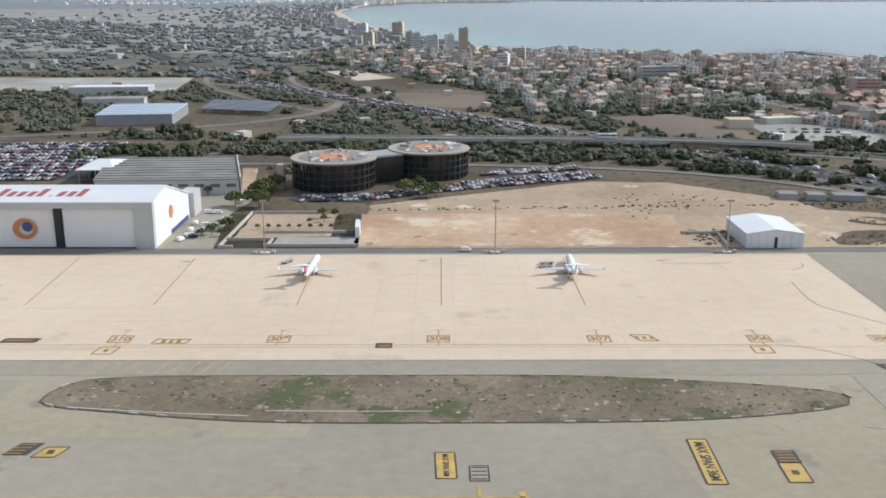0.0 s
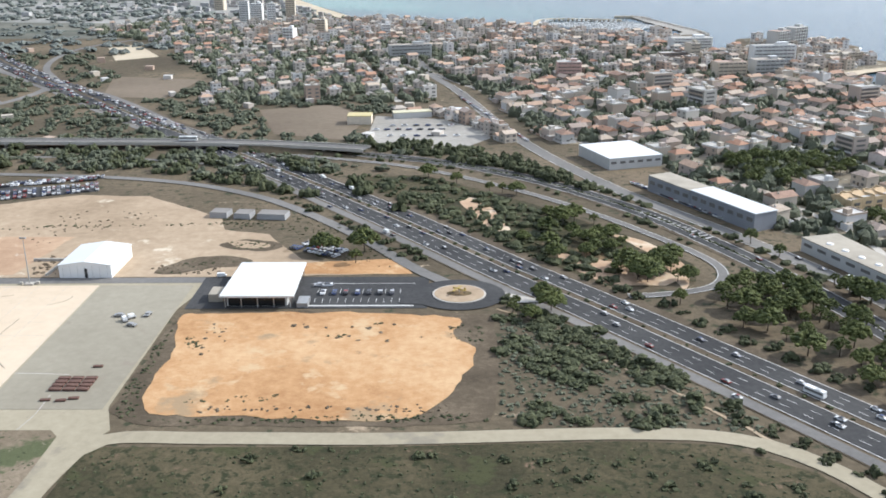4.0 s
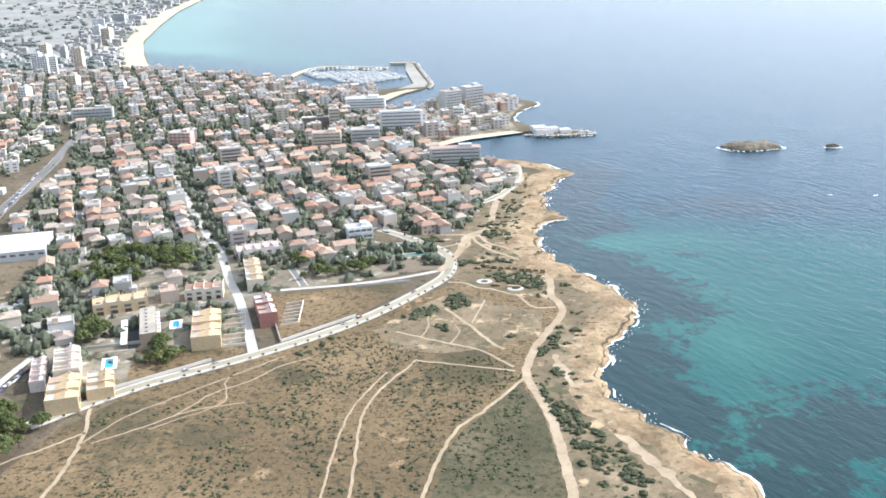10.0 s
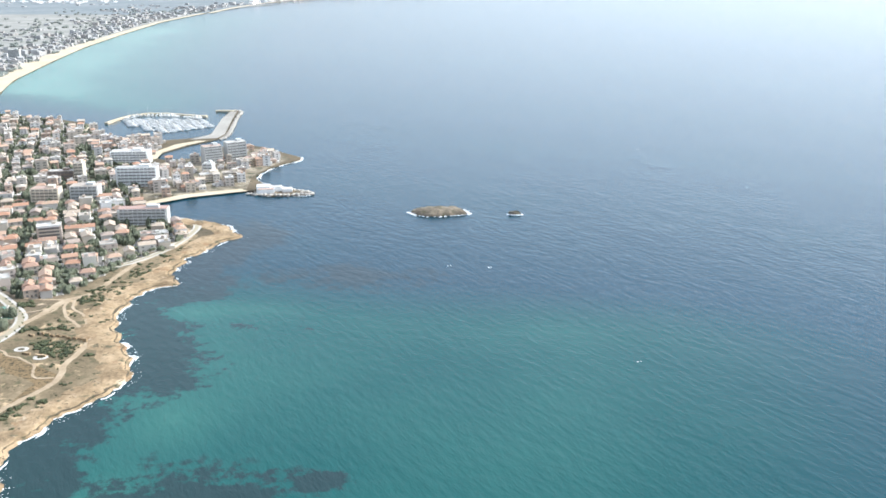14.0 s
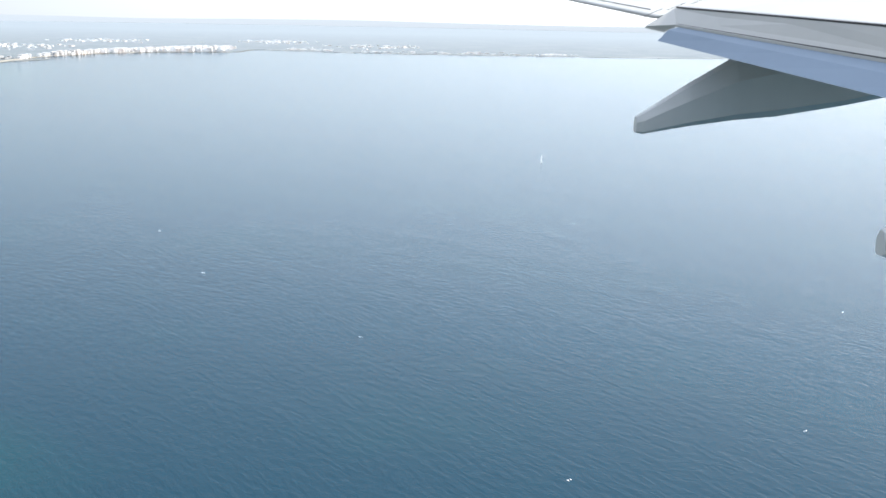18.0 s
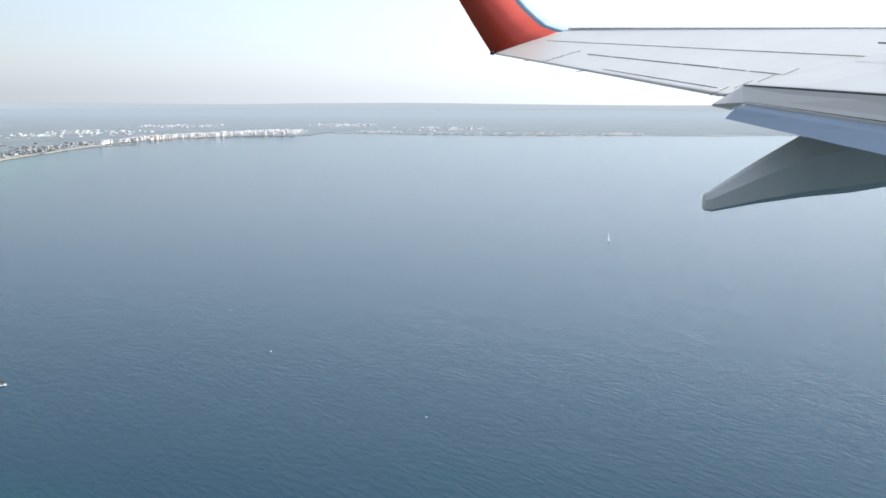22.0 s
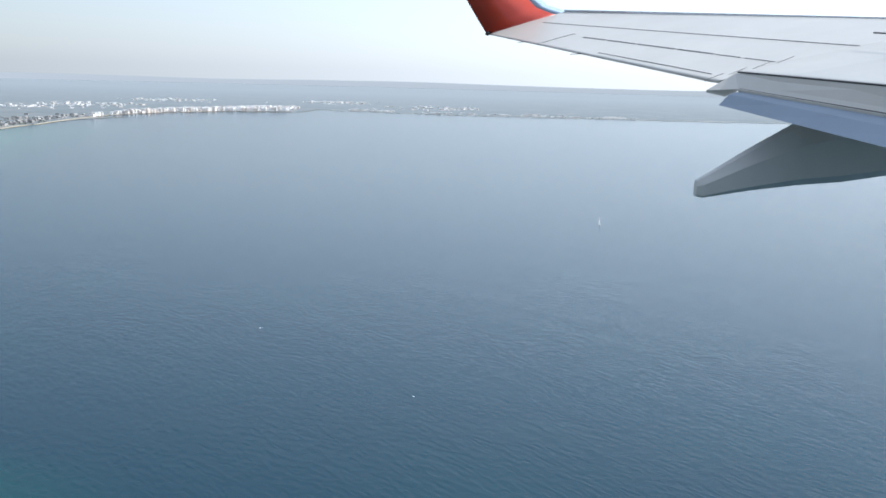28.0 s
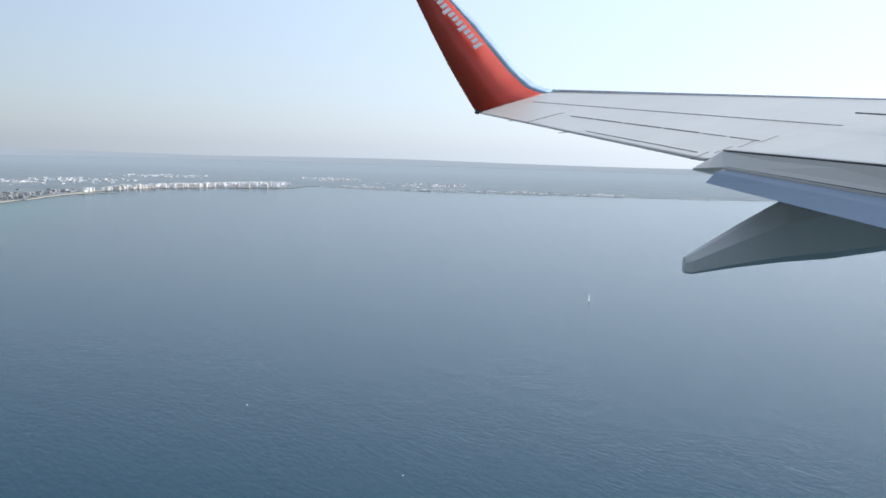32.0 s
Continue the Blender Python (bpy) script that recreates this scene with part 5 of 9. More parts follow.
def make_hangar():
    h = thing("hangar", "large white aircraft hangar with tall sliding doors and red roof lettering", "hangar")
    x0, x1, y0, y1, ze, zr, zb = -66.0, -30.7, 99.7, 114.6, 5.2, 6.0, 3.1
    ym = 105.0
    b = Build().rings([[(x, y0 + 0.8, 0), (x, y1, 0), (x, y1, zb - 0.02), (x, ym, zr - 0.03), (x, y0 + 0.8, ze + 0.06)] for x in (x0, x1)])
    part("wall", b, WHITE, h, "white sheet wall")
    part("corner_pier", Build().box(x1 - 1.0, y0 + 0.4, 0, 2.0, 0.8, ze - 0.02), GREY_PALE, h, "grey door pocket")
    for s in (0, 1):
        ya, yb = (y0 - 0.1, ym) if s == 0 else (ym, y1 + 0.1)
        za, zc = (ze, zr) if s == 0 else (zr, zb)
        part("roof_slope", Build().add([(x0, ya, za), (x1 + 0.1, ya, za), (x1 + 0.1, yb, zc), (x0, yb, zc), (x0, ya, za - 0.15), (x1 + 0.1, ya, za - 0.15), (x1 + 0.1, yb, zc - 0.15), (x0, yb, zc - 0.15)],
                                       [(0, 1, 2, 3), (7, 6, 5, 4), (0, 4, 5, 1), (1, 5, 6, 2), (2, 6, 7, 3), (3, 7, 4, 0)]), ROOF_WHITE, h)
    part("fascia", Build().box((x0 + x1) / 2, y0 + 0.02, ze - 0.7, x1 - x0, 0.12, 0.6), GREY_PALE, h, "pale grey beam above the doors")
    for k, x in enumerate((-36.6, -44.8, -53.0, -61.0)):
        d = part("door", Build().box(x, y0 + 0.35 + 0.12 * (k % 2), 0.15, 7.6, 0.18, 4.35), WHITE, h, "tall white sliding door")
        part("door_track", Build().box(x, y0 + 0.3, 0.0, 8.0, 0.3, 0.15), DARK, d)
    # solid near-black strip paints the unlit inside between the doors
    part("door_gap", Build().box(-41.0, y0 + 0.3, 0.1, 0.75, 0.3, 4.5), DARK, h, "near-black strip standing in for the unlit gap between doors")
    # emblem as plain rings, lettering as plain marks
    ring = Build()
    n = 24
    rows = [[(-44.6 + r * 1.15 * math.cos(a) + o, y0 + 0.20, 2.2 + r * math.sin(a)) for a in np.linspace(0, 2 * math.pi, n, endpoint=False)] for r, o in ((1.15, 0.0), (0.68, 0.12))]
    ring.rings(rows, caps=False)
    part("emblem_ring", ring, ORANGE, h, "brown-orange ring emblem")
    part("emblem_core", Build().tube((-44.3, y0 + 0.16, 2.45), (-44.3, y0 + 0.22, 2.45), 0.55, n=20), BLUE, h, "blue disc emblem")
    part("emblem_side", Build().tube((x1 + 0.02, 106.5, 2.6), (x1 + 0.08, 106.5, 2.6), 0.75, n=18), ORANGE, h, "orange emblem on the gable")
    slope = (zr - ze) / (ym - y0)
    for k in range(13):
        x = -52 + k * 1.08
        if k == 9:
            w, l = 0.25, 0.35
        else:
            w, l = 0.72, (1.5 if k % 4 else 2.3)
        ya = y0 + 1.6
        part("roof_letter_mark", Build().add([(x - w / 2, ya, ze + slope * (ya - y0) + 0.03), (x + w / 2, ya, ze + slope * (ya - y0) + 0.03), (x + w / 2 + 0.25, ya + l, ze + slope * (ya + l - y0) + 0.03), (x - w / 2 + 0.25, ya + l, ze + slope * (ya + l - y0) + 0.03)], [(0, 1, 2, 3)]), RED_PALE, h, "faded red lettering mark")
    part("annex", Build().box(-31.0, 116.4, 0, 1.8, 3.4, 3.0), GREY_PALE, h, "grey rear annex")
    part("skirting", Build().box(x1 + 0.03, 110.0, 0.0, 0.06, 7.5, 0.5), BLUE, h, "faded blue skirting band")


make_hangar()


def simple_hall(name, label, ring, z, wall, roof, category="hall", ribs=0, windows=0):
    h = thing(name, label, category)
    part("wall", Build().prism(ring, 0, z), wall, h)
    cx, cy = np.mean(ring, 0)
    over = [(cx + (x - cx) * 1.012, cy + (y - cy) * 1.012) for x, y in ring]
    part("roof", Build().prism(over, z + 0.003, z + 0.12), roof, h)
    a, b2, c, d = [np.array(p, float) for p in ring[:4]]
    for k in range(ribs):
        f = (k + 0.5) / ribs
        p, q = a + (d - a) * f, b2 + (c - b2) * f
        m = (p + q) / 2
        part("roof_rib", Build().box(m[0], m[1], z + 0.12, np.linalg.norm(q - p) * 0.99, 0.28, 0.10, math.atan2(*(q - p)[::-1])), roof, h)
    for k in range(windows):
        f = (k + 0.5) / windows
        p = a + (b2 - a) * f
        t = math.atan2(*(b2 - a)[::-1])
        part("window", Build().box(p[0], p[1], z * 0.52, np.linalg.norm(b2 - a) / windows * 0.6, 0.06, z * 0.22, t), WINDOW, h)
    return h


h = simple_hall("cargo_hall", "wide hall with a weathered ribbed grey roof", [(-46.5, 126.6), (-27.2, 127.6), (-31.2, 145), (-50, 144)], 2.1, GREY_PALE, ROOF_GREY, ribs=9, windows=9)
part("gable_wall", Build().box(-29.0, 136.4, 0, 0.12, 17.9, 2.5, 0.2258), WHITE, h, "bright white end wall")
patch("hall_yard", [(-27.0, 127.8), (-25.6, 127.8), (-28.2, 147), (-30.6, 147)], 0.06, SAND_PALE, "pale strip of yard beside the hall", "yard")
m = thing("hipped_canopy", "white hipped canopy roof over dark posts", "canopy")
part("roof", Build().gable(-49.4, 139.4, 2.0, 5.6, 9.0, 0.9, 0.0, 1.9), ROOF_WHITE, m)
for x in (-51.8, -49.4, -47.0):
    for y in (135.4, 139.4, 143.4):
        part("post", Build().box(x, y, 0, 0.2, 0.2, 2.0), STEEL, m)
# added block whose near-black colour makes the shade under the roof
part("dark_back", Build().box(-49.4, 141.6, 0, 4.6, 3.0, 1.9), DARK, m, "near-black block standing in for shade below the canopy")
simple_hall("blue_roof_hall", "long hall with a pale blue sheet roof", [(-69.5, 193.5), (-54.6, 195.5), (-56, 214), (-72, 212)], 2.2, GREY, ROOF_BLUE, ribs=6)
PANEL = paint("dark_panel_roof", (0.16, 0.18, 0.21), 0.4, wear=0.1, scale=0.3)
m = thing("parking_canopy", "rows of dark panel roofs shading a car park", "canopy")
for k in range(8):
    f = k / 7
    a, e = np.array((-54.2 + 0.6 * f, 231.5 - 16.2 * f)), np.array((-37.2, 226.0 - 15.6 * f))
    c, t = (a + e) / 2, math.atan2(*(e - a)[::-1])
    part("panel_row", Build().box(c[0], c[1], 1.0, np.linalg.norm(e - a), 1.35, 0.08, t), PANEL, m)
    for q in (0.1, 0.5, 0.9):
        o = a + (e - a) * q
        part("post", Build().box(o[0], o[1], 0.0, 0.14, 0.14, 1.0, t), STEEL, m)
simple_hall("long_white_hall", "long white hall on the far yard", [(-96, 250), (-76, 252), (-76, 258), (-96, 256)], 2.0, GREY_PALE, ROOF_WHITE)
simple_hall("low_hall", "low pale hall on the far yard", [(-84, 226), (-70, 228), (-71, 234), (-85, 232)], 1.6, GREY_PALE, ROOF_GREY)
simple_hall("plot_shed", "narrow white block at the planted plot", [(-9.5, 104.2), (-9.0, 104.2), (-9.2, 107.8), (-9.7, 107.8)], 1.2, WHITE, ROOF_WHITE)


def make_shed():
    h = thing("white_shed", "small white metal hangar with a low gabled roof", "shed")
    x0, x1, y0, y1, z = 33.2, 39.4, 99.9, 107.5, 1.6
    xm = (x0 + x1) / 2
    part("wall", Build().add([(x0, y0, 0), (x1, y0, 0), (x1, y1, 0), (x0, y1, 0), (x0, y0, z), (x1, y0, z), (x1, y1, z), (x0, y1, z), (xm, y0, z + 0.42), (xm, y1, z + 0.42)],
                             [(0, 1, 5, 8, 4), (1, 2, 6, 5), (2, 3, 7, 9, 6), (3, 0, 4, 7)]), WHITE, h)
    for s, xa, xb in ((0, x0 - 0.1, xm), (1, xm, x1 + 0.1)):
        za, zb = (z, z + 0.45) if s == 0 else (z + 0.45, z)
        part("roof_slope", Build().add([(xa, y0 - 0.1, za), (xb, y0 - 0.1, zb), (xb, y1 + 0.1, zb), (xa, y1 + 0.1, za), (xa, y0 - 0.1, za + 0.07), (xb, y0 - 0.1, zb + 0.07), (xb, y1 + 0.1, zb + 0.07), (xa, y1 + 0.1, za + 0.07)],
                                       [(3, 2, 1, 0), (4, 5, 6, 7), (0, 1, 5, 4), (1, 2, 6, 5), (2, 3, 7, 6), (3, 0, 4, 7)]), ROOF_WHITE, h)
    # doorway is a solid panel, the inside's shade painted near-black
    part("door", Build().box(xm + 0.1, y0 - 0.01, 0.02, 0.32, 0.06, 1.2), DARK, h, "near-black panel standing in for an unlit open doorway")
    for k in range(7):
        part("wall_seam", Build().box(x0 + 0.45 + k * 0.88, y0 - 0.015, 0.02, 0.03, 0.04, z - 0.05), GREY_PALE, h)


make_shed()


def make_canopy():
    h = thing("canopy_building", "white flat-roofed open canopy on slim posts with a glazed room", "canopy")
    x0, x1, y0, y1, z = 54.5, 62.6, 90.2, 101.0, 1.35
    part("roof", Build().prism([(x0, y0), (x1, y0), (x1 - 0.2, y1), (x0 + 0.2, y1)], z, z + 0.2), ROOF_WHITE, h)
    for k in range(5):
        for y in (y0 + 0.4, y1 - 0.4):
            part("post", Build().box(x0 + 0.5 + k * (x1 - x0 - 1.0) / 4, y, 0.04, 0.1, 0.1, z - 0.04), STEEL, h)
    part("room", Build().box(58.4, 92.4, 0.04, 6.6, 2.8, 1.1), GREY_PALE, h)
    part("glazing", Build().box(58.4, 90.96, 0.1, 6.2, 0.06, 0.9), GLASS_DARK, h, "dark shaded glazing")
    part("side_room", Build().box(53.6, 93.4, 0.04, 1.6, 2.4, 0.9), ROOF_TAN, h, "low tan side room")
    part("porch", Build().box(63.4, 91.6, 0.04, 1.2, 2.2, 0.5), STEEL, h)


make_canopy()


def make_offices():
    h = thing("round_office_building", "dark glazed office building of two joined round blocks", "office building")
    for cx, cy in ((-15.0, 134.2), (-1.6, 142.2)):
        n = 40
        ring = lambda r: [(cx + r * math.cos(a), cy + r * math.sin(a)) for a in np.linspace(0, 2 * math.pi, n, endpoint=False)]
        blk = part("block", Build().prism(ring(5.75), 0, 3.9), GLASS_DARK, h, "dark glass drum")
        for z in (0.9, 1.85, 2.8, 3.7):
            part("floor_band", Build().prism(ring(5.9), z, z + 0.12), paint_cache("dark_bronze_band", (0.06, 0.055, 0.05)), blk, "dark sun-screen band")
        part("roof", Build().prism(ring(6.1), 3.9, 4.12), ROOF_TAN, blk, "pale gravelled roof rim")
        part("roof_well", Build().prism(ring(4.9), 4.125, 4.16), ROOF_GREY, blk, "grey roof deck")
        part("roof_terrace", Build().prism([(cx + r * math.cos(a), cy + r * math.sin(a)) for a, r in zip(np.linspace(0, 2 * math.pi, 24, endpoint=False), [2.8, 1.9] * 12)], 4.17, 4.22), ORANGE, blk, "orange-brown roof terrace")
        for k in range(26):
            a, r = random.uniform(0, 6.28), random.choice((3.4, 4.0, 4.4, 1.2))
            part("roof_unit", Build().box(cx + r * math.cos(a), cy + r * math.sin(a), 4.165, random.uniform(0.3, 1.0), random.uniform(0.3, 0.6), random.uniform(0.15, 0.4), a), random.choice((WHITE, GREY_PALE, ROOF_TAN)), blk)
        for k in range(36):
            a = 2 * math.pi * k / 36
            part("mullion", Build().box(cx + 5.85 * math.cos(a), cy + 5.85 * math.sin(a), 0.1, 0.14, 0.1, 3.6, a), paint_cache("dark_bronze_band", (0.06, 0.055, 0.05)), blk)
    part("link", Build().box(-8.3, 138.3, 0, 6.5, 4.5, 3.7, math.atan2(8, 13.4)), GLASS_DARK, h, "recessed glazed link")
    part("link_roof", Build().box(-8.3, 138.3, 3.71, 6.7, 4.6, 0.25, math.atan2(8, 13.4)), GREY, h)
    part("stair_tower", Build().box(-22.2, 132.2, 0, 0.9, 1.6, 3.4), ROOF_TAN, h, "tan stair tower")


PAINTS = {}


def paint_cache(name, colour):
    if name not in PAINTS:
        PAINTS[name] = paint(name, colour, 0.4)
    return PAINTS[name]


make_offices()
patch("office_forecourt", [(-20, 124), (-10, 122.5), (2, 130), (24, 138.6), (23, 141), (8, 141.5), (5, 134), (-8, 127), (-20, 130)], 0.055, ROAD, "asphalt car park round the office building", "car park")


def make_mast(x, y):
    m = thing("light_mast", "tall slim apron floodlight mast on a square base", "light mast", "apron masts", at=Matrix.Translation((x, y, 0.05)))
    part("base", Build().box(0, 0, 0, 1.0, 0.7, 0.18).box(0.9, 0.2, 0, 0.35, 0.3, 0.3).box(-1.0, 0.1, 0, 0.3, 0.3, 0.25), PAVING, m)
    part("pole", Build().tube((0, 0, 0.1), (0, 0, 5.7), 0.085, 0.045), STEEL, m)
    part("head", Build().box(0, 0, 5.6, 0.7, 0.3, 0.12), STEEL, m)
    for k in range(5):
        part("floodlight", Build().box(-0.28 + k * 0.14, -0.16, 5.68, 0.11, 0.12, 0.14), GREY, m)


for x, y in ((-18.5, 97.6), (5.9, 97.8), (30.5, 97.8)):
    make_mast(x, y)


def make_airliner(fin, label, at):
    m = thing("parked_airliner", label, "aircraft", "parked airliners", at=at)
    rows = []
    for y, r, z in ((-4.0, 0.05, 0.95), (-3.6, 0.14, 0.9), (-2.7, 0.28, 0.78), (-1.7, 0.37, 0.68), (0, 0.385, 0.64), (2.4, 0.385, 0.64), (3.3, 0.34, 0.62), (3.8, 0.23, 0.58), (4.1, 0.05, 0.54)):
        rows.append([(r * math.cos(a), y, z + r * math.sin(a)) for a in np.linspace(0, 2 * math.pi, 16, endpoint=False)])
    part("fuselage", Build().rings(rows), WHITE, m, "white fuselage", True)
    for k in (-1, 1):
        part("wing", Build().rings([[(k * 0.25, 0.75, 0.42), (k * 0.25, -0.75, 0.42), (k * 0.25, -0.75, 0.33), (k * 0.25, 0.75, 0.33)], [(k * 1.2, 0.05, 0.48), (k * 1.2, -0.75, 0.48), (k * 1.2, -0.75, 0.43), (k * 1.2, 0.05, 0.43)], [(k * 3.0, -0.85, 0.60), (k * 3.0, -1.2, 0.60), (k * 3.0, -1.2, 0.58), (k * 3.0, -0.85, 0.58)]]), GREY_PALE, m)
        part("winglet", Build().rings([[(k * 3.0, -0.9, 0.58), (k * 3.0, -1.2, 0.58), (k * 2.97, -1.2, 0.60), (k * 2.97, -0.9, 0.60)], [(k * 3.16, -1.15, 0.92), (k * 3.16, -1.32, 0.92), (k * 3.13, -1.32, 0.92), (k * 3.13, -1.15, 0.92)]]), WHITE, m)
        e = part("engine", Build().tube((k * 0.62, -1.55, 0.82), (k * 0.62, -2.75, 0.84), 0.22, 0.16, 14), GREY_PALE, m, smooth=True)
        part("intake", Build().tube((k * 0.62, -1.54, 0.82), (k * 0.62, -1.58, 0.82), 0.18, 0.18, 14), DARK, e)
        part("pylon", Build().box(k * 0.42, -2.1, 0.8, 0.3, 0.8, 0.07), WHITE, e)
        part("tailplane", Build().rings([[(0, -3.75, 2.02), (0, -4.35, 2.02), (0, -4.35, 1.97), (0, -3.75, 1.97)], [(k * 1.15, -4.2, 1.98), (k * 1.15, -4.5, 1.98), (k * 1.15, -4.5, 1.96), (k * 1.15, -4.2, 1.96)]]), WHITE, m)
        part("main_gear", Build().tube((k * 0.45, -0.35, 0.0), (k * 0.45, -0.35, 0.38), 0.05).tube((k * 0.37, -0.35, 0.12), (k * 0.53, -0.35, 0.12), 0.12, n=12), TYRE, m)
        part("window_row", Build().box(k * 0.365, 0.5, 0.72, 0.04, 4.6, 0.06), WINDOW, m)
    part("nose_gear", Build().tube((0, 3.0, 0.0), (0, 3.0, 0.3), 0.04).tube((-0.06, 3.0, 0.09), (0.06, 3.0, 0.09), 0.09, n=12), TYRE, m)
    part("tail_fin", Build().rings([[(-0.05, -2.7, 0.95), (-0.05, -3.8, 0.95), (0.05, -3.8, 0.95), (0.05, -2.7, 0.95)], [(-0.03, -3.7, 1.98), (-0.03, -4.3, 1.98), (0.03, -4.3, 1.98), (0.03, -3.7, 1.98)]]), fin, m)
    part("cockpit_windows", Build().box(0, 3.62, 0.70, 0.36, 0.16, 0.10), GLASS_DARK, m)


make_airliner(RED, "white regional jet with a red fin and high tailplane", pose(-12.6, 90.6, 0.06, 0, 0, -2))
make_airliner(WHITE, "white regional jet with a high tailplane, nose to buildings", pose(13.1, 90.8, 0.06, 0, 0, -2))
for x, y, turn in ((10.9, 93.6, 8), (10.7, 92.4, -5), (-15.6, 94.2, 60)):
    m = thing("equipment_trailer", "small dark airport ground trailer beside a parked jet", "trailer", "ground equipment", at=pose(x, y, 0.05, 0, 0, turn))
    part("deck", Build().box(0, 0, 0.14, 1.5, 0.4, 0.1), GREY, m)
    for q in (-0.45, 0.45):
        part("axle", Build().tube((q, -0.22, 0.08), (q, 0.22, 0.08), 0.08, n=8), TYRE, m)
# ground equipment and slabs
for k, (x, y) in enumerate(((44.2, 88.2), (45.6, 87.6), (47.2, 88.4), (45.2, 86.9), (46.4, 85.6))):
    m = thing("equipment_trailer", "small grey airport ground trailer", "trailer", "ground equipment", at=pose(x, y, 0.04, 0, 0, k * 40))
    part("deck", Build().box(0, 0, 0.14, 1.1, 0.5, 0.1), STEEL, m)
    part("load", Build().box(0.1, 0, 0.24, 0.6, 0.42, 0.26 if k % 2 else 0.12), WHITE if k % 2 else GREY, m)
    for s in (-0.35, 0.35):
        part("axle", Build().tube((s, -0.26, 0.08), (s, 0.26, 0.08), 0.08, n=8), TYRE, m)
for c in range(3):
    for r in range(4):
        m = thing("slab_stack", "low stack of rusty brown steel plates", "stack", "stacks on the asphalt", at=pose(44.1 + c * 1.25, 71.2 + r * 0.72, 0.04, 0, 0, random.uniform(-3, 3)))
        part("bearer", Build().box(0, 0, 0, 0.9, 0.36, 0.06), DARK, m)
        part("plate", Build().box(0, 0, 0.06, 1.05, 0.5, 0.16), RUST, m)
for x, y in ((44.0, 69.2), (45.4, 69.1), (46.4, 69.5), (46.3, 75.9)):
    m = thing("slab_stack", "low stack of rusty brown steel plates", "stack", "stacks on the asphalt", at=pose(x, y, 0.04, 0, 0, 6))
    part("bearer", Build().box(0, 0, 0, 0.8, 0.24, 0.05), DARK, m)
    part("plate", Build().box(0, 0, 0.05, 0.9, 0.34, 0.12), RUST, m)
# monument on the roundabout
isle = thing("roundabout_island", "round pale gravel island with a kerb", "traffic island")
part("kerb", Build().prism([(80.5 + 3.0 * math.cos(a), 94.2 + 2.8 * math.sin(a)) for a in np.linspace(0, 2 * math.pi, 40, endpoint=False)], 0.1, 0.19), PAVING, isle)
part("gravel", Build().prism([(80.5 + 2.8 * math.cos(a), 94.2 + 2.6 * math.sin(a)) for a in np.linspace(0, 2 * math.pi, 40, endpoint=False)], 0.193, 0.22), SAND_PALE, isle)
part("planting", Build().prism([(80.5 + 1.4 * math.cos(a), 94.2 + 0.8 * math.sin(a)) for a in np.linspace(0, 2 * math.pi, 24, endpoint=False)], 0.223, 0.25), MEADOW, isle)
mon = thing("aircraft_monument", "yellow model aeroplane on a short post", "monument", at=pose(80.5, 94.2, 0.25, 0, 0, 60))
part("post", Build().tube((0, 0, 0), (0, 0, 0.45), 0.06), STEEL, mon)
part("fuselage", Build().tube((0, -0.8, 0.45), (0, 0.8, 0.52), 0.08, 0.12), GOLD, mon)
part("wings", Build().box(0, 0.25, 0.5, 1.9, 0.3, 0.04), GOLD, mon)
part("tail", Build().box(0, -0.7, 0.5, 0.7, 0.18, 0.04).box(0, -0.7, 0.5, 0.04, 0.2, 0.3), GOLD, mon)
# marked bays of the car park
b = Build()
for k in range(12):
    b.box(64.5 + k * 0.85, 95.4, 0.05, 0.05, 1.4, 0.004).box(64.5 + k * 0.85, 92.6, 0.05, 0.05, 1.2, 0.004)
b.box(69.5, 97.8, 0.05, 12, 0.08, 0.004).box(69.5, 91.0, 0.05, 12, 0.3, 0.02)
tagged(new("bay_markings", b.mesh("bay_markings", WHITE_MARK)), "white parking bay lines", "marking", kind="structure")
for x, y, w in ((46.5, 125.2, 2.6), (50, 124.6, 2.4), (54.2, 124.2, 4.2)):
    m = thing("plant_enclosure", "low dark netted enclosure on the dusty plot", "enclosure", "netted enclosures", at=pose(x, y, 0.03, 0, 0, -8))
    part("netting", Build().box(0, 0, 0, w, 2.4, 0.75, 0, 0.96), GREY, m)
    part("cover", Build().box(0, 0, 0.753, w * 0.95, 2.25, 0.05), ROOF_GREY, m)
# low walls and rubble
b = Build()
for x, y, l, w, t in ((-14.0, 100.5, 10.4, 0.15, 0), (-23.6, 108, 16.6, 0.18, 1.535), (-21.2, 103.1, 5.2, 0.14, 0), (-18.7, 102, 2.6, 0.12, 1.5), (-23.2, 99.9, 1.6, 0.2, 0), (-15.4, 106.4, 9.4, 0.2, 0), (-18.6, 116.2, 9.4, 0.15, 0), (31.5, 103, 5, 0.2, 1.5), (29.8, 106, 4.5, 0.2, 0)):
    b.box(x, y, 0.02, l, w, 0.35, t)
tagged(new("low_wall", b.mesh("low_wall", PAVING)), "low pale plot walls", "wall", kind="structure")
b = Build()
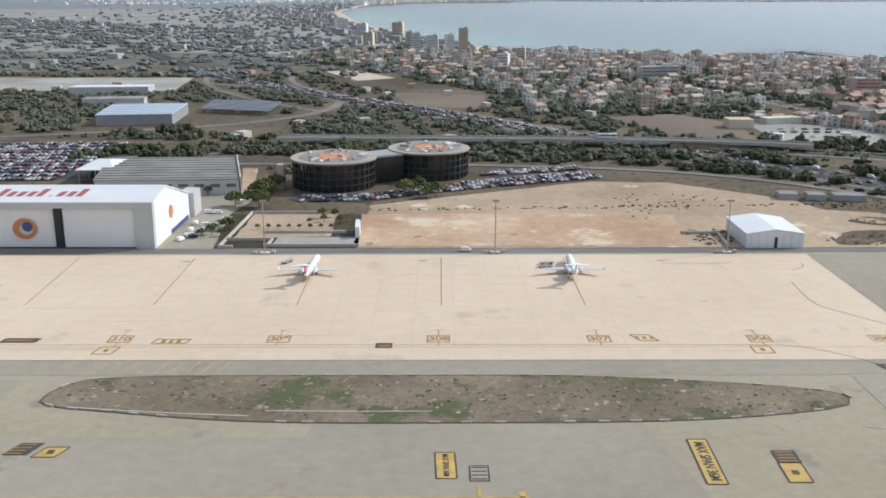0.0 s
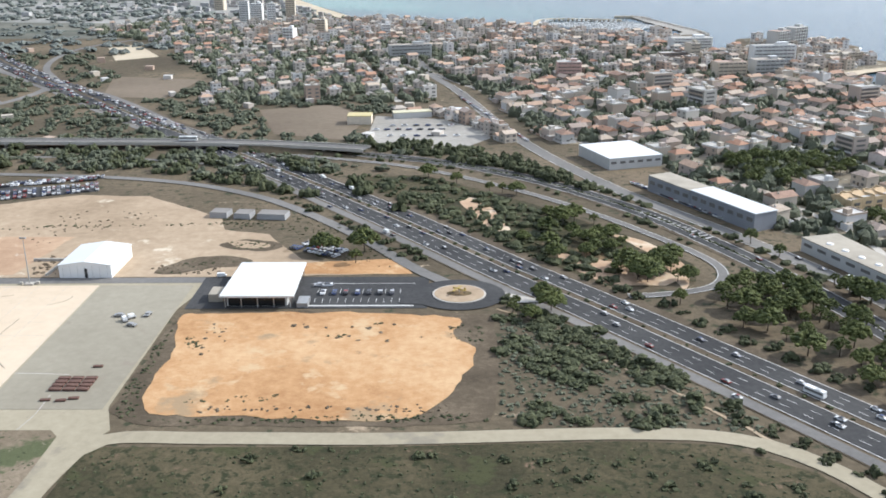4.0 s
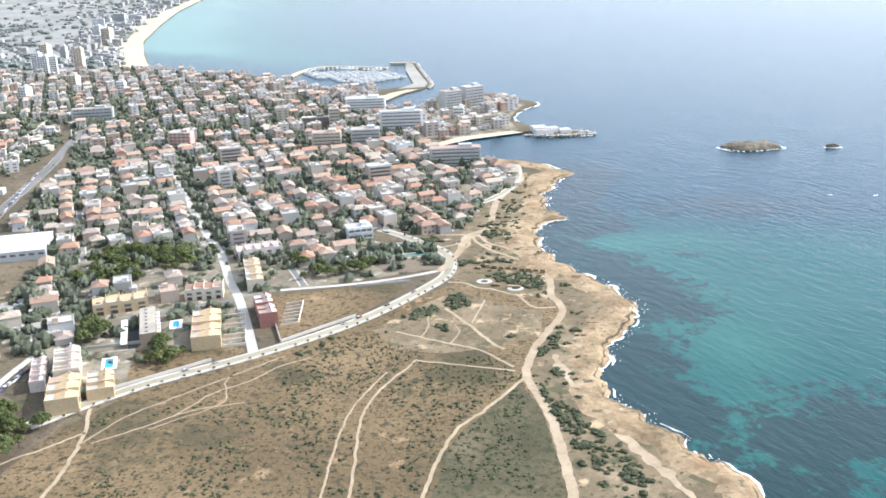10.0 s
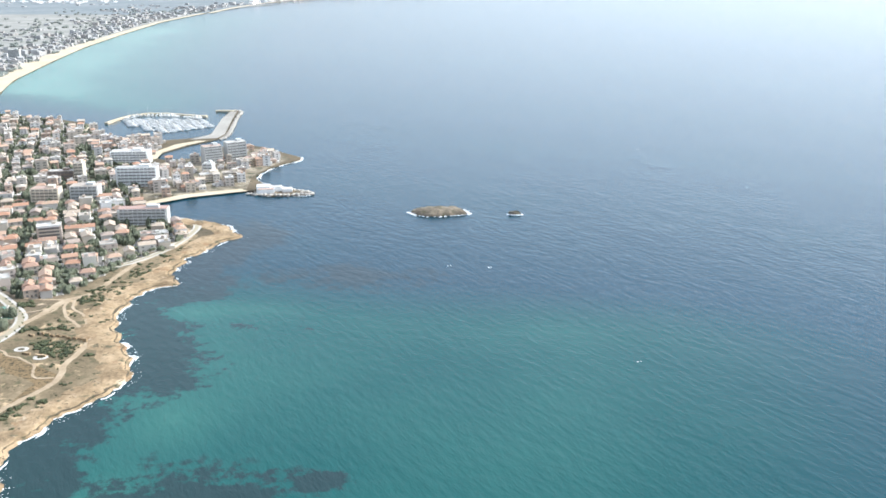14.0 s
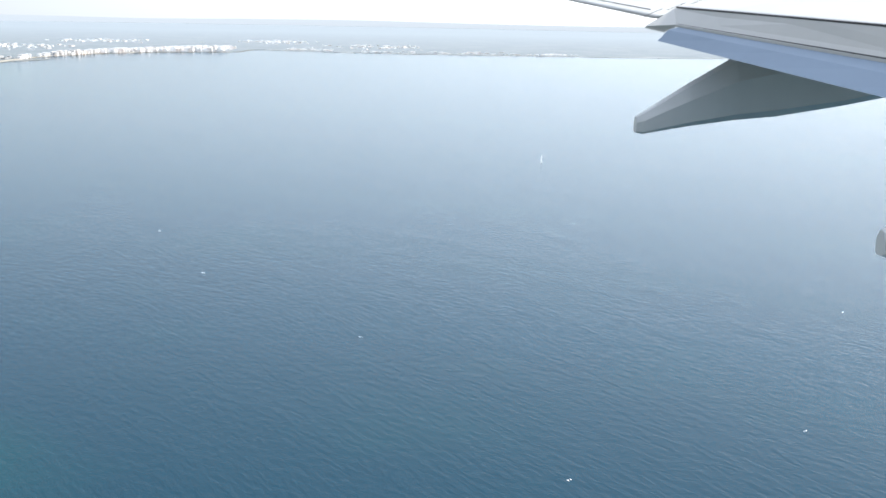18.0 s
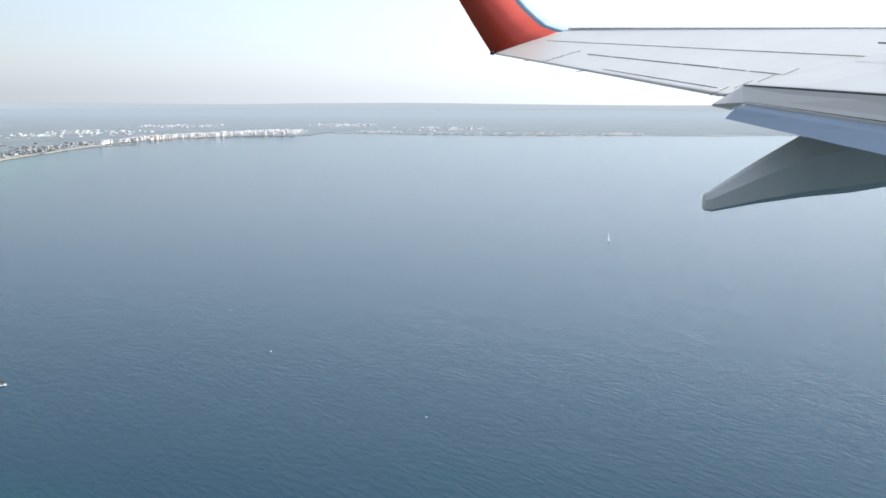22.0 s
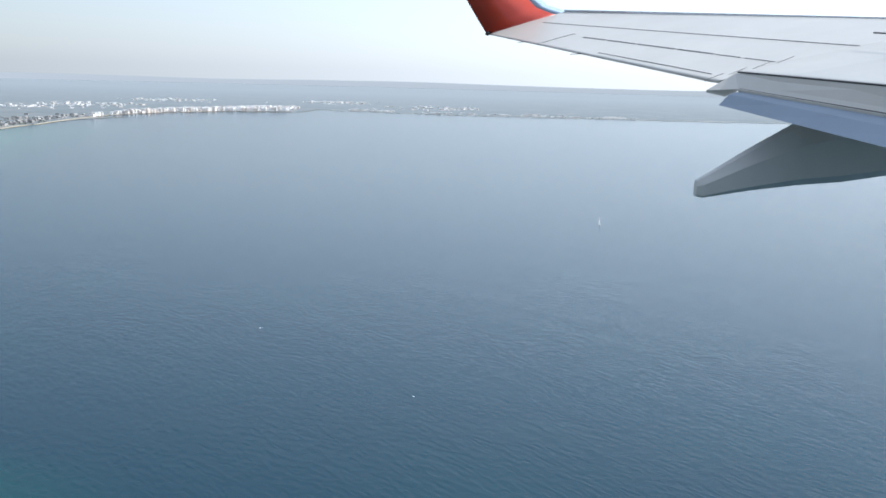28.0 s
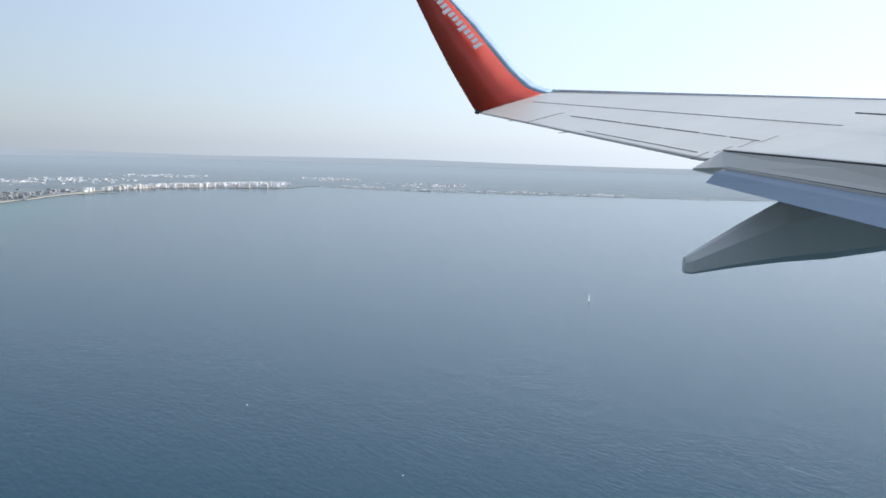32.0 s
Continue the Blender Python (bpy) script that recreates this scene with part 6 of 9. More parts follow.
for ring, count, r0 in (([(29, 101), (33, 101), (33, 108), (28, 108)], 60, 0.4), ([(42, 101), (52, 101), (52, 104), (44, 105)], 40, 0.3), ([(24, 110), (40, 128), (23, 128)], 50, 0.25), ([(54, 78), (57, 78), (57, 86), (54, 86)], 14, 0.3), ([(63, 82), (80, 80), (80, 86), (63, 87)], 16, 0.4), ([(58, 67), (80, 67), (80, 68.4), (58, 68)], 60, 0.25)):
    for x, y in scatter(ring, count):
        b.lump(x, y, 0.05, random.uniform(0.08, r0), random.uniform(0.03, 0.14), 0.7)
tagged(new("rubble", b.mesh("rubble", DIRT)), "scattered brown rubble and weeds", "rubble", kind="stuff")

# ---- trees and shrubs ----
def tree_kind(spread, height, clumps, seed):
    random.seed(seed)
    t = thing("pine_tree", "rounded green Mediterranean pine", "tree", "pine trees")
    trunk = Build().tube((0, 0, 0), (0.1, 0, height * 0.55), 0.22, 0.13, 7)
    for k in range(4):
        a = k * 1.6 + random.random()
        trunk.tube((0.08, 0, height * (0.35 + 0.05 * k)), (spread * 0.45 * math.cos(a), spread * 0.45 * math.sin(a), height * 0.72), 0.1, 0.05, 5)
    part("trunk", trunk, BARK, t)
    crown = Build()
    for k in range(clumps):
        a, r = random.uniform(0, 6.283), spread * math.sqrt(random.random()) * random.uniform(0.75, 1.05)
        top = 1 - (r / spread / 1.08) ** 2
        z = height * (0.50 + 0.50 * random.uniform(0.25, 1.0) * max(top, 0.1))
        crown.lump(r * math.cos(a), r * math.sin(a), z, random.uniform(0.45, 1.0) * spread * 0.20, random.uniform(0.5, 1.0) * spread * 0.16, 0.6)
    part("crown", crown, PINE, t)
    return t


TREES = [tree_kind(3.4, 7.5, 110, 1), tree_kind(4.6, 8.5, 150, 2), tree_kind(2.6, 6.0, 80, 3), tree_kind(5.6, 9.0, 190, 4)]
random.seed(11)
used_tree = [False] * len(TREES)


def plant(x, y, k=None, size=None):
    k = random.randrange(len(TREES)) if k is None else k
    size = random.uniform(0.75, 1.2) if size is None else size
    m = pose(x, y, 0.0, 0, 0, random.uniform(0, 360))
    s = S * size
    if not used_tree[k]:
        TREES[k].matrix_basis = m @ Matrix.Diagonal((s, s, s, 1))
        used_tree[k] = True
    else:
        keep = TREES[k].scale.copy()
        TREES[k].scale = (s, s, s)
        copy_thing(TREES[k], m)
        TREES[k].scale = keep


PINEWOOD = [(109, 96.5), (118, 100), (121.5, 88), (123.6, 72), (121, 60), (117.5, 66), (113, 78), (108, 88)]
STRIP = [(121.5, 106), (125, 96), (128.5, 82), (131, 66), (133.2, 50), (132, 50), (129.5, 66), (126.5, 82), (123.5, 95)]
GROVE = [(129.5, 93), (134, 98.5), (140, 92.5), (147, 91), (144.5, 84), (137, 77.5), (133.5, 79)]
for ring, count, gap in ((PINEWOOD, 44, 1.5), (STRIP, 42, 1.0), (GROVE, 42, 1.2)):
    for x, y in scatter(ring, count, gap):
        if far_from(x, y, [curve, town_road], 1.5):
            plant(x, y)
for ring, count, gap, size in (([(97, 103), (107, 103), (108, 97.5), (99, 96.5)], 9, 1.0, 0.9), ([(84, 118), (104, 114), (98, 106), (92, 106)], 16, 1.2, 0.7), ([(123, 156), (138, 158.5), (139, 140), (127, 138)], 34, 1.6, 1.0),
                               ([(136, 158), (150, 158), (146, 146), (138, 146)], 16, 1.5, 0.9), ([(169, 150), (178, 150), (176, 143), (167, 143)], 9, 1.2, 0.7), ([(148, 116), (156, 112), (154, 106), (148, 108)], 5, 1.0, 0.8),
                               ([(60, 108), (72, 112), (76, 104), (68, 104)], 4, 1.6, 1.1), ([(86, 92), (91, 90), (90, 86), (86, 87)], 4, 1.0, 0.8), ([(-27, 118), (-23, 118), (-22, 132), (-26, 132)], 10, 1.0, 0.8),
                               ([(-6, 126), (-2, 128), (-2, 131), (-6, 130)], 3, 1.0, 0.9), ([(-16, 111), (-10.6, 110), (-10.6, 114), (-16, 115)], 5, 1.2, 0.55), ([(-27, 104), (-24.4, 104), (-24.2, 112), (-26, 112)], 6, 0.9, 0.6)):
    for x, y in scatter(ring, count, gap):
        plant(x, y, None, size * random.uniform(0.8, 1.2))
for x, y in ((80, 141.4), (85.4, 137.3), (89.1, 135.5), (92.3, 115.4), (93.1, 122.9), (95.9, 123), (99.4, 120.6), (98.5, 111.2), (101.6, 99.8), (103.5, 101.5), (106, 101), (106.4, 104.6), (104.8, 91.2), (111.5, 94.3), (114.9, 87.4), (113.1, 81.2), (109.7, 84.7),
             (117.7, 111.3), (119.8, 106), (89.8, 91.5), (91, 92.6), (96.8, 121.4), (94.4, 119.6), (87, 136.6), (76, 145.6), (97.8, 108.6), (102.6, 97.6)):
    plant(x + random.uniform(-0.4, 0.4), y + random.uniform(-0.4, 0.4), None, random.uniform(0.8, 1.15))
for k in range(8):
    plant(-21.2 + k * 1.22, 108.3 + random.uniform(-0.15, 0.15), 2, 0.42)
for x, y, size in ((-0.6, 125.7, 0.9), (-1.8, 125.2, 0.7), (-31.4, 127.2, 0.8), (-33, 127.0, 0.7)):
    plant(x, y, None, size)
bushes_later = scatter([(53.1, 80.6), (53, 82.6), (54, 83), (54.3, 81)], 18) + scatter([(67, 82.6), (67.2, 83.2), (69, 83.1), (68.9, 82.6)], 14) + scatter([(71.2, 86), (71.6, 86.6), (72.6, 86.3), (72.2, 85.7)], 10) + scatter([(56, 68.7), (56.6, 69.5), (64.6, 70.3), (64, 69)], 26) + scatter([(79.4, 82), (79.6, 86), (83, 85), (83, 80)], 40) + scatter([(49.2, 112), (52.5, 114.3), (57.7, 112), (55.9, 109.7), (51.9, 110.2)], 60) + scatter([(44.2, 101.5), (45.1, 104.7), (48.7, 107.4), (54.1, 106.9), (55.1, 104), (50.6, 103.4), (47.2, 101)], 70) + scatter([(53, 82.1), (53.9, 83), (54.9, 80.8), (54.1, 78.9)], 14) + scatter([(66.8, 82.9), (69, 83.2), (68, 82.1)], 8)
for k in range(42):
    p = prom[int(4 + k * (len(prom) - 8) / 42)]
    plant(p[0] + 0.9, p[1] - 0.75, 2, 0.30)


def bushes(name, label, spots, r0, r1, material, lumps=3, flat=0.7, leafy=False):
    b = Build()
    for x, y in spots:
        r = random.uniform(r0, r1)
        for _ in range(lumps):
            if leafy:
                k, a, o = random.uniform(0.24, 0.52), random.uniform(0, 6.283), r * math.sqrt(random.random()) * 0.95
                b.lump(x + o * math.cos(a), y + o * math.sin(a), r * flat * random.uniform(0.25, 1.0) * (1.05 - 0.6 * o / r), r * k, r * k * flat * 1.1, 0.6)
                continue
            k = random.uniform(0.5, 1.0)
            b.lump(x + random.uniform(-r, r) * 0.7, y + random.uniform(-r, r) * 0.7, r * flat * 0.45, r * k, r * k * flat, 0.5)
    tagged(new(name, b.mesh(name, material)), label, "shrubs", kind="stuff")


clear = [mw, curve, town_road, loop, side, prom, street, ramp_a, ramp_b, ramp_c, suburb_street]
THICKET = [(84.5, 88), (90, 89), (97, 80), (104, 70), (106, 63.5), (95, 64.5), (84, 65), (84, 75)]
pts = [p for p in scatter(THICKET, 380) if noise.noise(Vector((p[0] * 0.16, p[1] * 0.16, 7))) + 0.02 * (p[1] - 72) > -0.02]
bushes("thicket", "dark green bushes on the slope below the motorway", pts, 0.3, 1.05, SHRUB, 12, 0.6, True)
bushes("slope_tufts", "low olive tufts between the bushes", scatter(THICKET, 900), 0.08, 0.3, SHRUB_MID, 2, 0.6)
trees = [p for p in scatter([(-60, 150), (-26, 150), (-8, 152), (30, 146), (60, 134), (78, 112), (84, 108), (70, 132), (56, 158), (34, 172), (-20, 178), (-60, 190)], 230, 1.6) if far_from(*p, clear, 2.6)]
trees += [p for p in scatter([(60, 168), (78, 160), (96, 142), (106, 124), (110, 118), (100, 140), (90, 160), (70, 172)], 60, 1.5) if far_from(*p, clear, 1.7)]
bushes("roadside_trees", "rounded dark trees along the motorway junction", trees, 0.7, 1.5, SHRUB, 16, 1.0, True)
bushes("heath_bushes", "scattered green bushes on the heath", [p for p in scatter([(54, 60), (76, 60), (104, 60.5), (112, 48), (116, 30), (56, 30)], 240) if p[0] > 82 or (p[1] > 57 and random.random() < 0.4) or random.random() < 0.12] + [(67.4, 61), (67.9, 60.8), (70.2, 60.8), (64.3, 59.9), (63.9, 59.3)], 0.16, 0.6, SHRUB, 9, 0.75, True)
bushes("loop_bushes", "scrub inside the motorway loop", [p for p in scatter([(64, 148), (76, 146), (92, 128), (106, 108), (98, 98), (90, 106), (78, 124)], 330)], 0.25, 0.9, SHRUB)
wide = [p for p in scatter([(-60, 140), (80, 152), (70, 165), (90, 176), (62, 215), (88, 240), (40, 300), (-140, 310), (-140, 160)], 4300) if far_from(*p, clear, 3.2) and not inside(*p, [(61, 172), (61, 201), (78, 197), (88, 184), (88, 175), (81, 165), (69, 167)])
        and not inside(*p, [(-150, 302), (-75, 302), (-70, 260), (-150, 260)]) and not inside(*p, [(-112, 172), (-53, 174), (-26, 153), (-28, 126), (-110, 126)]) and not inside(*p, [(-72, 184), (-30, 184), (-30, 208), (-72, 208)]) and not inside(*p, [(-74, 191), (-35, 191), (-35, 234), (-74, 234)]) and not inside(*p, [(36, 207), (52, 213), (61, 198), (59, 175), (44, 181)]) and not inside(*p, [(-40, 324), (-30, 334), (-12, 302), (14, 252), (12, 220), (-8, 224), (-12, 258), (-29, 282)])]
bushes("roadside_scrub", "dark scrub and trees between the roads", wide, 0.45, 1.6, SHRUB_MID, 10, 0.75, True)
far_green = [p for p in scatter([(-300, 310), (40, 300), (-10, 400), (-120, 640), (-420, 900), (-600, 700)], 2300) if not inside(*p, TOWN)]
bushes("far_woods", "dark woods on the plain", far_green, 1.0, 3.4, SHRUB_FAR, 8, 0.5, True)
strand = []
for n in range(800):
    y = 420 + 900 * random.random() ** 1.4
    strand.append((np.interp(y, [424, 470, 534, 640, 750, 893, 1060, 1240, 1390], [37, 18, -6, -33, -58, -82, -106, -112, -96]) - 12 - random.expovariate(1 / 70), y))
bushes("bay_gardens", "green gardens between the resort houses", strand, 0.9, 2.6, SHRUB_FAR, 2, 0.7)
verge = [tuple(p + q * o + np.array([random.uniform(-0.4, 0.4), random.uniform(-0.4, 0.4)])) for p, q in zip(mw, normals(mw)) for o in (5.6, 6.3, -6.0, -6.8, -7.4, 7.0) if p[1] < 165 and p[1] > 25 and random.random() < 0.75 and not (72 < p[0] < 90 and o < 0 and p[1] < 108)]
bushes("motorway_shrubs", "shrubs lining the motorway", verge, 0.3, 0.95, SHRUB, 8, 0.8, True)
median = [tuple(p + q * 0.42 + np.array([random.uniform(-0.1, 0.1), 0])) for p, q in zip(mw, normals(mw)) if p[1] < 210]
bushes("median_hedge", "oleander hedge on the motorway median", median, 0.14, 0.34, SHRUB, 3, 0.9)
bushes("branch_hedge", "dark hedge between the carriageways", [tuple(p) for p in smooth_line(CURVE[4:11], 0.6)], 0.15, 0.32, SHRUB, 3, 0.9)
outer = [tuple(p + q * o) for p, q in zip(curve, normals(curve)) for o in (2.9, 3.5, -2.8) if 55 < p[0] < 122 and random.random() < 0.6 and far_from(*(p + q * o), [loop, town_road], 1.2)]
bushes("branch_shrubs", "bushes along the curving road", outer, 0.3, 0.9, SHRUB, 3)
coastal = scatter([(197.6, 144), (200, 146.6), (204.7, 145.4), (207.6, 142.9), (207.8, 138), (205.2, 137.8), (200.9, 140.2)], 110) + scatter([(192.3, 151.4), (194.2, 152.4), (196.2, 150.2), (200, 152.9), (199.4, 151), (193.2, 149)], 36) + scatter([(191.1, 131.7), (192.8, 135.7), (195.8, 132.2), (195.5, 130), (192.8, 128.6)], 44) + scatter([(184.9, 125.6), (187.1, 127.7), (189.9, 130.5), (191.5, 128.2), (189.3, 126.1), (186.4, 123.8)], 44)
coastal += scatter([(190.6, 121.2), (191.8, 123), (192.9, 121.2), (192, 119.7)], 10) + scatter([(201.5, 118.1), (202.3, 119.4), (203.2, 118.2)], 5) + scatter([(196.6, 168.1), (198.7, 170), (200.4, 165.2), (198.3, 164.5)], 20) + scatter([(184.9, 164.7), (187.7, 166.8), (189.3, 161.9), (186.7, 161.9)], 24) + scatter([(206, 113.6), (208.4, 119), (209.9, 121.3), (208.6, 114.4), (206, 110.6)], 26) + scatter([(195, 170), (202, 190), (206, 190), (203, 168)], 40)
coastal += scatter([(204.8, 106.9), (206.4, 101.5), (209.2, 96.2), (211.8, 91.4), (214.6, 87.3), (217.6, 79), (214.6, 78.9), (210.7, 82.7), (208, 92), (205, 101)], 130) + scatter([(176, 118), (170, 112), (171, 110.5), (178, 117)], 12)
coastal += [p for p in scatter([(196, 150), (208, 131), (213, 141), (209, 152), (205, 163), (207, 190), (206, 212), (201, 205), (197, 178)], 330) + scatter([(206, 106), (209, 79), (211, 60), (219, 62), (214, 92), (211, 108), (214, 128), (211, 130)], 200) if noise.noise(Vector((p[0] * 0.3, p[1] * 0.3, 12))) > 0.0 and far_from(*p, roads[-26:], 0.7)]
bushes("coastal_shrubs", "low dark shrubs along the shore path", coastal, 0.15, 0.55, SHRUB, 4, 0.6)
bushes("meadow_tufts", "dark tufts in the dry meadow", [p for p in scatter([(155, 98), (170, 112), (183, 120), (203, 110), (206, 50), (146, 50), (150, 92)], 6500) if noise.noise(Vector((p[0] * 0.11, p[1] * 0.11, 2))) + 0.01 * (p[0] - 178) > -0.05 and far_from(*p, roads[-26:], 0.6)], 0.07, 0.34, SHRUB, 1, 0.6)
bushes("heath_tufts", "low dark tufts over the heath", [p for p in scatter([(51, 60.6), (76, 61), (94, 61.6), (101, 61), (106.5, 57), (115, 42), (122, 24), (55, 24), (50.4, 47)], 5200) if noise.noise(Vector((p[0] * 0.2, p[1] * 0.2, 4))) > -0.25], 0.05, 0.2, SHRUB, 1, 0.55)
bushes("verge_tufts", "low tufts on the dry verges", scatter([(41.5, 42), (41.5, 63), (46.8, 63.4), (47.2, 57), (46.6, 44)], 160) + [p for p in scatter([(-26, 58), (26, 58), (26, 64), (-26, 64)], 700) if inside(*p, ISLAND)], 0.05, 0.17, SHRUB, 1, 0.5)
bushes("plain_tufts", "scattered tufts on the scrubland", [p for p in scatter([(145, 96), (130, 60), (146, 40), (206, 40), (206, 90), (200, 106), (183, 119), (168, 110)], 2600) if far_from(*p, roads[-26:], 0.6)], 0.06, 0.2, SHRUB, 1, 0.55)
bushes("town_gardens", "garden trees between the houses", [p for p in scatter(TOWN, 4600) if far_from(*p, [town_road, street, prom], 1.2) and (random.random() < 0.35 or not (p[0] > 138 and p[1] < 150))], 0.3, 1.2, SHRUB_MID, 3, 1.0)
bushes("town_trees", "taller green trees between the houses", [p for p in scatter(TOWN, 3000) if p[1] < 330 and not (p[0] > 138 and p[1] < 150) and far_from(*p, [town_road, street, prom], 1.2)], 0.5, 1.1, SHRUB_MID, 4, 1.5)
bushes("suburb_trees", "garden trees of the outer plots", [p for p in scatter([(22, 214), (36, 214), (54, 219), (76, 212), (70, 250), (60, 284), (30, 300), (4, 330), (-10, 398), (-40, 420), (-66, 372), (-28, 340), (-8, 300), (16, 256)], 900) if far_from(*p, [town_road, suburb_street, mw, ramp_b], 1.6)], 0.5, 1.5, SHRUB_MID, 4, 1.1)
bushes("field_edge", "weeds along the bare plots", bushes_later + scatter([(-9, 117.5), (20, 119), (52, 121), (52, 122), (20, 120.5), (-9, 119)], 160) + scatter([(50.6, 88), (52, 70), (53, 66), (51, 66.5), (50.4, 70)], 120) + scatter([(53, 65.8), (82, 66.8), (83, 65.6), (60, 65)], 160) + scatter([(49, 118.6), (58, 118), (62, 107), (72, 103), (74, 108), (60, 124), (50, 130), (46, 126)], 260), 0.05, 0.22, SHRUB, 2, 0.6)


# ---- houses ----
def house_kind(kind, seed):
    """Builds one house in metres: walls, roof, windows, door, chimney, terrace."""
    random.seed(seed)
    w, d, h = [(11, 9, 6.2), (13, 10, 6.4), (9, 9, 3.6), (14, 9, 6.6), (10, 12, 9.2), (12, 8, 6.0), (16, 11, 12.4), (20, 12, 15.5)][kind]
    pitched = kind in (0, 2, 3, 5)
    t = thing("house" if kind < 6 else "apartment_house", {0: "two-storey villa with a hipped terracotta roof", 1: "flat-roofed house with a parapet and roof terrace", 2: "low bungalow with a terracotta roof", 3: "gabled terracotta house with a side terrace",
              4: "three-storey flat-roofed town house", 5: "gabled town house with terracotta tiles", 6: "four-storey apartment house with balconies", 7: "five-storey apartment house with balconies"}[kind], "house" if kind < 6 else "apartment house", "town houses")
    wall = Build().box(0, 0, 0, w, d, h)
    if kind in (1, 3):
        wall.box(w * 0.36, d * 0.55, 0, w * 0.5, d * 0.45, 3.1)
    part("wall", wall, WALLS, t)
    if pitched:
        part("roof", Build().gable(0, 0, h - 0.05, w + 1.0, d + 1.0, 2.1, 0, (w * 0.3 if kind in (0, 2) else 0.0)), ROOFS, t)
        part("chimney", Build().box(w * 0.22, d * 0.18, h, 0.8, 0.8, 2.4), WALLS, t)
    else:
        part("roof", Build().box(0, 0, h + 0.01, w - 0.5, d - 0.5, 0.12), FLATS, t)
        p = Build()
        for x, y, sx, sy in ((0, -d / 2, w, 0.3), (0, d / 2, w, 0.3), (-w / 2, 0, 0.3, d), (w / 2, 0, 0.3, d)):
            p.box(x, y, h - 0.1, sx, sy, 0.9)
        part("parapet", p, WALLS, t)
        part("stair_head", Build().box(w * 0.2, d * 0.15, h + 0.1, 3.2, 3.0, 2.4), WALLS, t)
    floors = max(1, int(h // 3))
    if kind >= 6:
        for f in range(1, floors + 1):
            part("balcony", Build().box(0, -d / 2 - 0.6, f * 3.0 - 0.2, w * 0.92, 1.2, 0.2).box(0, -d / 2 - 1.15, f * 3.0, w * 0.92, 0.1, 0.9), WALLS, t)
            part("window_band", Build().box(0, -d / 2, f * 3.0 + 0.2 - 3.0 + 0.5, w * 0.84, 0.12, 1.7), WINDOW, t)
            part("window_band", Build().box(w / 2, 0, f * 3.0 - 2.1, 0.12, d * 0.6, 1.3), WINDOW, t)
    else:
        for f in range(floors):
            for s in (-1, 1):
                part("window", Build().box(s * w * 0.26, -d / 2, f * 3 + 0.9, 1.7, 0.14, 1.4), WINDOW, t)
        part("window", Build().box(w / 2, 0, 1.0, 0.14, 2.2, 1.4), WINDOW, t)
        part("door", Build().box(0, -d / 2, 0, 1.1, 0.16, 2.1), BARK, t)
    if kind in (1, 3):
        part("terrace", Build().box(w * 0.36, d * 0.55, 3.11, w * 0.5 - 0.3, d * 0.45 - 0.3, 0.1), FLATS, t)
    return t


HOUSES = [house_kind(k, 30 + k) for k in range(8)]
used_house = [False] * 8
random.seed(5)
AX = math.atan2(169 - 112.6, 141 - 166.8)


def put_house(k, x, y, turn):
    m = pose(x, y, 0.0, 0, 0, math.degrees(turn))
    if not used_house[k]:
        HOUSES[k].matrix_basis = sized(m)
        used_house[k] = True
    else:
        keep = HOUSES[k].scale.copy()
        HOUSES[k].scale = (S, S, S)
        copy_thing(HOUSES[k], m)
        HOUSES[k].scale = keep


KEEP_OUT = [[(131.5, 90), (131, 113), (129.5, 124), (133, 131), (146, 139), (148.5, 152), (149, 158), (160, 163), (163, 137), (169, 131), (169, 112), (150, 97), (143, 90)], [(166, 160), (172, 165), (184, 166.5), (191, 156), (191, 146), (180, 143), (174, 148)],
            [(100, 167), (104, 148), (118, 152), (113, 168)], [(107, 140), (118, 113), (125, 117), (114, 140)], [(122, 158), (150, 159), (147, 144), (138, 138), (126, 137)], [(135, 111), (143, 90), (149, 92), (147, 112), (141, 113)],
            [(166, 152), (179, 152), (177, 142), (166, 142)], [(162, 274), (178, 275), (178, 265), (162, 265)], [(178, 302), (186, 316), (195, 314), (187, 299)], [(180, 230), (197, 231), (197, 222), (180, 221)], [(145, 115), (158, 111), (157, 104), (147, 107)],
            [(146, 308), (163, 308), (163, 298), (146, 298)], [(138, 279), (151, 280), (151, 272), (138, 272)], [(60, 300), (76, 300), (76, 284), (60, 284)], [(105, 253), (115, 253), (115, 245), (105, 245)], [(146, 251), (167, 255), (167, 245), (146, 243)], [(167, 168), (182, 166), (180, 158), (168, 158)]]
spots = []
c, s = math.cos(AX), math.sin(AX)
for i in range(-40, 80):
    for j in range(-60, 60):
        u = i * 4.3 + random.uniform(-1.0, 1.0)
        if (i - 4) % 9 == 0:
            continue
        v = j * 3.5 + (j // 2) * 1.7 + random.uniform(-0.6, 0.6)
        x, y = 166.8 + c * u - s * v, 112.6 + s * u + c * v
        if inside(x, y, TOWN) and far_from(x, y, [town_road, street, street2, street3, prom], 2.3) and not any(inside(x, y, k) for k in KEEP_OUT) and random.random() < (0.66 if x < 130 else 0.74):
            spots.append((x, y))
spots.sort(key=lambda p: p[1] + 0.15 * abs(p[0] - 150))
near_spots, rest = spots[:310], spots[310:]
rest += [p for p in scatter([(160, 300), (178, 254), (190, 260), (203, 268), (200, 284), (202, 300), (205, 311), (196, 326), (182, 331), (178, 316), (172, 306)], 70, 2.6)] + scatter([(100, 372), (122, 344), (150, 345), (158, 310), (140, 320), (112, 350)], 70, 3.0)
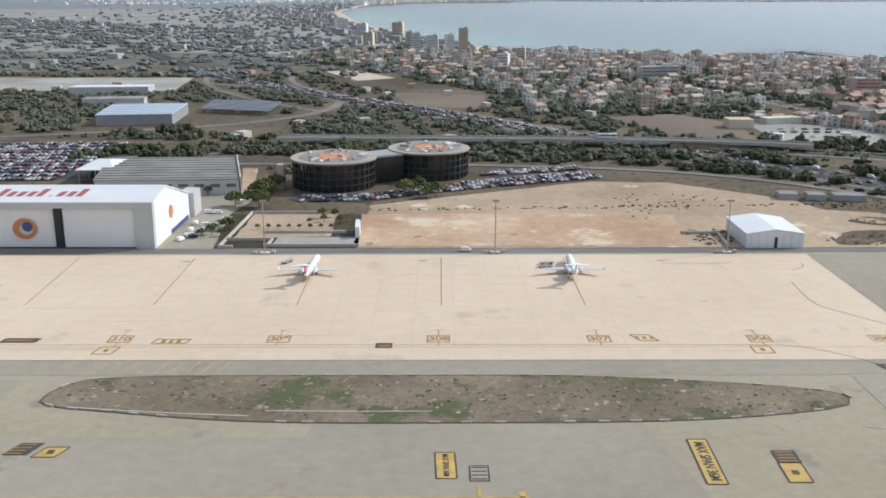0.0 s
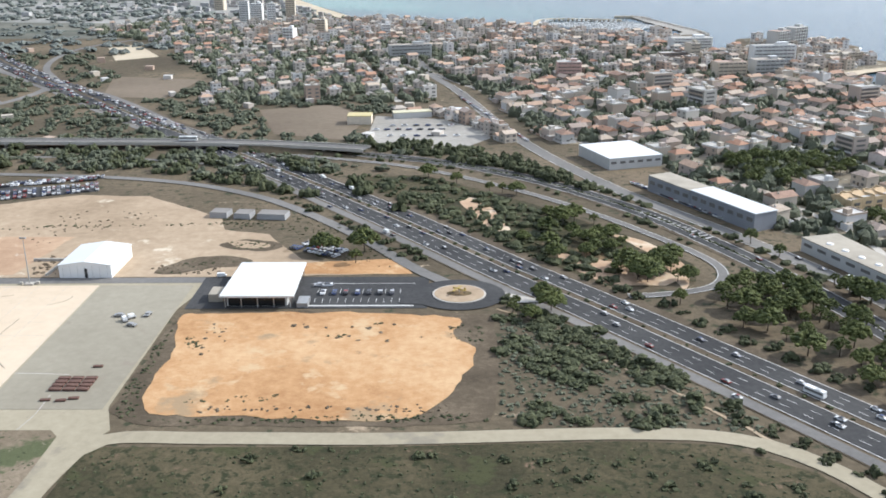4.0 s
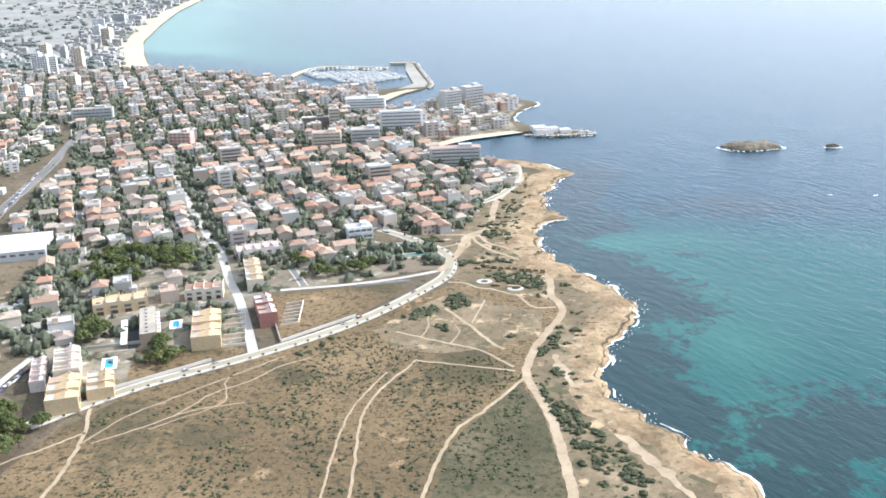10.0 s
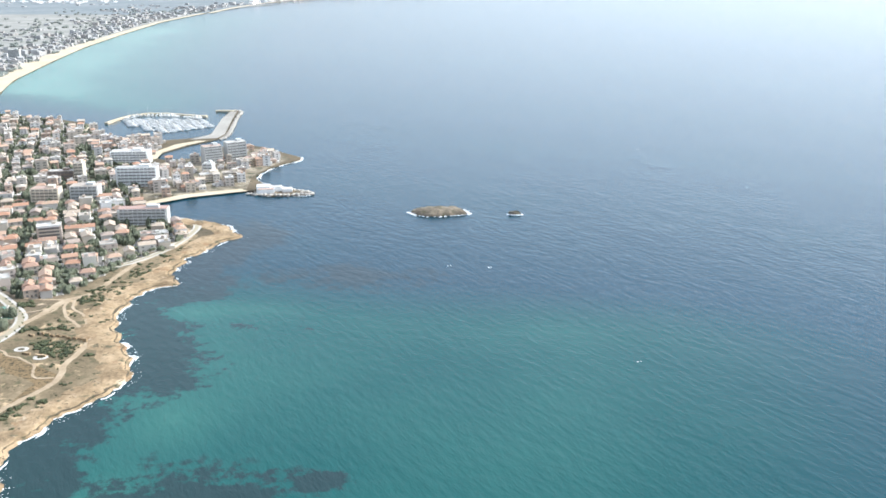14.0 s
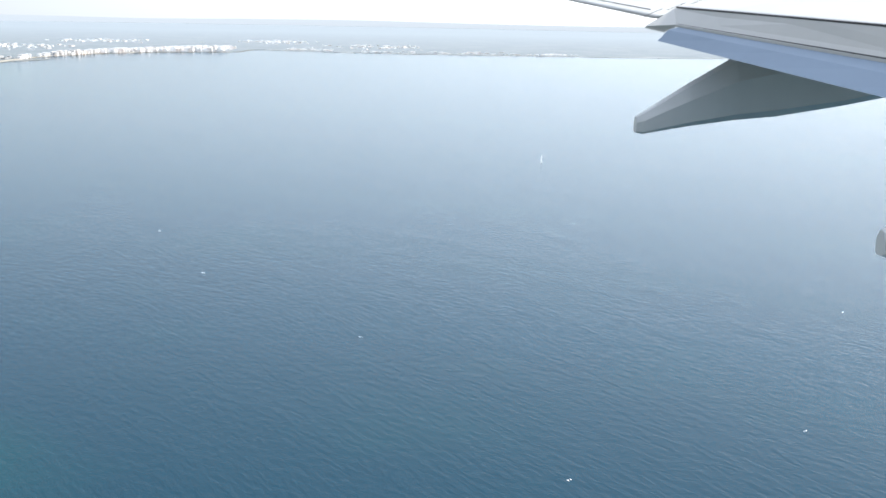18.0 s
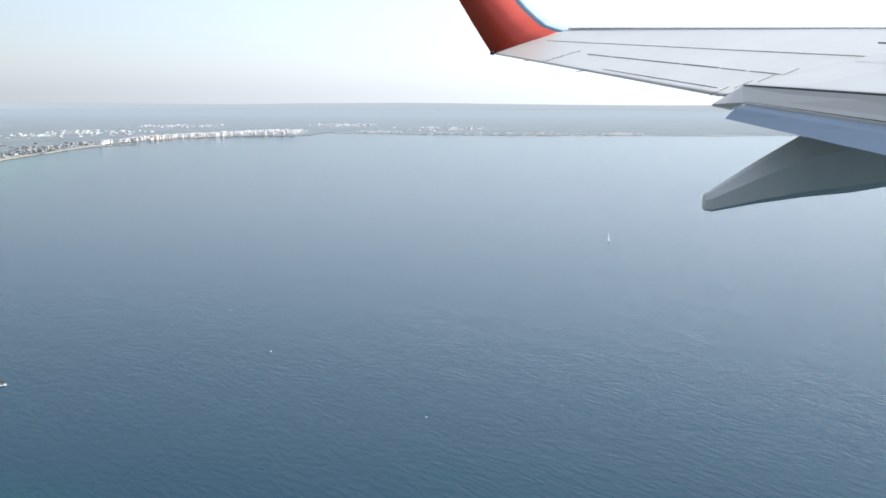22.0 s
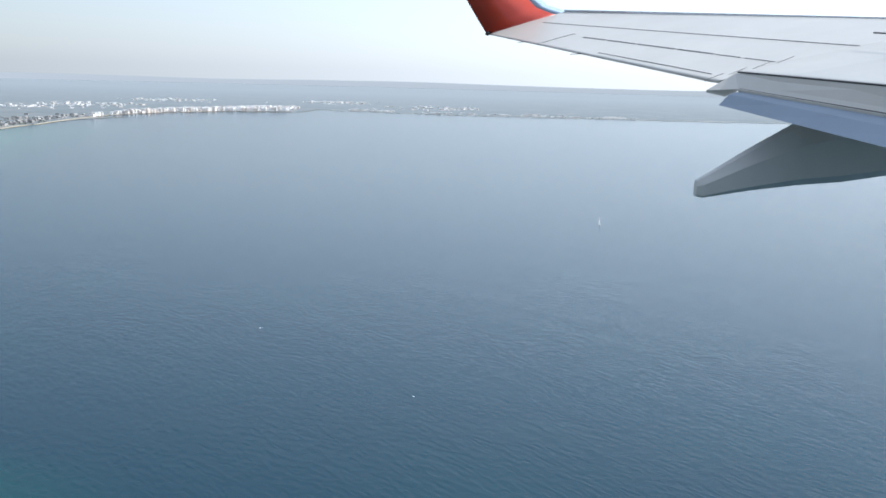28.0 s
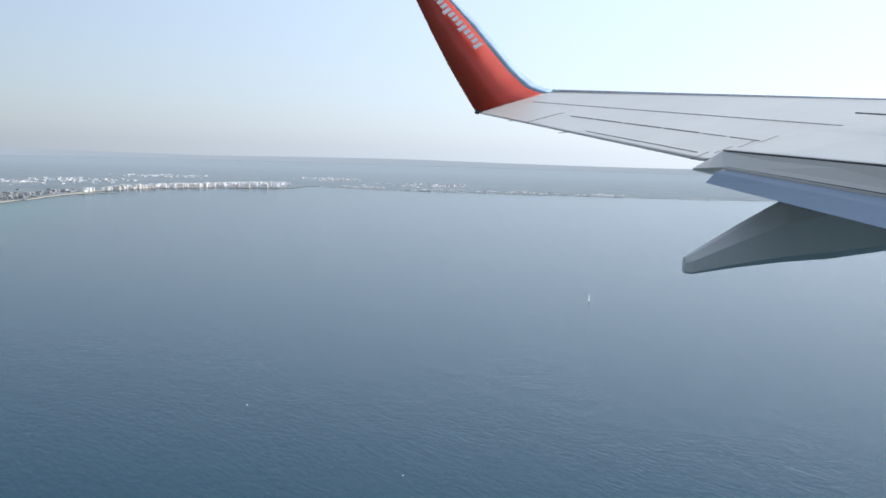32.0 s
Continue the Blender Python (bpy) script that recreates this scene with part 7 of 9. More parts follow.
for x, y in near_spots:
    k = random.choices(range(8), [6, 4, 7, 5, 1.6, 6, 0.35, 0.0 if y < 200 else 0.2])[0]
    put_house(k, x, y, AX + random.choice((0, math.pi / 2, math.pi, -math.pi / 2)) + random.uniform(-0.14, 0.14))
plots, patios = Build(), Build()
for x, y in near_spots:
    if random.random() < 0.7:
        w, d = random.uniform(3.4, 4.2), random.uniform(3.0, 3.8)
        for u, v, lx, ly in ((0, -d / 2, w, 0.07), (0, d / 2, w, 0.07), (-w / 2, 0, 0.07, d), (w / 2, 0, 0.07, d)):
            if random.random() < 0.8:
                plots.box(x + u * math.cos(AX) - v * math.sin(AX), y + u * math.sin(AX) + v * math.cos(AX), 0.0, lx, ly, random.uniform(0.25, 0.5), AX)
    u, v = random.choice(((1.5, 0.3), (-1.5, -0.4), (0.2, 1.5), (-0.3, -1.5)))
    patios.box(x + u * math.cos(AX) - v * math.sin(AX), y + u * math.sin(AX) + v * math.cos(AX), 0.0, random.uniform(0.9, 2.0), random.uniform(0.9, 2.0), 0.05, AX)
tagged(new("plot_walls", plots.mesh("plot_walls", BLOCK_WALLS)), "low pale walls between the garden plots", "wall", kind="stuff")
tagged(new("patios", patios.mesh("patios", paint("patio_paving", (0, 0, 0), 0.85, wear=0.12, scale=0.8, by=island, many=[(0.46, 0.40, 0.32), (0.54, 0.50, 0.44), (0.42, 0.30, 0.22), (0.50, 0.44, 0.36)]))), "paved patios and driveways beside the houses", "paving", kind="stuff")
SUBURB = [(22, 214), (36, 214), (54, 219), (76, 212), (70, 250), (60, 284), (30, 300), (4, 330), (-10, 398), (-40, 420), (-66, 372), (-28, 340), (-8, 300), (16, 256)]
suburb = [p for p in scatter(SUBURB, 210, 2.9) if far_from(*p, [town_road, suburb_street, mw, ramp_b], 2.0)]
suburb += [p for p in scatter([(64, 205), (80, 200), (88, 186), (97, 166), (88, 172), (86, 184), (78, 198)], 26, 2.0) if far_from(*p, [town_road], 2.0)]
walls_b, roofs_b, flats_b, glass_b = Build(), Build(), Build(), Build()
for x, y in rest + suburb:
    f = step01(215, 300, y) if (x, y) not in suburb else 0.1
    tall = random.random() < 0.02 + 0.16 * f
    w, d = random.uniform(7, 10.5) * S, random.uniform(6, 9) * S
    h = (random.choice((3.4, 6.2, 6.4, 9.2)) if not tall else random.choice((9.5, 9.5, 12.5, 13.5))) * S
    if tall:
        w, d = w * 1.35, d * 1.2
    t = AX + random.choice((0, math.pi / 2)) + random.uniform(-0.1, 0.1)
    c2, s2 = math.cos(t), math.sin(t)
    walls_b.box(x, y, 0, w, d, h, t)
    if random.random() < 0.55:
        # a lower wing with a terrace on top
        u, v, wh = w * 0.3 * random.choice((-1, 1)), d * 0.62 * random.choice((-1, 1)), min(h * 0.6, 3.1 * S)
        walls_b.box(x + c2 * u - s2 * v, y + s2 * u + c2 * v, 0, w * 0.5, d * 0.5, wh, t)
        flats_b.box(x + c2 * u - s2 * v, y + s2 * u + c2 * v, wh + 0.003, w * 0.46, d * 0.46, 0.04, t)
    if not tall and random.random() < 0.6:
        roofs_b.gable(x, y, h - 0.01, w + 0.25, d + 0.25, 0.55, t, random.choice((0, w * 0.3)))
        walls_b.box(x + c2 * w * 0.22, y + s2 * w * 0.22, h, 0.2, 0.2, 0.62, t)
    else:
        flats_b.box(x, y, h + 0.003, w * 0.93, d * 0.93, 0.05, t)
        for u, v, lx, ly in ((0, -d / 2, w, 0.08), (0, d / 2, w, 0.08), (-w / 2, 0, 0.08, d), (w / 2, 0, 0.08, d)):
            walls_b.box(x + c2 * u - s2 * v, y + s2 * u + c2 * v, h - 0.02, lx, ly, 0.24, t)
        walls_b.box(x + 0.2, y + 0.2, h + 0.05, 0.8, 0.8, 0.6, t)
    for fl in range(int(h / (3 * S))):
        for sd in (-1, 1):
            for q in (-0.26, 0.26):
                glass_b.box(x - sd * s2 * d / 2 + c2 * q * w, y + sd * c2 * d / 2 + s2 * q * w, fl * 3 * S + 0.25, w * 0.24, 0.05, 0.38, t)
            glass_b.box(x + sd * c2 * w / 2, y + sd * s2 * w / 2, fl * 3 * S + 0.25, 0.05, d * 0.3, 0.38, t)
# narrow lanes between the rows of plots
lanes, pavements = Build(), Build()
for m in range(-30, 30):
    v = 3.5 * (2 * m + 1.5) + 1.7 * m + 0.85
    run = []
    for u in np.arange(-172, 344, 2.0):
        x, y = 166.8 + c * u - s * v, 112.6 + s * u + c * v
        ok = inside(x, y, TOWN) and not any(inside(x, y, k) for k in KEEP_OUT)
        if ok:
            run.append((x, y))
        if run and (not ok or u > 340):
            if len(run) > 4:
                strip(pavements, np.array(run), 1.5, 0.03)
                strip(lanes, np.array(run), 0.95, 0.045)
            run = []
for k in range(-4, 9):
    u = 17.2 + k * 38.7
    run = []
    for v in np.arange(-200, 200, 2.0):
        x, y = 166.8 + c * u - s * v, 112.6 + s * u + c * v
        ok = inside(x, y, TOWN) and not any(inside(x, y, q) for q in KEEP_OUT)
        if ok:
            run.append((x, y))
        if run and (not ok or v > 196):
            if len(run) > 4:
                strip(pavements, np.array(run), 1.5, 0.034)
                strip(lanes, np.array(run), 0.95, 0.049)
            run = []
tagged(new("pavement", pavements.mesh("pavement", PAVING)), "pale pavements of the residential streets", "pavement", kind="structure")
tagged(new("road", lanes.mesh("road", ROAD_PALE)), "grey asphalt of the residential streets", "road", kind="structure")
ROOF_MIX = paint("mixed_terracotta", (0, 0, 0), 0.85, wear=0.14, by=island, many=[(0.48, 0.27, 0.175), (0.52, 0.36, 0.26), (0.45, 0.29, 0.205), (0.56, 0.46, 0.36), (0.43, 0.34, 0.28), (0.50, 0.44, 0.37)])
FLAT_MIX = paint("mixed_flat_roofs", (0, 0, 0), 0.9, wear=0.12, by=island, many=[(0.60, 0.57, 0.52), (0.50, 0.42, 0.35), (0.68, 0.66, 0.62), (0.50, 0.35, 0.27)])
town = thing("old_town", "dense seaside town of pale houses with terracotta and flat roofs", "town", kind="stuff")
part("town_walls", walls_b, BLOCK_WALLS, town)
part("town_tiled_roofs", roofs_b, ROOF_MIX, town)
part("town_flat_roofs", flats_b, FLAT_MIX, town)
part("town_windows", glass_b, WINDOW, town)


# ---- larger buildings of the town ----
def block(name, label, x, y, w, d, h, turn, wall=WHITE, roof=FLATS, category="hotel"):
    """A hotel: body, balcony slab and glazing for each floor, roof and plant room. Sizes in scene units."""
    t = thing(name, label, category, at=pose(x, y, 0, 0, 0, turn))
    part("body", Build().box(0, 0, 0, w, d, h), wall, t)
    part("roof", Build().box(0, 0, h + 0.003, w * 0.98, d * 0.96, 0.08), roof, t)
    part("plant_room", Build().box(w * 0.2, 0, h + 0.085, w * 0.25, d * 0.5, 0.7), wall, t)
    n = max(2, int(h / 0.86))
    for f in range(n):
        z = (f + 0.15) * h / n
        for sd in (-1, 1):
            part("balcony", Build().box(0, sd * (d / 2 + 0.16), z, w * 0.94, 0.32, 0.07).box(0, sd * (d / 2 + 0.31), z + 0.07, w * 0.94, 0.03, 0.24), wall, t)
            part("glazing", Build().box(0, sd * d / 2, z + 0.2, w * 0.9, 0.06, h / n * 0.4), WINDOW, t)
    bays = max(2, int(w / 1.2))
    for k in range(bays + 1):
        for sd in (-1, 1):
            part("fin", Build().box(-w * 0.47 + k * w * 0.94 / bays, sd * (d / 2 + 0.16), 0.1, 0.06, 0.32, h - 0.2), wall, t)
    return t


block("hotel", "long white hotel slab with balcony rows near the cove", 169.8, 270, 12.6, 3.2, 6.0, 7)
block("hotel", "low wide hotel with a reddish roof above the point", 188.2, 226.6, 13.0, 3.6, 4.4, 7, GREY_PALE, paint_cache("reddish_roof", (0.42, 0.26, 0.20)))
block("hotel", "grey stepped hotel block on the headland", 182.6, 304.6, 6.4, 4, 6.2, 36, GREY_PALE)
block("hotel", "grey stepped hotel block on the headland", 189.4, 309.6, 7, 4, 6.8, 36, GREY_PALE)
block("hotel", "wide white hotel behind the harbour", 154.4, 303.6, 13, 5, 4.4, 6, WHITE)
block("hotel", "cream hotel tower with a dark wing", 148.6, 276, 3.0, 4.0, 6.0, 12, CREAM)
block("hotel", "brown hotel wing beside a cream tower", 142.8, 275.5, 8, 3, 3.4, 10, paint_cache("brown_plaster", (0.26, 0.20, 0.16)))
block("hotel", "cream apartment block with balcony rows", 151.6, 247, 8, 4, 4.6, 8, CREAM)
block("hotel", "cream apartment block with balcony rows", 162, 250, 8, 4.5, 4.8, 8, GREY_PALE)
block("hotel", "pinkish apartment block in the town", 109.9, 249, 6.4, 3.6, 4.6, 0, paint_cache("pink_plaster", (0.62, 0.44, 0.38)))
block("hotel", "long pale hotel slab in the town", 66, 292, 13, 3, 4.2, 15, GREY_PALE)
block("hotel", "terraced white houses at the promenade", 172.5, 166, 5, 3.4, 2.4, 20, WHITE)
block("hotel", "white blocks above the cove", 196.8, 302, 5, 3, 2.8, 40, CREAM)
block("hotel", "low brown terrace blocks above the cove", 190, 277, 6, 3, 2.6, 30, CREAM)
block("hotel", "low brown terrace blocks above the cove", 196.5, 280, 6, 3, 2.6, 20, CREAM)
block("hotel", "white guest house at the cove", 186, 290, 3.4, 3, 3.2, 0, WHITE)
for x, y, w, h in ((10, 411, 4, 10.5), (4, 398, 3.2, 8.5), (-3, 404, 5, 8), (-10, 412, 4, 8.5), (-22, 521, 6, 9), (-14, 448, 3, 7.5), (-34, 470, 5, 6), (30, 360, 3.5, 5.5), (55, 345, 3, 5), (22, 335, 4, 5), (-60, 600, 8, 8), (-66, 650, 8, 7), (-44, 560, 6, 7)):
    block("tower_block", "tall pale seaside tower block", x, y, w, 3.0, h, random.uniform(-20, 20), random.choice((WHITE, CREAM, GREY_PALE)), category="tower block")
# warehouses by the road
h = simple_hall("white_warehouse", "large warehouse with a bright white roof", [(105.8, 150.6), (115.2, 153.6), (111.6, 164.6), (102, 161.4)], 1.9, GREY_PALE, ROOF_WHITE, "warehouse", windows=6)
h = simple_hall("long_warehouse", "long blue-grey warehouse with a white roof", [(114.2, 128.6), (119.9, 116.6), (123.4, 118.4), (117.8, 130.4)], 2.5, WALL_BLUE, ROOF_WHITE, "warehouse", windows=7)
h = simple_hall("long_warehouse", "blue-grey warehouse with a tan roof", [(109.8, 137.6), (114.1, 128.7), (117.7, 130.5), (113.4, 139.4)], 2.4, WALL_BLUE, ROOF_TAN, "warehouse", windows=5)
h = simple_hall("flat_workshop", "flat grey workshop with round roof lights", [(123.6, 109), (128.6, 94.9), (132.3, 96.6), (128.6, 110.5)], 1.7, GREY_PALE, ROOF_TAN, "workshop", windows=6)
for k in range(4):
    f = 0.2 + 0.18 * k
    part("roof_light", Build().tube((123.6 + 5.2 * f + 1.4, 109 - 14 * f, 1.82), (123.6 + 5.2 * f + 1.4, 109 - 14 * f, 1.95), 0.45, 0.35, 14), WHITE, h)
patch("depot_yard", [(118, 131), (123.6, 118.6), (130, 121), (124, 136)], 0.045, YARD, "pale concrete depot yard", "yard")
simple_hall("yellow_shed", "yellow gabled shed at the works yard", [(57.6, 190), (62.6, 190), (62.6, 194), (57.6, 194)], 1.7, CREAM, paint_cache("yellow_sheet", (0.62, 0.50, 0.20)), "shed")
simple_hall("works_shed", "long pale shed at the works yard", [(67, 195.6), (75, 197.6), (74.4, 200.4), (66.4, 198.4)], 1.2, GREY_PALE, paint_cache("pale_yellow_sheet", (0.66, 0.60, 0.38)), "shed")
simple_hall("works_shed", "long pale shed at the works yard", [(77, 198.6), (83, 199.6), (82.6, 202), (76.6, 201)], 1.2, GREY_PALE, ROOF_WHITE, "shed")


def row_houses(x0, y0, x1, y1, n, depth, label, wall=CREAM, roof=ROOFS, height=1.9, terrace=0.24):
    """A terrace of n houses along a line: each with a tiled roof, a roof terrace, windows, a garage, a chimney and a party wall."""
    a, b2 = np.array((x0, y0), float), np.array((x1, y1), float)
    t = math.atan2(*(b2 - a)[::-1])
    l = np.linalg.norm(b2 - a) / n
    for k in range(n):
        p = a + (b2 - a) * (k + 0.5) / n
        m = thing("row_house", label, "row house", "row houses", at=pose(p[0], p[1], 0, 0, 0, math.degrees(t)))
        z = height + 0.14 * (k % 2)
        part("wall", Build().box(0, 0, 0, l * 0.985, depth, z).box(l * 0.49, 0, z - 0.05, 0.1, depth, 0.45).box(0, -depth / 2 + 0.04, z - 0.02, l * 0.97, 0.08, 0.26), wall, m)
        part("roof", Build().gable(0, depth * terrace / 2, z, l * 0.96, depth * (1 - terrace), 0.42, 0), roof, m)
        part("terrace", Build().box(0, -depth * (0.5 - terrace / 2) + 0.05, z + 0.003, l * 0.9, depth * terrace * 0.9, 0.05), FLATS, m)
        part("chimney", Build().box(-l * 0.3, depth * 0.15, z, 0.22, 0.22, 0.75), wall, m)
        for q in (-1, 1):
            part("window", Build().box(0, q * depth / 2, z * 0.55, l * 0.5, 0.06, 0.42), WINDOW, m)
        part("garage", Build().box(0, -depth / 2, 0.05, l * 0.5, 0.05, 0.6), BARK, m)


OCHRE, PINKISH, BRICK_RED = paint_cache("ochre_plaster", (0.60, 0.46, 0.28)), paint_cache("pinkish_white_plaster", (0.70, 0.61, 0.56)), paint_cache("red_brown_plaster", (0.36, 0.17, 0.14))
OCHRE_TILES = paint("sandy_ochre_tiles", (0.60, 0.43, 0.25), 0.85, wear=0.16, scale=0.9)
PINK_TILES = paint("faded_pink_tiles", (0.56, 0.43, 0.37), 0.85, wear=0.16, scale=0.9)
row_houses(139.3, 109.6, 142.7, 101.6, 6, 3.4, "cream row house with pale roof terraces and tiled roof", CREAM, PINK_TILES, 1.9, 0.4)
row_houses(136.2, 107.6, 139.5, 99.6, 5, 2.0, "low pinkish row house beside the narrow street", PINKISH, PINK_TILES, 1.25, 0.3)
row_houses(143.0, 100.8, 145.7, 93.4, 3, 4.0, "ochre row house with sandy tiles above the promenade", OCHRE, OCHRE_TILES, 1.9)
row_houses(146.7, 103.2, 148.9, 97.6, 3, 3.4, "low ochre house with a terrace by the pool", OCHRE, OCHRE_TILES, 1.25, 0.4)
row_houses(155.0, 124.2, 158.2, 113.0, 4, 4.2, "ochre row house with sandy tiles and walled garden", OCHRE, OCHRE_TILES, 1.7)
row_houses(135.4, 127.2, 143.2, 130.6, 4, 4.0, "ochre row house with white porch awnings", OCHRE, OCHRE_TILES, 1.7, 0.3)
row_houses(148.4, 133.8, 154.4, 135.2, 4, 3.6, "cream row house with terracotta roof", CREAM, ROOFS, 1.7)
row_houses(162.2, 130.0, 165.4, 121.4, 4, 2.8, "pink row house with red-brown end wall and roof terrace", BRICK_RED, PINK_TILES, 1.9, 0.4)
row_houses(155.8, 148.0, 159.5, 136.6, 5, 2.8, "cream row house with terracotta roof", CREAM, OCHRE_TILES, 1.8)
row_houses(151.6, 153.2, 159.0, 156.9, 5, 4.2, "pinkish white row house with tiled roof", PINKISH, PINK_TILES, 1.8)
flat = simple_hall("apartment_block", "tan flat-roofed apartment block with a brown end wall", [(144.4, 124.0), (146.5, 124.9), (150.2, 115.0), (148.1, 114.1)], 1.9, paint_cache("brown_beige_plaster", (0.42, 0.33, 0.25)), ROOF_TAN, "apartment house", windows=2)
for k in range(7):
    f = (k + 0.5) / 7
    part("roof_hatch", Build().box(145.3 + 3.7 * f, 124.2 - 9.7 * f, 2.02, 0.5, 0.35, 0.16, -1.2), ROOF_GREY, flat)
    part("balcony", Build().box(147.0 + 3.7 * f, 124.6 - 9.7 * f, 0.9, 0.9, 0.5, 0.5, -1.2), WHITE, flat)
port = thing("carport", "long white carport roof on posts", "carport")
part("roof", Build().box(144.1, 118.0, 0.62, 9.7, 0.95, 0.09, math.atan2(-9.1, 3.4)), WHITE, port)
for k in range(5):
    part("post", Build().box(142.5 + 0.8 * k, 122.2 - 2.1 * k, 0.0, 0.1, 0.1, 0.62), STEEL, port)
patch("dry_plot", [(147.4, 113.4), (151.4, 113.0), (163.6, 114.0), (163.9, 111.6), (150.6, 101.6)], 0.04, MEADOW, "dry grass plot beside the promenade", "grass", 0.2)
patch("drive", [(143.0, 122.6), (144.3, 123.2), (147.9, 113.6), (146.4, 113.2)], 0.045, ROAD, "dark asphalt drive beside the carport", "road")
b = Build()
for k in range(7):
    f = k / 6
    for (ax, ay), (dx, dy) in (((157.2 + 3.1 * f, 125.4 - 11.4 * f), (3.2, 1.0)), ((166.0 + 1.0 * f, 130.4 - 8.6 * f), (2.6, 1.0))):
        b.box(ax + dx / 2, ay + dy / 2, 0.0, math.hypot(dx, dy), 0.09, 0.4, math.atan2(dy, dx))
b.box(161.8, 121.0, 0.0, 12.2, 0.1, 0.42, math.atan2(-11.4, 3.1)).box(169.0, 127.4, 0.0, 9.0, 0.12, 0.42, math.atan2(-8.6, 1.0)).box(145.6, 111.9, 0.0, 4.5, 0.1, 0.4, 0.3)
tagged(new("garden_walls", b.mesh("garden_walls", CREAM)), "pale garden walls behind the row houses", "wall", kind="structure")
put_house(1, 145.8, 133.2, AX)
put_house(1, 133.6, 119.8, AX + 1.57)
put_house(2, 135.8, 115.8, AX)
put_house(3, 171.0, 156.8, AX + 1.57)
put_house(0, 168.4, 152.6, AX)
for x, y, size in ((139.6, 119.6, 1.0), (138.4, 117.6, 1.0), (140.6, 117.6, 1.1), (137.8, 120.8, 0.9), (139.0, 115.4, 0.8), (151.3, 113.8, 0.9), (154.3, 109.8, 0.8), (155.3, 111.4, 0.9), (153.0, 112.0, 0.7), (149.8, 113.6, 0.7), (132.4, 124.6, 0.8), (134.0, 126.0, 0.7),
                   (168.4, 144.6, 0.8), (170.4, 143.4, 0.8), (172.4, 145.2, 0.9), (174.6, 146.6, 0.8), (176.0, 145.6, 0.8), (166.4, 142.4, 0.7), (163.6, 150.4, 1.0), (165.0, 148.6, 0.9)):
    plant(x, y, None, size)
prom_up = road("promenade", [(184, 184), (193.1, 188), (198.1, 193.1), (202.2, 202.6), (203.9, 215.2), (203.2, 224.6), (199.4, 229.8), (193, 232.6)], 2.1, 0.07, PAVING, "pale promenade round the point", 1.0)
tagged(new("promenade_road", strip(Build(), prom_up, 1.0, 0.088, 0.1).mesh("promenade_road", TARMAC)), "promenade road between pale pavements", "road", kind="structure")
patch("court_field", [(177, 150.6), (188.2, 155.0), (189.8, 147.4), (180.4, 145.4)], 0.04, FIELD_BROWN, "bare brown field inside the promenade bend", "field")
for x, y in ((197.6, 141.0), (202.8, 137.7)):
    m = thing("paved_circle", "small round paved resting place with a planted middle", "paving", "paved circles", at=Matrix.Translation((x, y, 0.06)))
    part("ring", Build().prism([(1.35 * math.cos(a), 1.1 * math.sin(a)) for a in np.linspace(0, 2 * math.pi, 28, endpoint=False)], 0, 0.04), PAVING, m)
    part("planting", Build().prism([(0.6 * math.cos(a), 0.5 * math.sin(a)) for a in np.linspace(0, 2 * math.pi, 18, endpoint=False)], 0.043, 0.10), HEATH, m)
for x, y, w, d, t in ((145.6, 108.4, 1.1, 3.0, 20), (150.5, 122.4, 0.9, 2.4, 17), (172, 155, 2.0, 1.0, 20), (178, 158, 1.6, 0.9, 10)):
    m = thing("swimming_pool", "blue swimming pool with a white surround", "pool", "garden pools", at=pose(x, y, 0.02, 0, 0, t))
    part("surround", Build().box(0, 0, 0, w + 1.0, d + 1.0, 0.06), WHITE, m)
    part("water", Build().box(0, 0, 0.063, w, d, 0.02), POOL, m)
patch("tennis_courts", [(175.6, 158.4), (183.8, 163), (188.2, 156), (177, 151.6)], 0.05, COURT, "green fenced sports courts", "court")
b = Build()
for f in (0.0, 0.33, 0.66, 1.0):
    b.box(179.7 + 2.9 * f - 2.0, 160.7 - 6.0 * f - 1.0, 0.05, 9.0, 0.16, 0.35 if f in (0.0, 1.0) else 0.1, 0.43)
for f in (0.0, 0.3, 0.6, 1.0):
    b.box(175.9 + 8.4 * f + 0.7, 158.4 + 4.4 * f - 3.6, 0.05, 0.16, 7.4, 0.3, 0.3)
tagged(new("court_walls", b.mesh("court_walls", PAVING)), "pale low walls and lines of the courts", "wall", kind="structure")
b = Build()
for a, e in (((161.8, 134.2), (168.4, 115.8)), ((168.4, 115.8), (178, 125.6)), ((176, 138.6), (185, 140.8)), ((147.5, 99), (160, 109.4)), ((140, 113), (150, 116))):
    a, e = np.array(a), np.array(e)
    m = (a + e) / 2
    b.box(m[0], m[1], 0.02, np.linalg.norm(e - a), 0.12, 0.45, math.atan2(*(e - a)[::-1]))
tagged(new("garden_wall", b.mesh("garden_wall", PAVING)), "pale garden and field walls", "wall", kind="structure")
# broken walls of an old battery among the shrubs
ruin = thing("ruined_wall", "broken pale masonry wall among dark shrubs", "wall")
for k in range(9):
    f = k / 8
    part("wall_block", Build().box(198.0 + 9.6 * f, 148.2 - 2.6 * f + 0.3 * math.sin(k * 2.1), 0.02, 0.85, 0.35, random.uniform(0.35, 0.7), -0.26), ROCK, ruin)
for x, y, w in ((199.6, 138.9, 1.6), (202.6, 138.2, 2.2), (196.3, 147.4, 1.2)):
    part("wall_block", Build().box(x, y, 0.02, w, 0.4, 0.4, -0.2), ROCK, ruin)
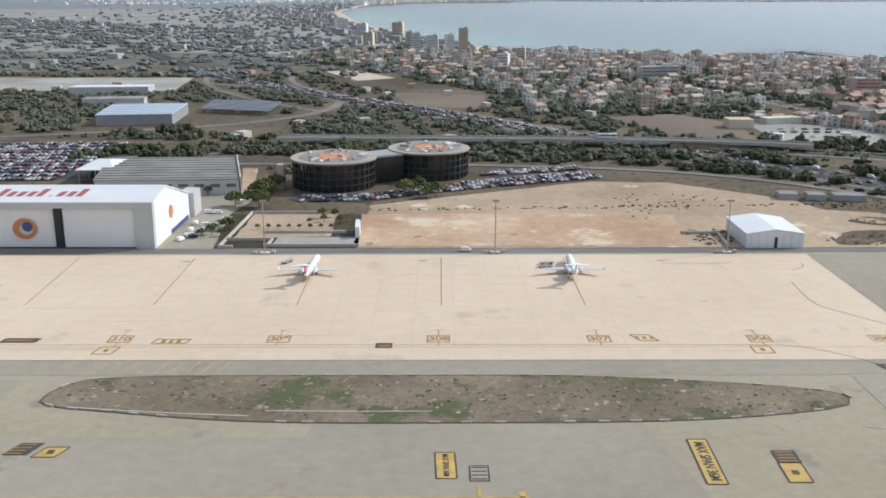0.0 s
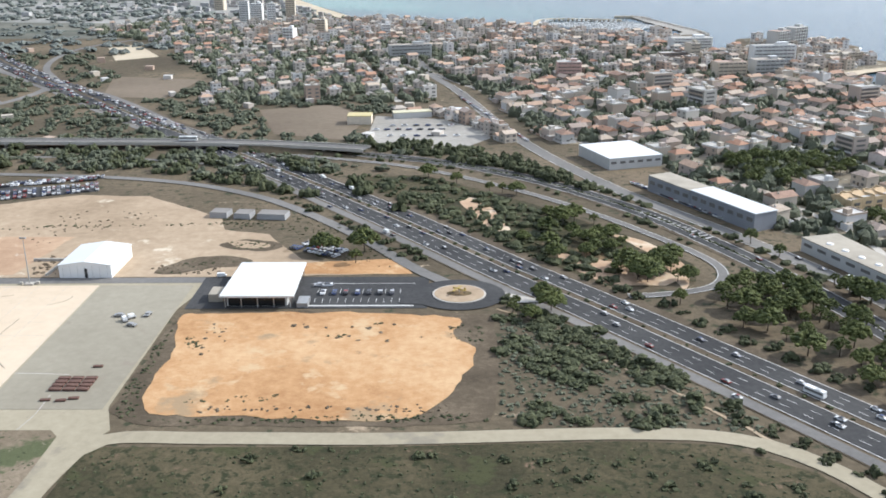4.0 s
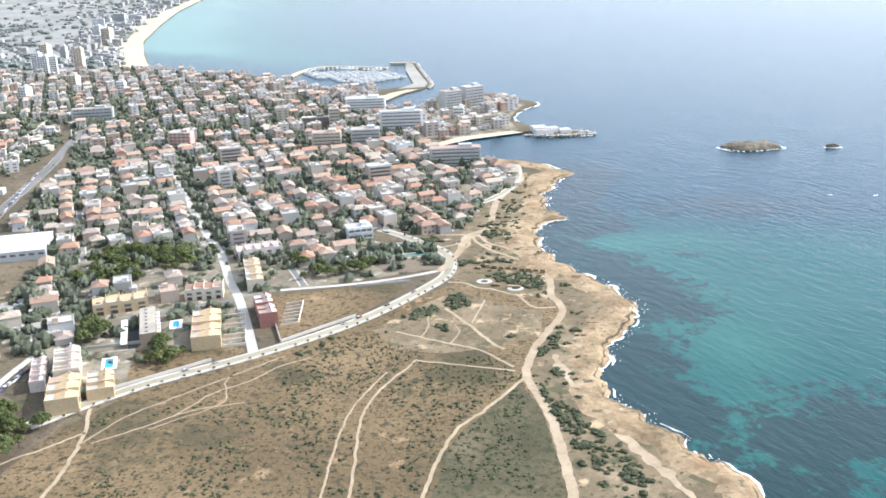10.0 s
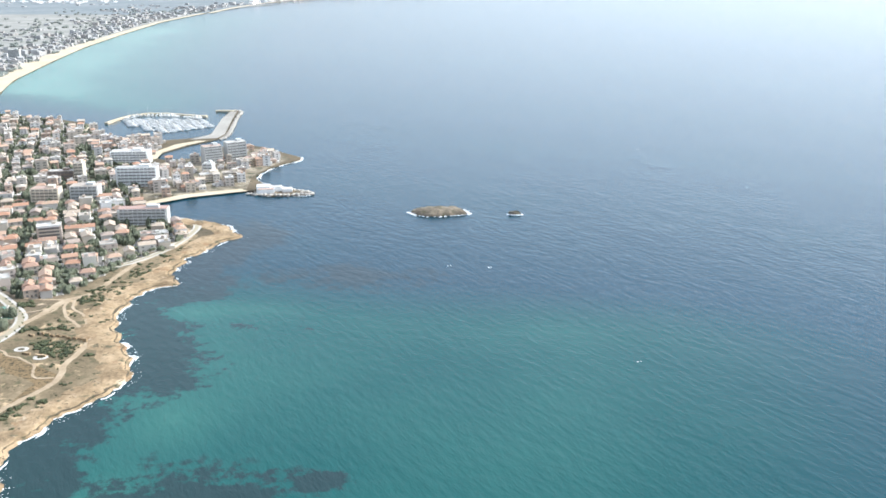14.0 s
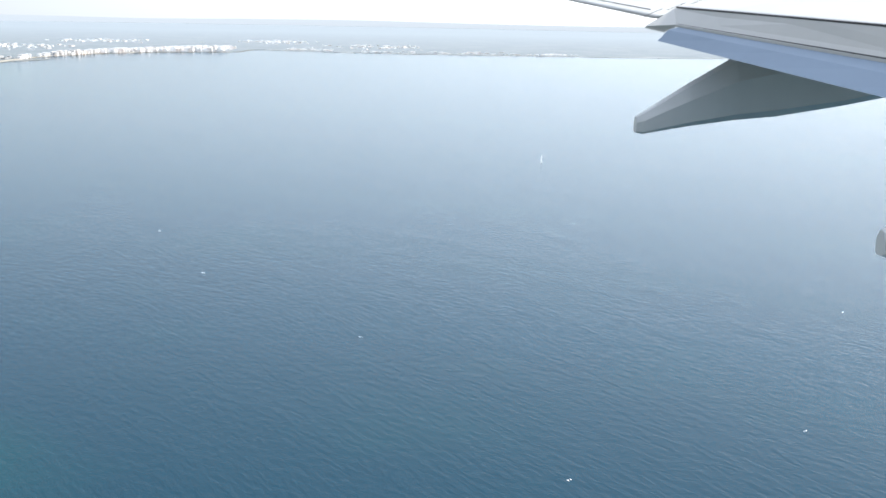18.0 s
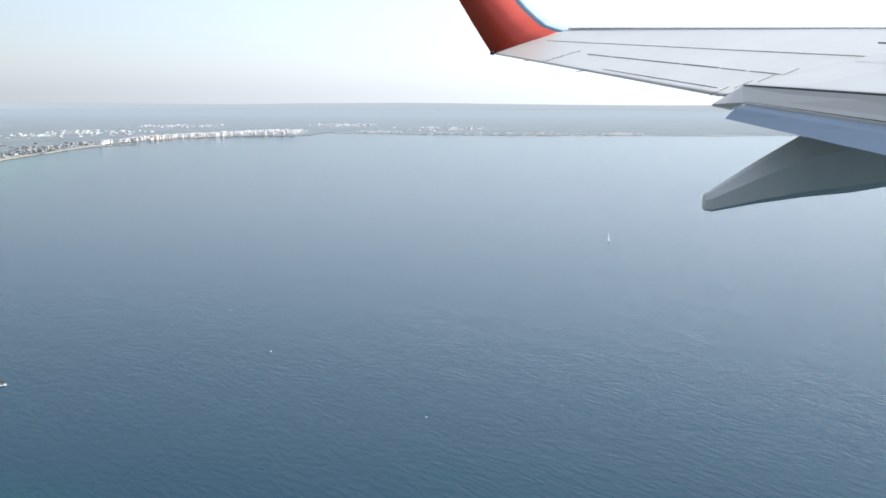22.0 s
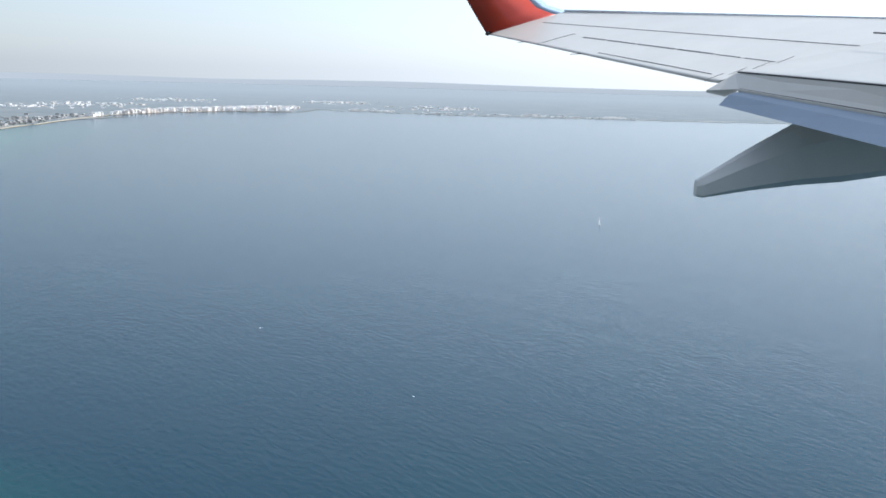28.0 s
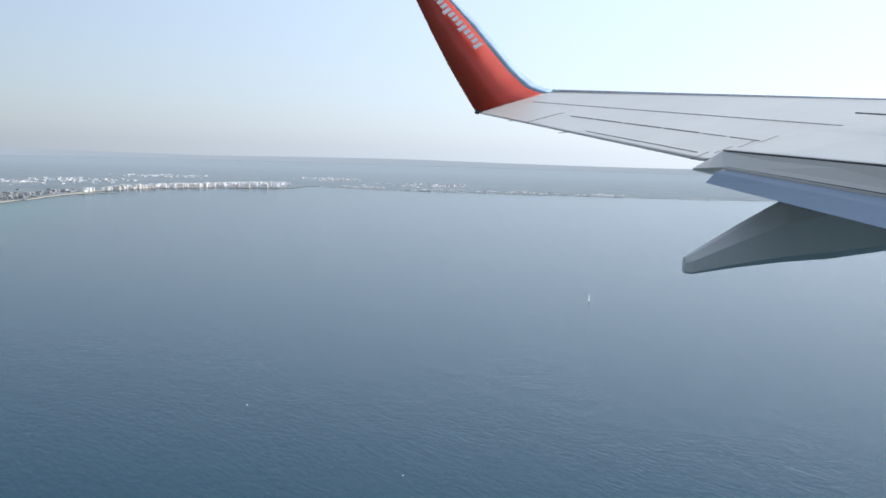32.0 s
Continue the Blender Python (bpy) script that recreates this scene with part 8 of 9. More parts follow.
# town round the bay
fw, rs = Build(), Build()
for n in range(1250):
    t = random.random() ** 1.3
    y = 425 + t * 1060
    k = np.interp(y, [424, 470, 534, 640, 750, 893, 1060, 1240, 1400, 1540], [37, 18, -6, -33, -58, -82, -106, -112, -118, -104])
    o = random.expovariate(1 / (28 + 0.035 * y)) + 14
    if o > 45 and noise.noise(Vector(((k - o) * 0.014, y * 0.010, 8))) < 0.02:
        continue
    w = random.uniform(1.6, 3.4) * (0.6 + y / 900)
    fw.box(k - o, y, 0, w, w * random.uniform(0.6, 1.2), random.choice((1.0, 1.4, 1.8, 2.4, 3.4)) * (1.0 if o < 70 else 0.6), random.uniform(-0.4, 0.4))
for n in range(1250):
    x = -116 + 250 * random.random() ** 0.8
    y0 = np.interp(x, [-117, -104, -58, 20, 110, 158], [1400, 1545, 1668, 1760, 1806, 1816])
    deep = random.random() ** 1.5 * (130 + 150 * step01(-40, 40, x) * (1 - 0.8 * step01(100, 130, x)))
    if noise.noise(Vector((x * 0.03, (y0 + deep) * 0.03, 6))) > -0.28:
        rs.box(x, y0 + deep + 7, 0, random.uniform(3, 8), random.uniform(3, 8), random.choice((2, 2.5, 3, 4, 5)) * random.uniform(0.8, 1.2) * (1.25 - deep / 300), random.uniform(-0.3, 0.3))
for n in range(150):
    x = random.choice((random.uniform(240, 330), random.uniform(380, 560), random.gauss(620, 40), random.gauss(760, 20)))
    y0 = np.interp(x, [186, 270, 430, 760, 1150], [1935, 1910, 1865, 1855, 1905])
    rs.box(x, y0 + 9 + random.expovariate(1 / 22), 0, random.uniform(3, 11), 5, random.uniform(1.0, 2.6))
for n in range(420):
    x, y = random.choice(((-330, 1750), (-260, 1900), (-480, 1600), (-200, 2250), (160, 2350), (420, 2150), (-620, 1850)))
    rs.box(x + random.gauss(0, 45), y + random.gauss(0, 60), 0, random.uniform(3, 9), random.uniform(3, 9), random.uniform(1.0, 2.4), random.uniform(0, 3))
for n in range(70):
    x, y = random.uniform(-420, -60), random.uniform(330, 900)
    if x < np.interp(y, [330, 470, 640, 900], [-10, -30, -80, -120]) - 12:
        fw.box(x, y, 0, random.uniform(2, 6), random.uniform(2, 5), random.uniform(1, 2.6), random.uniform(0, 3))
tagged(new("bay_town", fw.mesh("bay_town", FAR_WALLS)), "white resort town strung along the far bay", "town", kind="stuff")
tagged(new("far_resort", rs.mesh("far_resort", paint("white_resort_plaster", (0, 0, 0), 0.85, wear=0.03, by=island, many=[(0.80, 0.78, 0.76), (0.66, 0.63, 0.60), (0.84, 0.83, 0.81), (0.72, 0.65, 0.60)]))), "band of white hotels at the bay's far end", "town", kind="stuff")
sw = Build()
for n in range(300):
    x, y = random.choice(scatter([(-150, 160), (90, 176), (62, 300), (-140, 330)], 1) or [(0, 250)])
    if far_from(x, y, clear, 3.0) and not inside(x, y, [(36, 207), (52, 213), (61, 198), (59, 175), (44, 181)]) and random.random() < (0.7 if x > 62 or (y > 250 and x > -20) else 0.10):
        sw.box(x, y, 0, random.uniform(1.4, 2.6), random.uniform(1.4, 2.4), random.uniform(0.8, 1.6), random.uniform(0, 3))
tagged(new("scattered_houses", sw.mesh("scattered_houses", BLOCK_WALLS)), "scattered pale houses among the fields", "houses", kind="stuff")

# ---- vehicles ----
random.seed(21)


def car_kind(van):
    t = thing("van" if van else "car", "white delivery van in traffic" if van else "passenger car in slow motorway traffic", "van" if van else "car", "motorway traffic")
    if van:
        part("body", Build().rings([[(-2.4, -0.95, 0.4), (-2.4, 0.95, 0.4), (-2.4, 0.9, 2.1), (-2.4, -0.9, 2.1)], [(1.2, -0.95, 0.4), (1.2, 0.95, 0.4), (1.2, 0.88, 2.15), (1.2, -0.88, 2.15)], [(1.9, -0.95, 0.4), (1.9, 0.95, 0.4), (1.9, 0.85, 1.3), (1.9, -0.85, 1.3)], [(2.5, -0.9, 0.4), (2.5, 0.9, 0.4), (2.5, 0.85, 0.95), (2.5, -0.85, 0.95)]]), WHITE, t)
        part("windscreen", Build().add([(1.3, -0.8, 2.0), (1.3, 0.8, 2.0), (1.92, 0.78, 1.36), (1.92, -0.78, 1.36)], [(0, 1, 2, 3)]), WINDOW, t)
    else:
        part("body", Build().rings([[(-2.15, -0.8, 0.35), (-2.15, 0.8, 0.35), (-2.15, 0.75, 0.85), (-2.15, -0.75, 0.85)], [(-1.7, -0.88, 0.3), (-1.7, 0.88, 0.3), (-1.7, 0.84, 0.98), (-1.7, -0.84, 0.98)], [(0.9, -0.88, 0.3), (0.9, 0.88, 0.3), (0.9, 0.84, 0.95), (0.9, -0.84, 0.95)], [(2.15, -0.78, 0.35), (2.15, 0.78, 0.35), (2.15, 0.72, 0.7), (2.15, -0.72, 0.7)]]), CARS, t)
        part("roof", Build().rings([[(-1.1, -0.62, 1.42), (-1.1, 0.62, 1.42), (-1.1, 0.6, 1.47), (-1.1, -0.6, 1.47)], [(0.25, -0.62, 1.42), (0.25, 0.62, 1.42), (0.25, 0.6, 1.47), (0.25, -0.6, 1.47)]]), CARS, t)
        part("glasshouse", Build().add([(-1.75, -0.78, 0.97), (-1.75, 0.78, 0.97), (1.0, 0.78, 0.94), (1.0, -0.78, 0.94), (-1.15, -0.64, 1.43), (-1.15, 0.64, 1.43), (0.3, 0.64, 1.43), (0.3, -0.64, 1.43)], [(0, 4, 5, 1), (2, 6, 7, 3), (1, 5, 6, 2), (3, 7, 4, 0), (4, 7, 6, 5)]), WINDOW, t)
    for x in (-1.35, 1.35):
        for y in (-0.82, 0.82):
            part("wheel", Build().tube((x, y - 0.1, 0.32), (x, y + 0.1, 0.32), 0.32, n=10), TYRE, t)
    return t


KINDS, used_car = [car_kind(False), car_kind(True)], [False, False]


def put_car(k, x, y, z, turn):
    m, s = pose(x, y, z, 0, 0, math.degrees(turn)), S * 0.78
    if not used_car[k]:
        KINDS[k].matrix_basis, used_car[k] = m @ Matrix.Diagonal((s, s, s, 1)), True
    else:
        keep = KINDS[k].scale.copy()
        KINDS[k].scale = (s, s, s)
        copy_thing(KINDS[k], m)
        KINDS[k].scale = keep


n_mw = normals(mw)
count = 0
for off, back, gap in ((1.4, 0, 0.55), (2.35, 0, 0.6), (3.3, 0, 0.35), (-0.65, 1, 0.6), (-1.75, 1, 0.5), (-2.85, 1, 0.25), (-4.4, 1, 0.2)):
    for i in range(2, len(mw) - 2):
        if 28 < mw[i][1] < 190 and random.random() < gap * 0.62 and count < 190:
            d = mw[i + 1] - mw[i - 1]
            f = random.random()
            p = mw[i] + (mw[i + 1] - mw[i]) * f + n_mw[i] * off
            put_car(1 if random.random() < 0.06 else 0, p[0], p[1], 0.08, math.atan2(d[1], d[0]) + math.pi * back)
            count += 1
for line, off, back, gap, z in ((curve_near, 0.95, 0, 0.05, 0.095), (curve_near, -0.95, 1, 0.05, 0.095), (town_road, 0.55, 0, 0.05, 0.085), (town_road, -0.55, 1, 0.06, 0.085), (street, 0.55, 0, 0.14, 0.065), (prom, 0.7, 0, 0.10, 0.075)):
    nn = normals(line)
    for i in range(2, len(line) - 2):
        if line[i][1] < 230 and random.random() < gap:
            d = line[i + 1] - line[i - 1]
            p = line[i] + nn[i] * off
            put_car(0, p[0], p[1], z, math.atan2(d[1], d[0]) + math.pi * back)


def make_bus(x, y, z, turn, label, size=1.0):
    t = thing("bus", label, "bus", at=sized(pose(x, y, z, 0, 0, turn)) @ Matrix.Diagonal((size, min(1.0, size * 1.3), min(1.0, size * 1.3), 1)))
    part("body", Build().box(0, 0, 0.4, 12, 2.5, 2.7, 0, 0.97), WHITE, t)
    for s in (-1, 1):
        part("window_band", Build().box(0, s * 1.24, 1.5, 11, 0.06, 1.0), WINDOW, t)
        for xx in (-3.6, 3.8):
            part("wheel", Build().tube((xx, s * 1.1 - 0.14, 0.48), (xx, s * 1.1 + 0.14, 0.48), 0.48, n=12), TYRE, t)
    part("windscreen", Build().box(5.96, 0, 1.2, 0.06, 2.2, 1.5), WINDOW, t)
    part("roof_unit", Build().box(-2, 0, 3.1, 3, 1.7, 0.25), GREY_PALE, t)


make_bus(30, 169.9, 1.17, -3, "white coach crossing the bridge")
make_bus(111.6, 70.0, 0.08, 126, "white minibus in motorway traffic", 0.58)
make_bus(125.8, 97.4, 0.09, 112, "white minibus on the town road", 0.6)
for x, y, turn in ((-28.8, 103.0, 1.2), (-28.3, 104.8, 0.4), (-28.7, 107.2, 1.5), (-27.6, 109.7, 0.2), (-29.0, 110.6, 1.6), (-27.6, 116.2, 0.1), (-28.8, 116.4, 0.1), (-25.9, 122.2, 1.9), (2.8, 98.6, 0.0), (52.4, 100.2, 0.1)):
    put_car(1, x, y, 0.05, turn)


def parked(name, label, rows):
    """Rows of parked cars: start, end, spacing, heading."""
    body, glass = Build(), Build()
    for (ax, ay), (bx, by), gap, turn in rows:
        l = math.dist((ax, ay), (bx, by))
        for k in range(int(l / gap)):
            if random.random() < 0.9:
                f = (k + 0.5) * gap / l
                x, y = ax + (bx - ax) * f, ay + (by - ay) * f
                body.box(x, y, 0.15, 1.25, 0.52, 0.2, turn)
                body.box(x, y, 0.35, 0.45, 0.4, 0.06 + 0.05, turn)
                glass.box(x, y, 0.345, 0.68, 0.44, 0.1, turn, 0.8)
    t = thing(name, label, "parked cars", kind="stuff")
    part("parked_bodies", body, CAR_MIX, t)
    part("parked_glass", glass, WINDOW, t)


rows = []
arc = smooth_line([(-18.5, 123.4), (-10, 124.2), (-2, 128.4), (8, 133), (16, 136.4), (24, 139.6)], 1.0)
for k in range(0, len(arc) - 4, 4):
    d = arc[k + 4] - arc[k]
    for o in (0, 1.9, 3.4):
        nn = np.array([-d[1], d[0]]) / np.linalg.norm(d) * o
        if o < 3 or k > 20:
            rows.append((tuple(arc[k] + nn), tuple(arc[k + 4] + nn), 0.7, math.atan2(d[1], d[0]) + 1.57))
rows += [((6, 141), (22, 146), 0.7, 1.8), ((8, 143), (22, 147.5), 0.7, 1.8)]
queue = []
for off in (1.4, 2.35, 3.3, -0.65, -1.75, -2.85):
    line = mw + n_mw * off
    for k in range(2, len(line) - 3):
        if 186 < line[k][1] < 330 and random.random() < 0.7:
            d = line[k + 1] - line[k]
            queue.append((tuple(line[k]), tuple(line[k] + d), 1.4, math.atan2(d[1], d[0])))
parked("distant_traffic", "queue of cars on the far stretch of motorway", queue)
parked("office_parking", "rows of parked cars round the office building", rows)
parked("terminal_parking", "parked cars beside the canopy building", [((64.5, 94.6), (74, 94.6), 1.3, 1.57), ((64, 97), (66, 97), 0.9, 0.2), ((59, 110.8), (66, 106.6), 0.75, 0.9), ((60.4, 112.2), (66.4, 108.6), 0.75, 0.9)])
parked("west_car_park", "large car park full of cars", [((-100, y), (-56, y + 2), 0.72, 1.5) for y in range(136, 171, 3)])
parked("yard_vehicles", "vehicles and stock in the works yard", [((63, 184), (80, 184), 2.2, 0.3), ((66, 188), (82, 188), 2.4, 0.2), ((66, 178), (84, 178), 2.6, 0.1)])
parked("street_parking", "cars parked along the streets", [((121, 131), (127, 118), 1.6, 0.4), ((133.6, 90), (135, 106), 1.0, 1.5), ((107.6, 143), (117.4, 122), 1.1, 2.0), ((-29, 103), (-26, 112), 0.9, 1.2), ((-28, 104), (-25.6, 114), 1.1, 0.2), ((81, 222), (94, 172), 1.6, -1.3)])

# ---- harbour, islets and boats ----
random.seed(33)
b = Build()
for p, q in zip(smooth_line([(171.5, 350), (171.6, 361), (164, 400), (160, 421), (154, 422)], 0.5), range(999)):
    for _ in range(2):
        b.lump(p[0] + random.uniform(-0.4, 0.8), p[1] + random.uniform(-0.5, 0.5), -0.15, random.uniform(0.3, 0.7), random.uniform(0.25, 0.55), 0.5)
for p in smooth_line([(207, 262), (214, 260), (226, 262.5), (218, 268), (209, 273)], 0.5):
    b.lump(p[0] + random.uniform(-0.5, 0.5), p[1] + random.uniform(-0.5, 0.5), -0.1, random.uniform(0.4, 0.9), random.uniform(0.3, 0.7), 0.5)
tagged(new("breakwater_rocks", b.mesh("breakwater_rocks", paint("pale_boulders", (0.5, 0.46, 0.40), 0.9, wear=0.2))), "pale boulders of the breakwaters", "rocks", kind="stuff")
fort = thing("pier_building", "low white buildings on the rocky pier", "building")
for x, y, w, d, hh in ((210.5, 265.5, 4, 4, 1.6), (214, 266, 4, 3, 1.2), (218, 265, 3, 3, 0.9), (212, 262.5, 5, 2, 1.2)):
    part("wing", Build().box(x, y, 0, w, d, hh, 0.2), WHITE, fort)
    part("roof", Build().box(x, y, hh + 0.003, w * 0.95, d * 0.95, 0.05, 0.2), FLATS, fort)
quay = Build()
QUAY = [(111.6, 384), (112.4, 394), (114.8, 405), (119.8, 410.6), (128.4, 411.3), (139, 407.4), (149.4, 404.4)]
for a, e in list(zip(QUAY, QUAY[1:])) + [((148.8, 420), (157, 420))]:
    a, e = np.array(a, float), np.array(e, float)
    m = (a + e) / 2
    quay.box(m[0], m[1], -0.3, np.linalg.norm(e - a), 1.6, 0.75, math.atan2(*(e - a)[::-1]))
tagged(new("quay", quay.mesh("quay", BEACH)), "pale stone harbour quay", "quay", kind="structure")


def boat_kind(sail):
    t = thing("sailing_boat" if sail else "motor_boat", "white moored sailing boat with a bare mast" if sail else "white moored motor boat", "boat", "moored boats")
    rows = [[(-5, -1.3, 1.2), (-5, 1.3, 1.2), (-5, 1.0, 0.0), (-5, -1.0, 0.0)], [(0, -1.7, 1.25), (0, 1.7, 1.25), (0, 1.3, 0.0), (0, -1.3, 0.0)], [(5.5, -0.1, 1.6), (5.5, 0.1, 1.6), (4.8, 0.05, 0.0), (4.8, -0.05, 0.0)]]
    part("hull", Build().rings(rows), WHITE, t)
    part("cabin", Build().box(-0.5, 0, 1.2, 4.5, 2.0, 0.9 if sail else 1.7, 0, 0.8), GREY_PALE, t)
    if sail:
        part("mast", Build().tube((0.5, 0, 1.2), (0.5, 0, 13), 0.14, 0.1, 6), STEEL, t)
    return t


BOATS, used_boat = [boat_kind(True), boat_kind(False)], [False, False]
pier = Build()


def moor(p, turn):
    i = 0 if random.random() < 0.6 else 1
    mt, k = pose(p[0], p[1], -0.33, 0, 0, turn + random.uniform(-4, 4)), S * random.uniform(0.85, 1.35)
    if not used_boat[i]:
        BOATS[i].matrix_basis, used_boat[i] = mt @ Matrix.Diagonal((k, k, k, 1)), True
    else:
        BOATS[i].scale, keep = (k, k, k), BOATS[i].scale.copy()
        copy_thing(BOATS[i], mt)
        BOATS[i].scale = keep


for (ax, ay), (ex, ey) in (((117.6, 396), (127.6, 378.5)), ((122.8, 397), (138.6, 368)), ((129.0, 396), (146.0, 364.5)), ((134.6, 397), (150.6, 368.5)), ((141.2, 396.5), (154.6, 373.6)), ((147.0, 396), (157.6, 377))):
    o, e = np.array((ax, ay)), np.array((ex, ey))
    m, l = (o + e) / 2, np.linalg.norm(e - o)
    side = np.array((-(e - o)[1], (e - o)[0])) / l
    t = math.atan2(*(e - o)[::-1])
    pier.box(m[0], m[1], -0.4, l, 0.6, 0.25, t)
    for j in range(int(l / 1.75)):
        for sd in (-1, 1):
            if random.random() < 0.93:
                moor(o + (e - o) * (j + 0.5) * 1.75 / l + sd * side * 2.0, math.degrees(math.atan2(side[1] * sd, side[0] * sd)))
for a, e in zip(QUAY[1:], QUAY[2:]):
    a, e = np.array(a), np.array(e)
    l = np.linalg.norm(e - a)
    side = np.array(((e - a)[1], -(e - a)[0])) / l
    for j in range(int(l / 1.9)):
        moor(a + (e - a) * (j + 0.5) * 1.9 / l + side * 2.4, math.degrees(math.atan2(side[1], side[0])))
tagged(new("jetties", pier.mesh("jetties", PAVING)), "pale jetties of the marina", "jetty", kind="structure")


def islet(name, cx, cy, rx, ry, hh, label, turn):
    n, rows = 40, []
    for f, z in ((1.0, -0.6), (1.0, -0.15), (0.93, 0.35), (0.85, hh * 0.6), (0.62, hh * 0.9), (0.3, hh), (0.05, hh * 1.02)):
        row = []
        for i in range(n):
            a = 2 * math.pi * i / n
            k = f * (1 + 0.34 * noise.noise(Vector((math.cos(a) * 1.4, math.sin(a) * 1.4, cx))) + 0.10 * noise.noise(Vector((math.cos(a) * 5, math.sin(a) * 5, f * 3))))
            x, y = rx * k * math.cos(a), ry * k * math.sin(a)
            row.append((cx + x * math.cos(turn) - y * math.sin(turn), cy + x * math.sin(turn) + y * math.cos(turn), z + 0.42 * noise.noise(Vector((x * 0.55, y * 0.55, f * 4)))))
        rows.append(row)
    ob = tagged(new(name, Build().rings(rows).mesh(name, ROCK_GREY)), label, "islet")
    ring = np.array([p[:2] for p in rows[0]])
    b = Build()
    for p in np.concatenate([ring + (ring - (cx, cy)) * f for f in (0.02, 0.05, 0.08, 0.11)]):
        if random.random() < (0.75 if p[0] > cx + rx * 0.3 or p[1] < cy else 0.3):
            b.lump(p[0] + random.uniform(-0.3, 0.3), p[1] + random.uniform(-0.3, 0.3), -0.33, random.uniform(0.12, 0.42), 0.05, 0.6)
    tagged(new("surf", b.mesh("surf", FOAM)), "white surf round the islet", "foam", kind="stuff")


islet("rocky_islet", 266.0, 243.4, 8.4, 3.8, 0.95, "low grey-brown rocky islet ringed with surf", 0.10)
islet("wash_rock", 286.8, 242.6, 1.7, 0.7, 0.15, "small rock awash in the sea", -0.1)
white = Build()
for n in range(16):
    x, y = random.uniform(235, 620), random.uniform(60, 420)
    if x > 250 + 0.1 * y:
        white.lump(x, y, -0.34, random.uniform(0.10, 0.28), 0.04, 0.8)
        white.lump(x + 0.6, y + 0.2, -0.34, random.uniform(0.06, 0.18), 0.03, 0.8)
tagged(new("whitecaps", white.mesh("whitecaps", FOAM)), "small scattered whitecaps", "foam", kind="stuff")
yacht = thing("sailing_yacht", "white sailing yacht under full sail", "boat", at=pose(506.5, 513.9, -0.34, 0, 0, 79) @ Matrix.Scale(0.68, 4))
part("hull", Build().rings([[(-1.7, -0.45, 0.45), (-1.7, 0.45, 0.45), (-1.6, 0.3, 0), (-1.6, -0.3, 0)], [(0, -0.6, 0.45), (0, 0.6, 0.45), (0, 0.4, 0), (0, -0.4, 0)], [(2.0, -0.04, 0.6), (2.0, 0.04, 0.6), (1.8, 0.02, 0), (1.8, -0.02, 0)]]), WHITE, yacht)
part("mast", Build().tube((0.3, 0, 0.4), (0.3, 0, 6.2), 0.06, 0.04, 6), STEEL, yacht)
part("mainsail", Build().add([(0.25, 0, 0.9), (-1.7, 0.45, 0.9), (-0.8, 0.4, 3.2), (0.25, 0, 6.1), (0.25, 0.03, 0.9), (-1.7, 0.48, 0.9), (-0.8, 0.43, 3.2), (0.25, 0.03, 6.1)], [(0, 1, 2, 3), (7, 6, 5, 4), (0, 4, 5, 1), (1, 5, 6, 2), (2, 6, 7, 3)]), FOAM, yacht)
part("foresail", Build().add([(0.4, 0, 5.4), (1.9, 0, 0.65), (0.1, 0.4, 0.9), (0.4, 0.03, 5.4), (1.9, 0.03, 0.65), (0.1, 0.43, 0.9)], [(0, 1, 2), (5, 4, 3), (0, 3, 4, 1), (1, 4, 5, 2), (2, 5, 3, 0)]), FOAM, yacht)

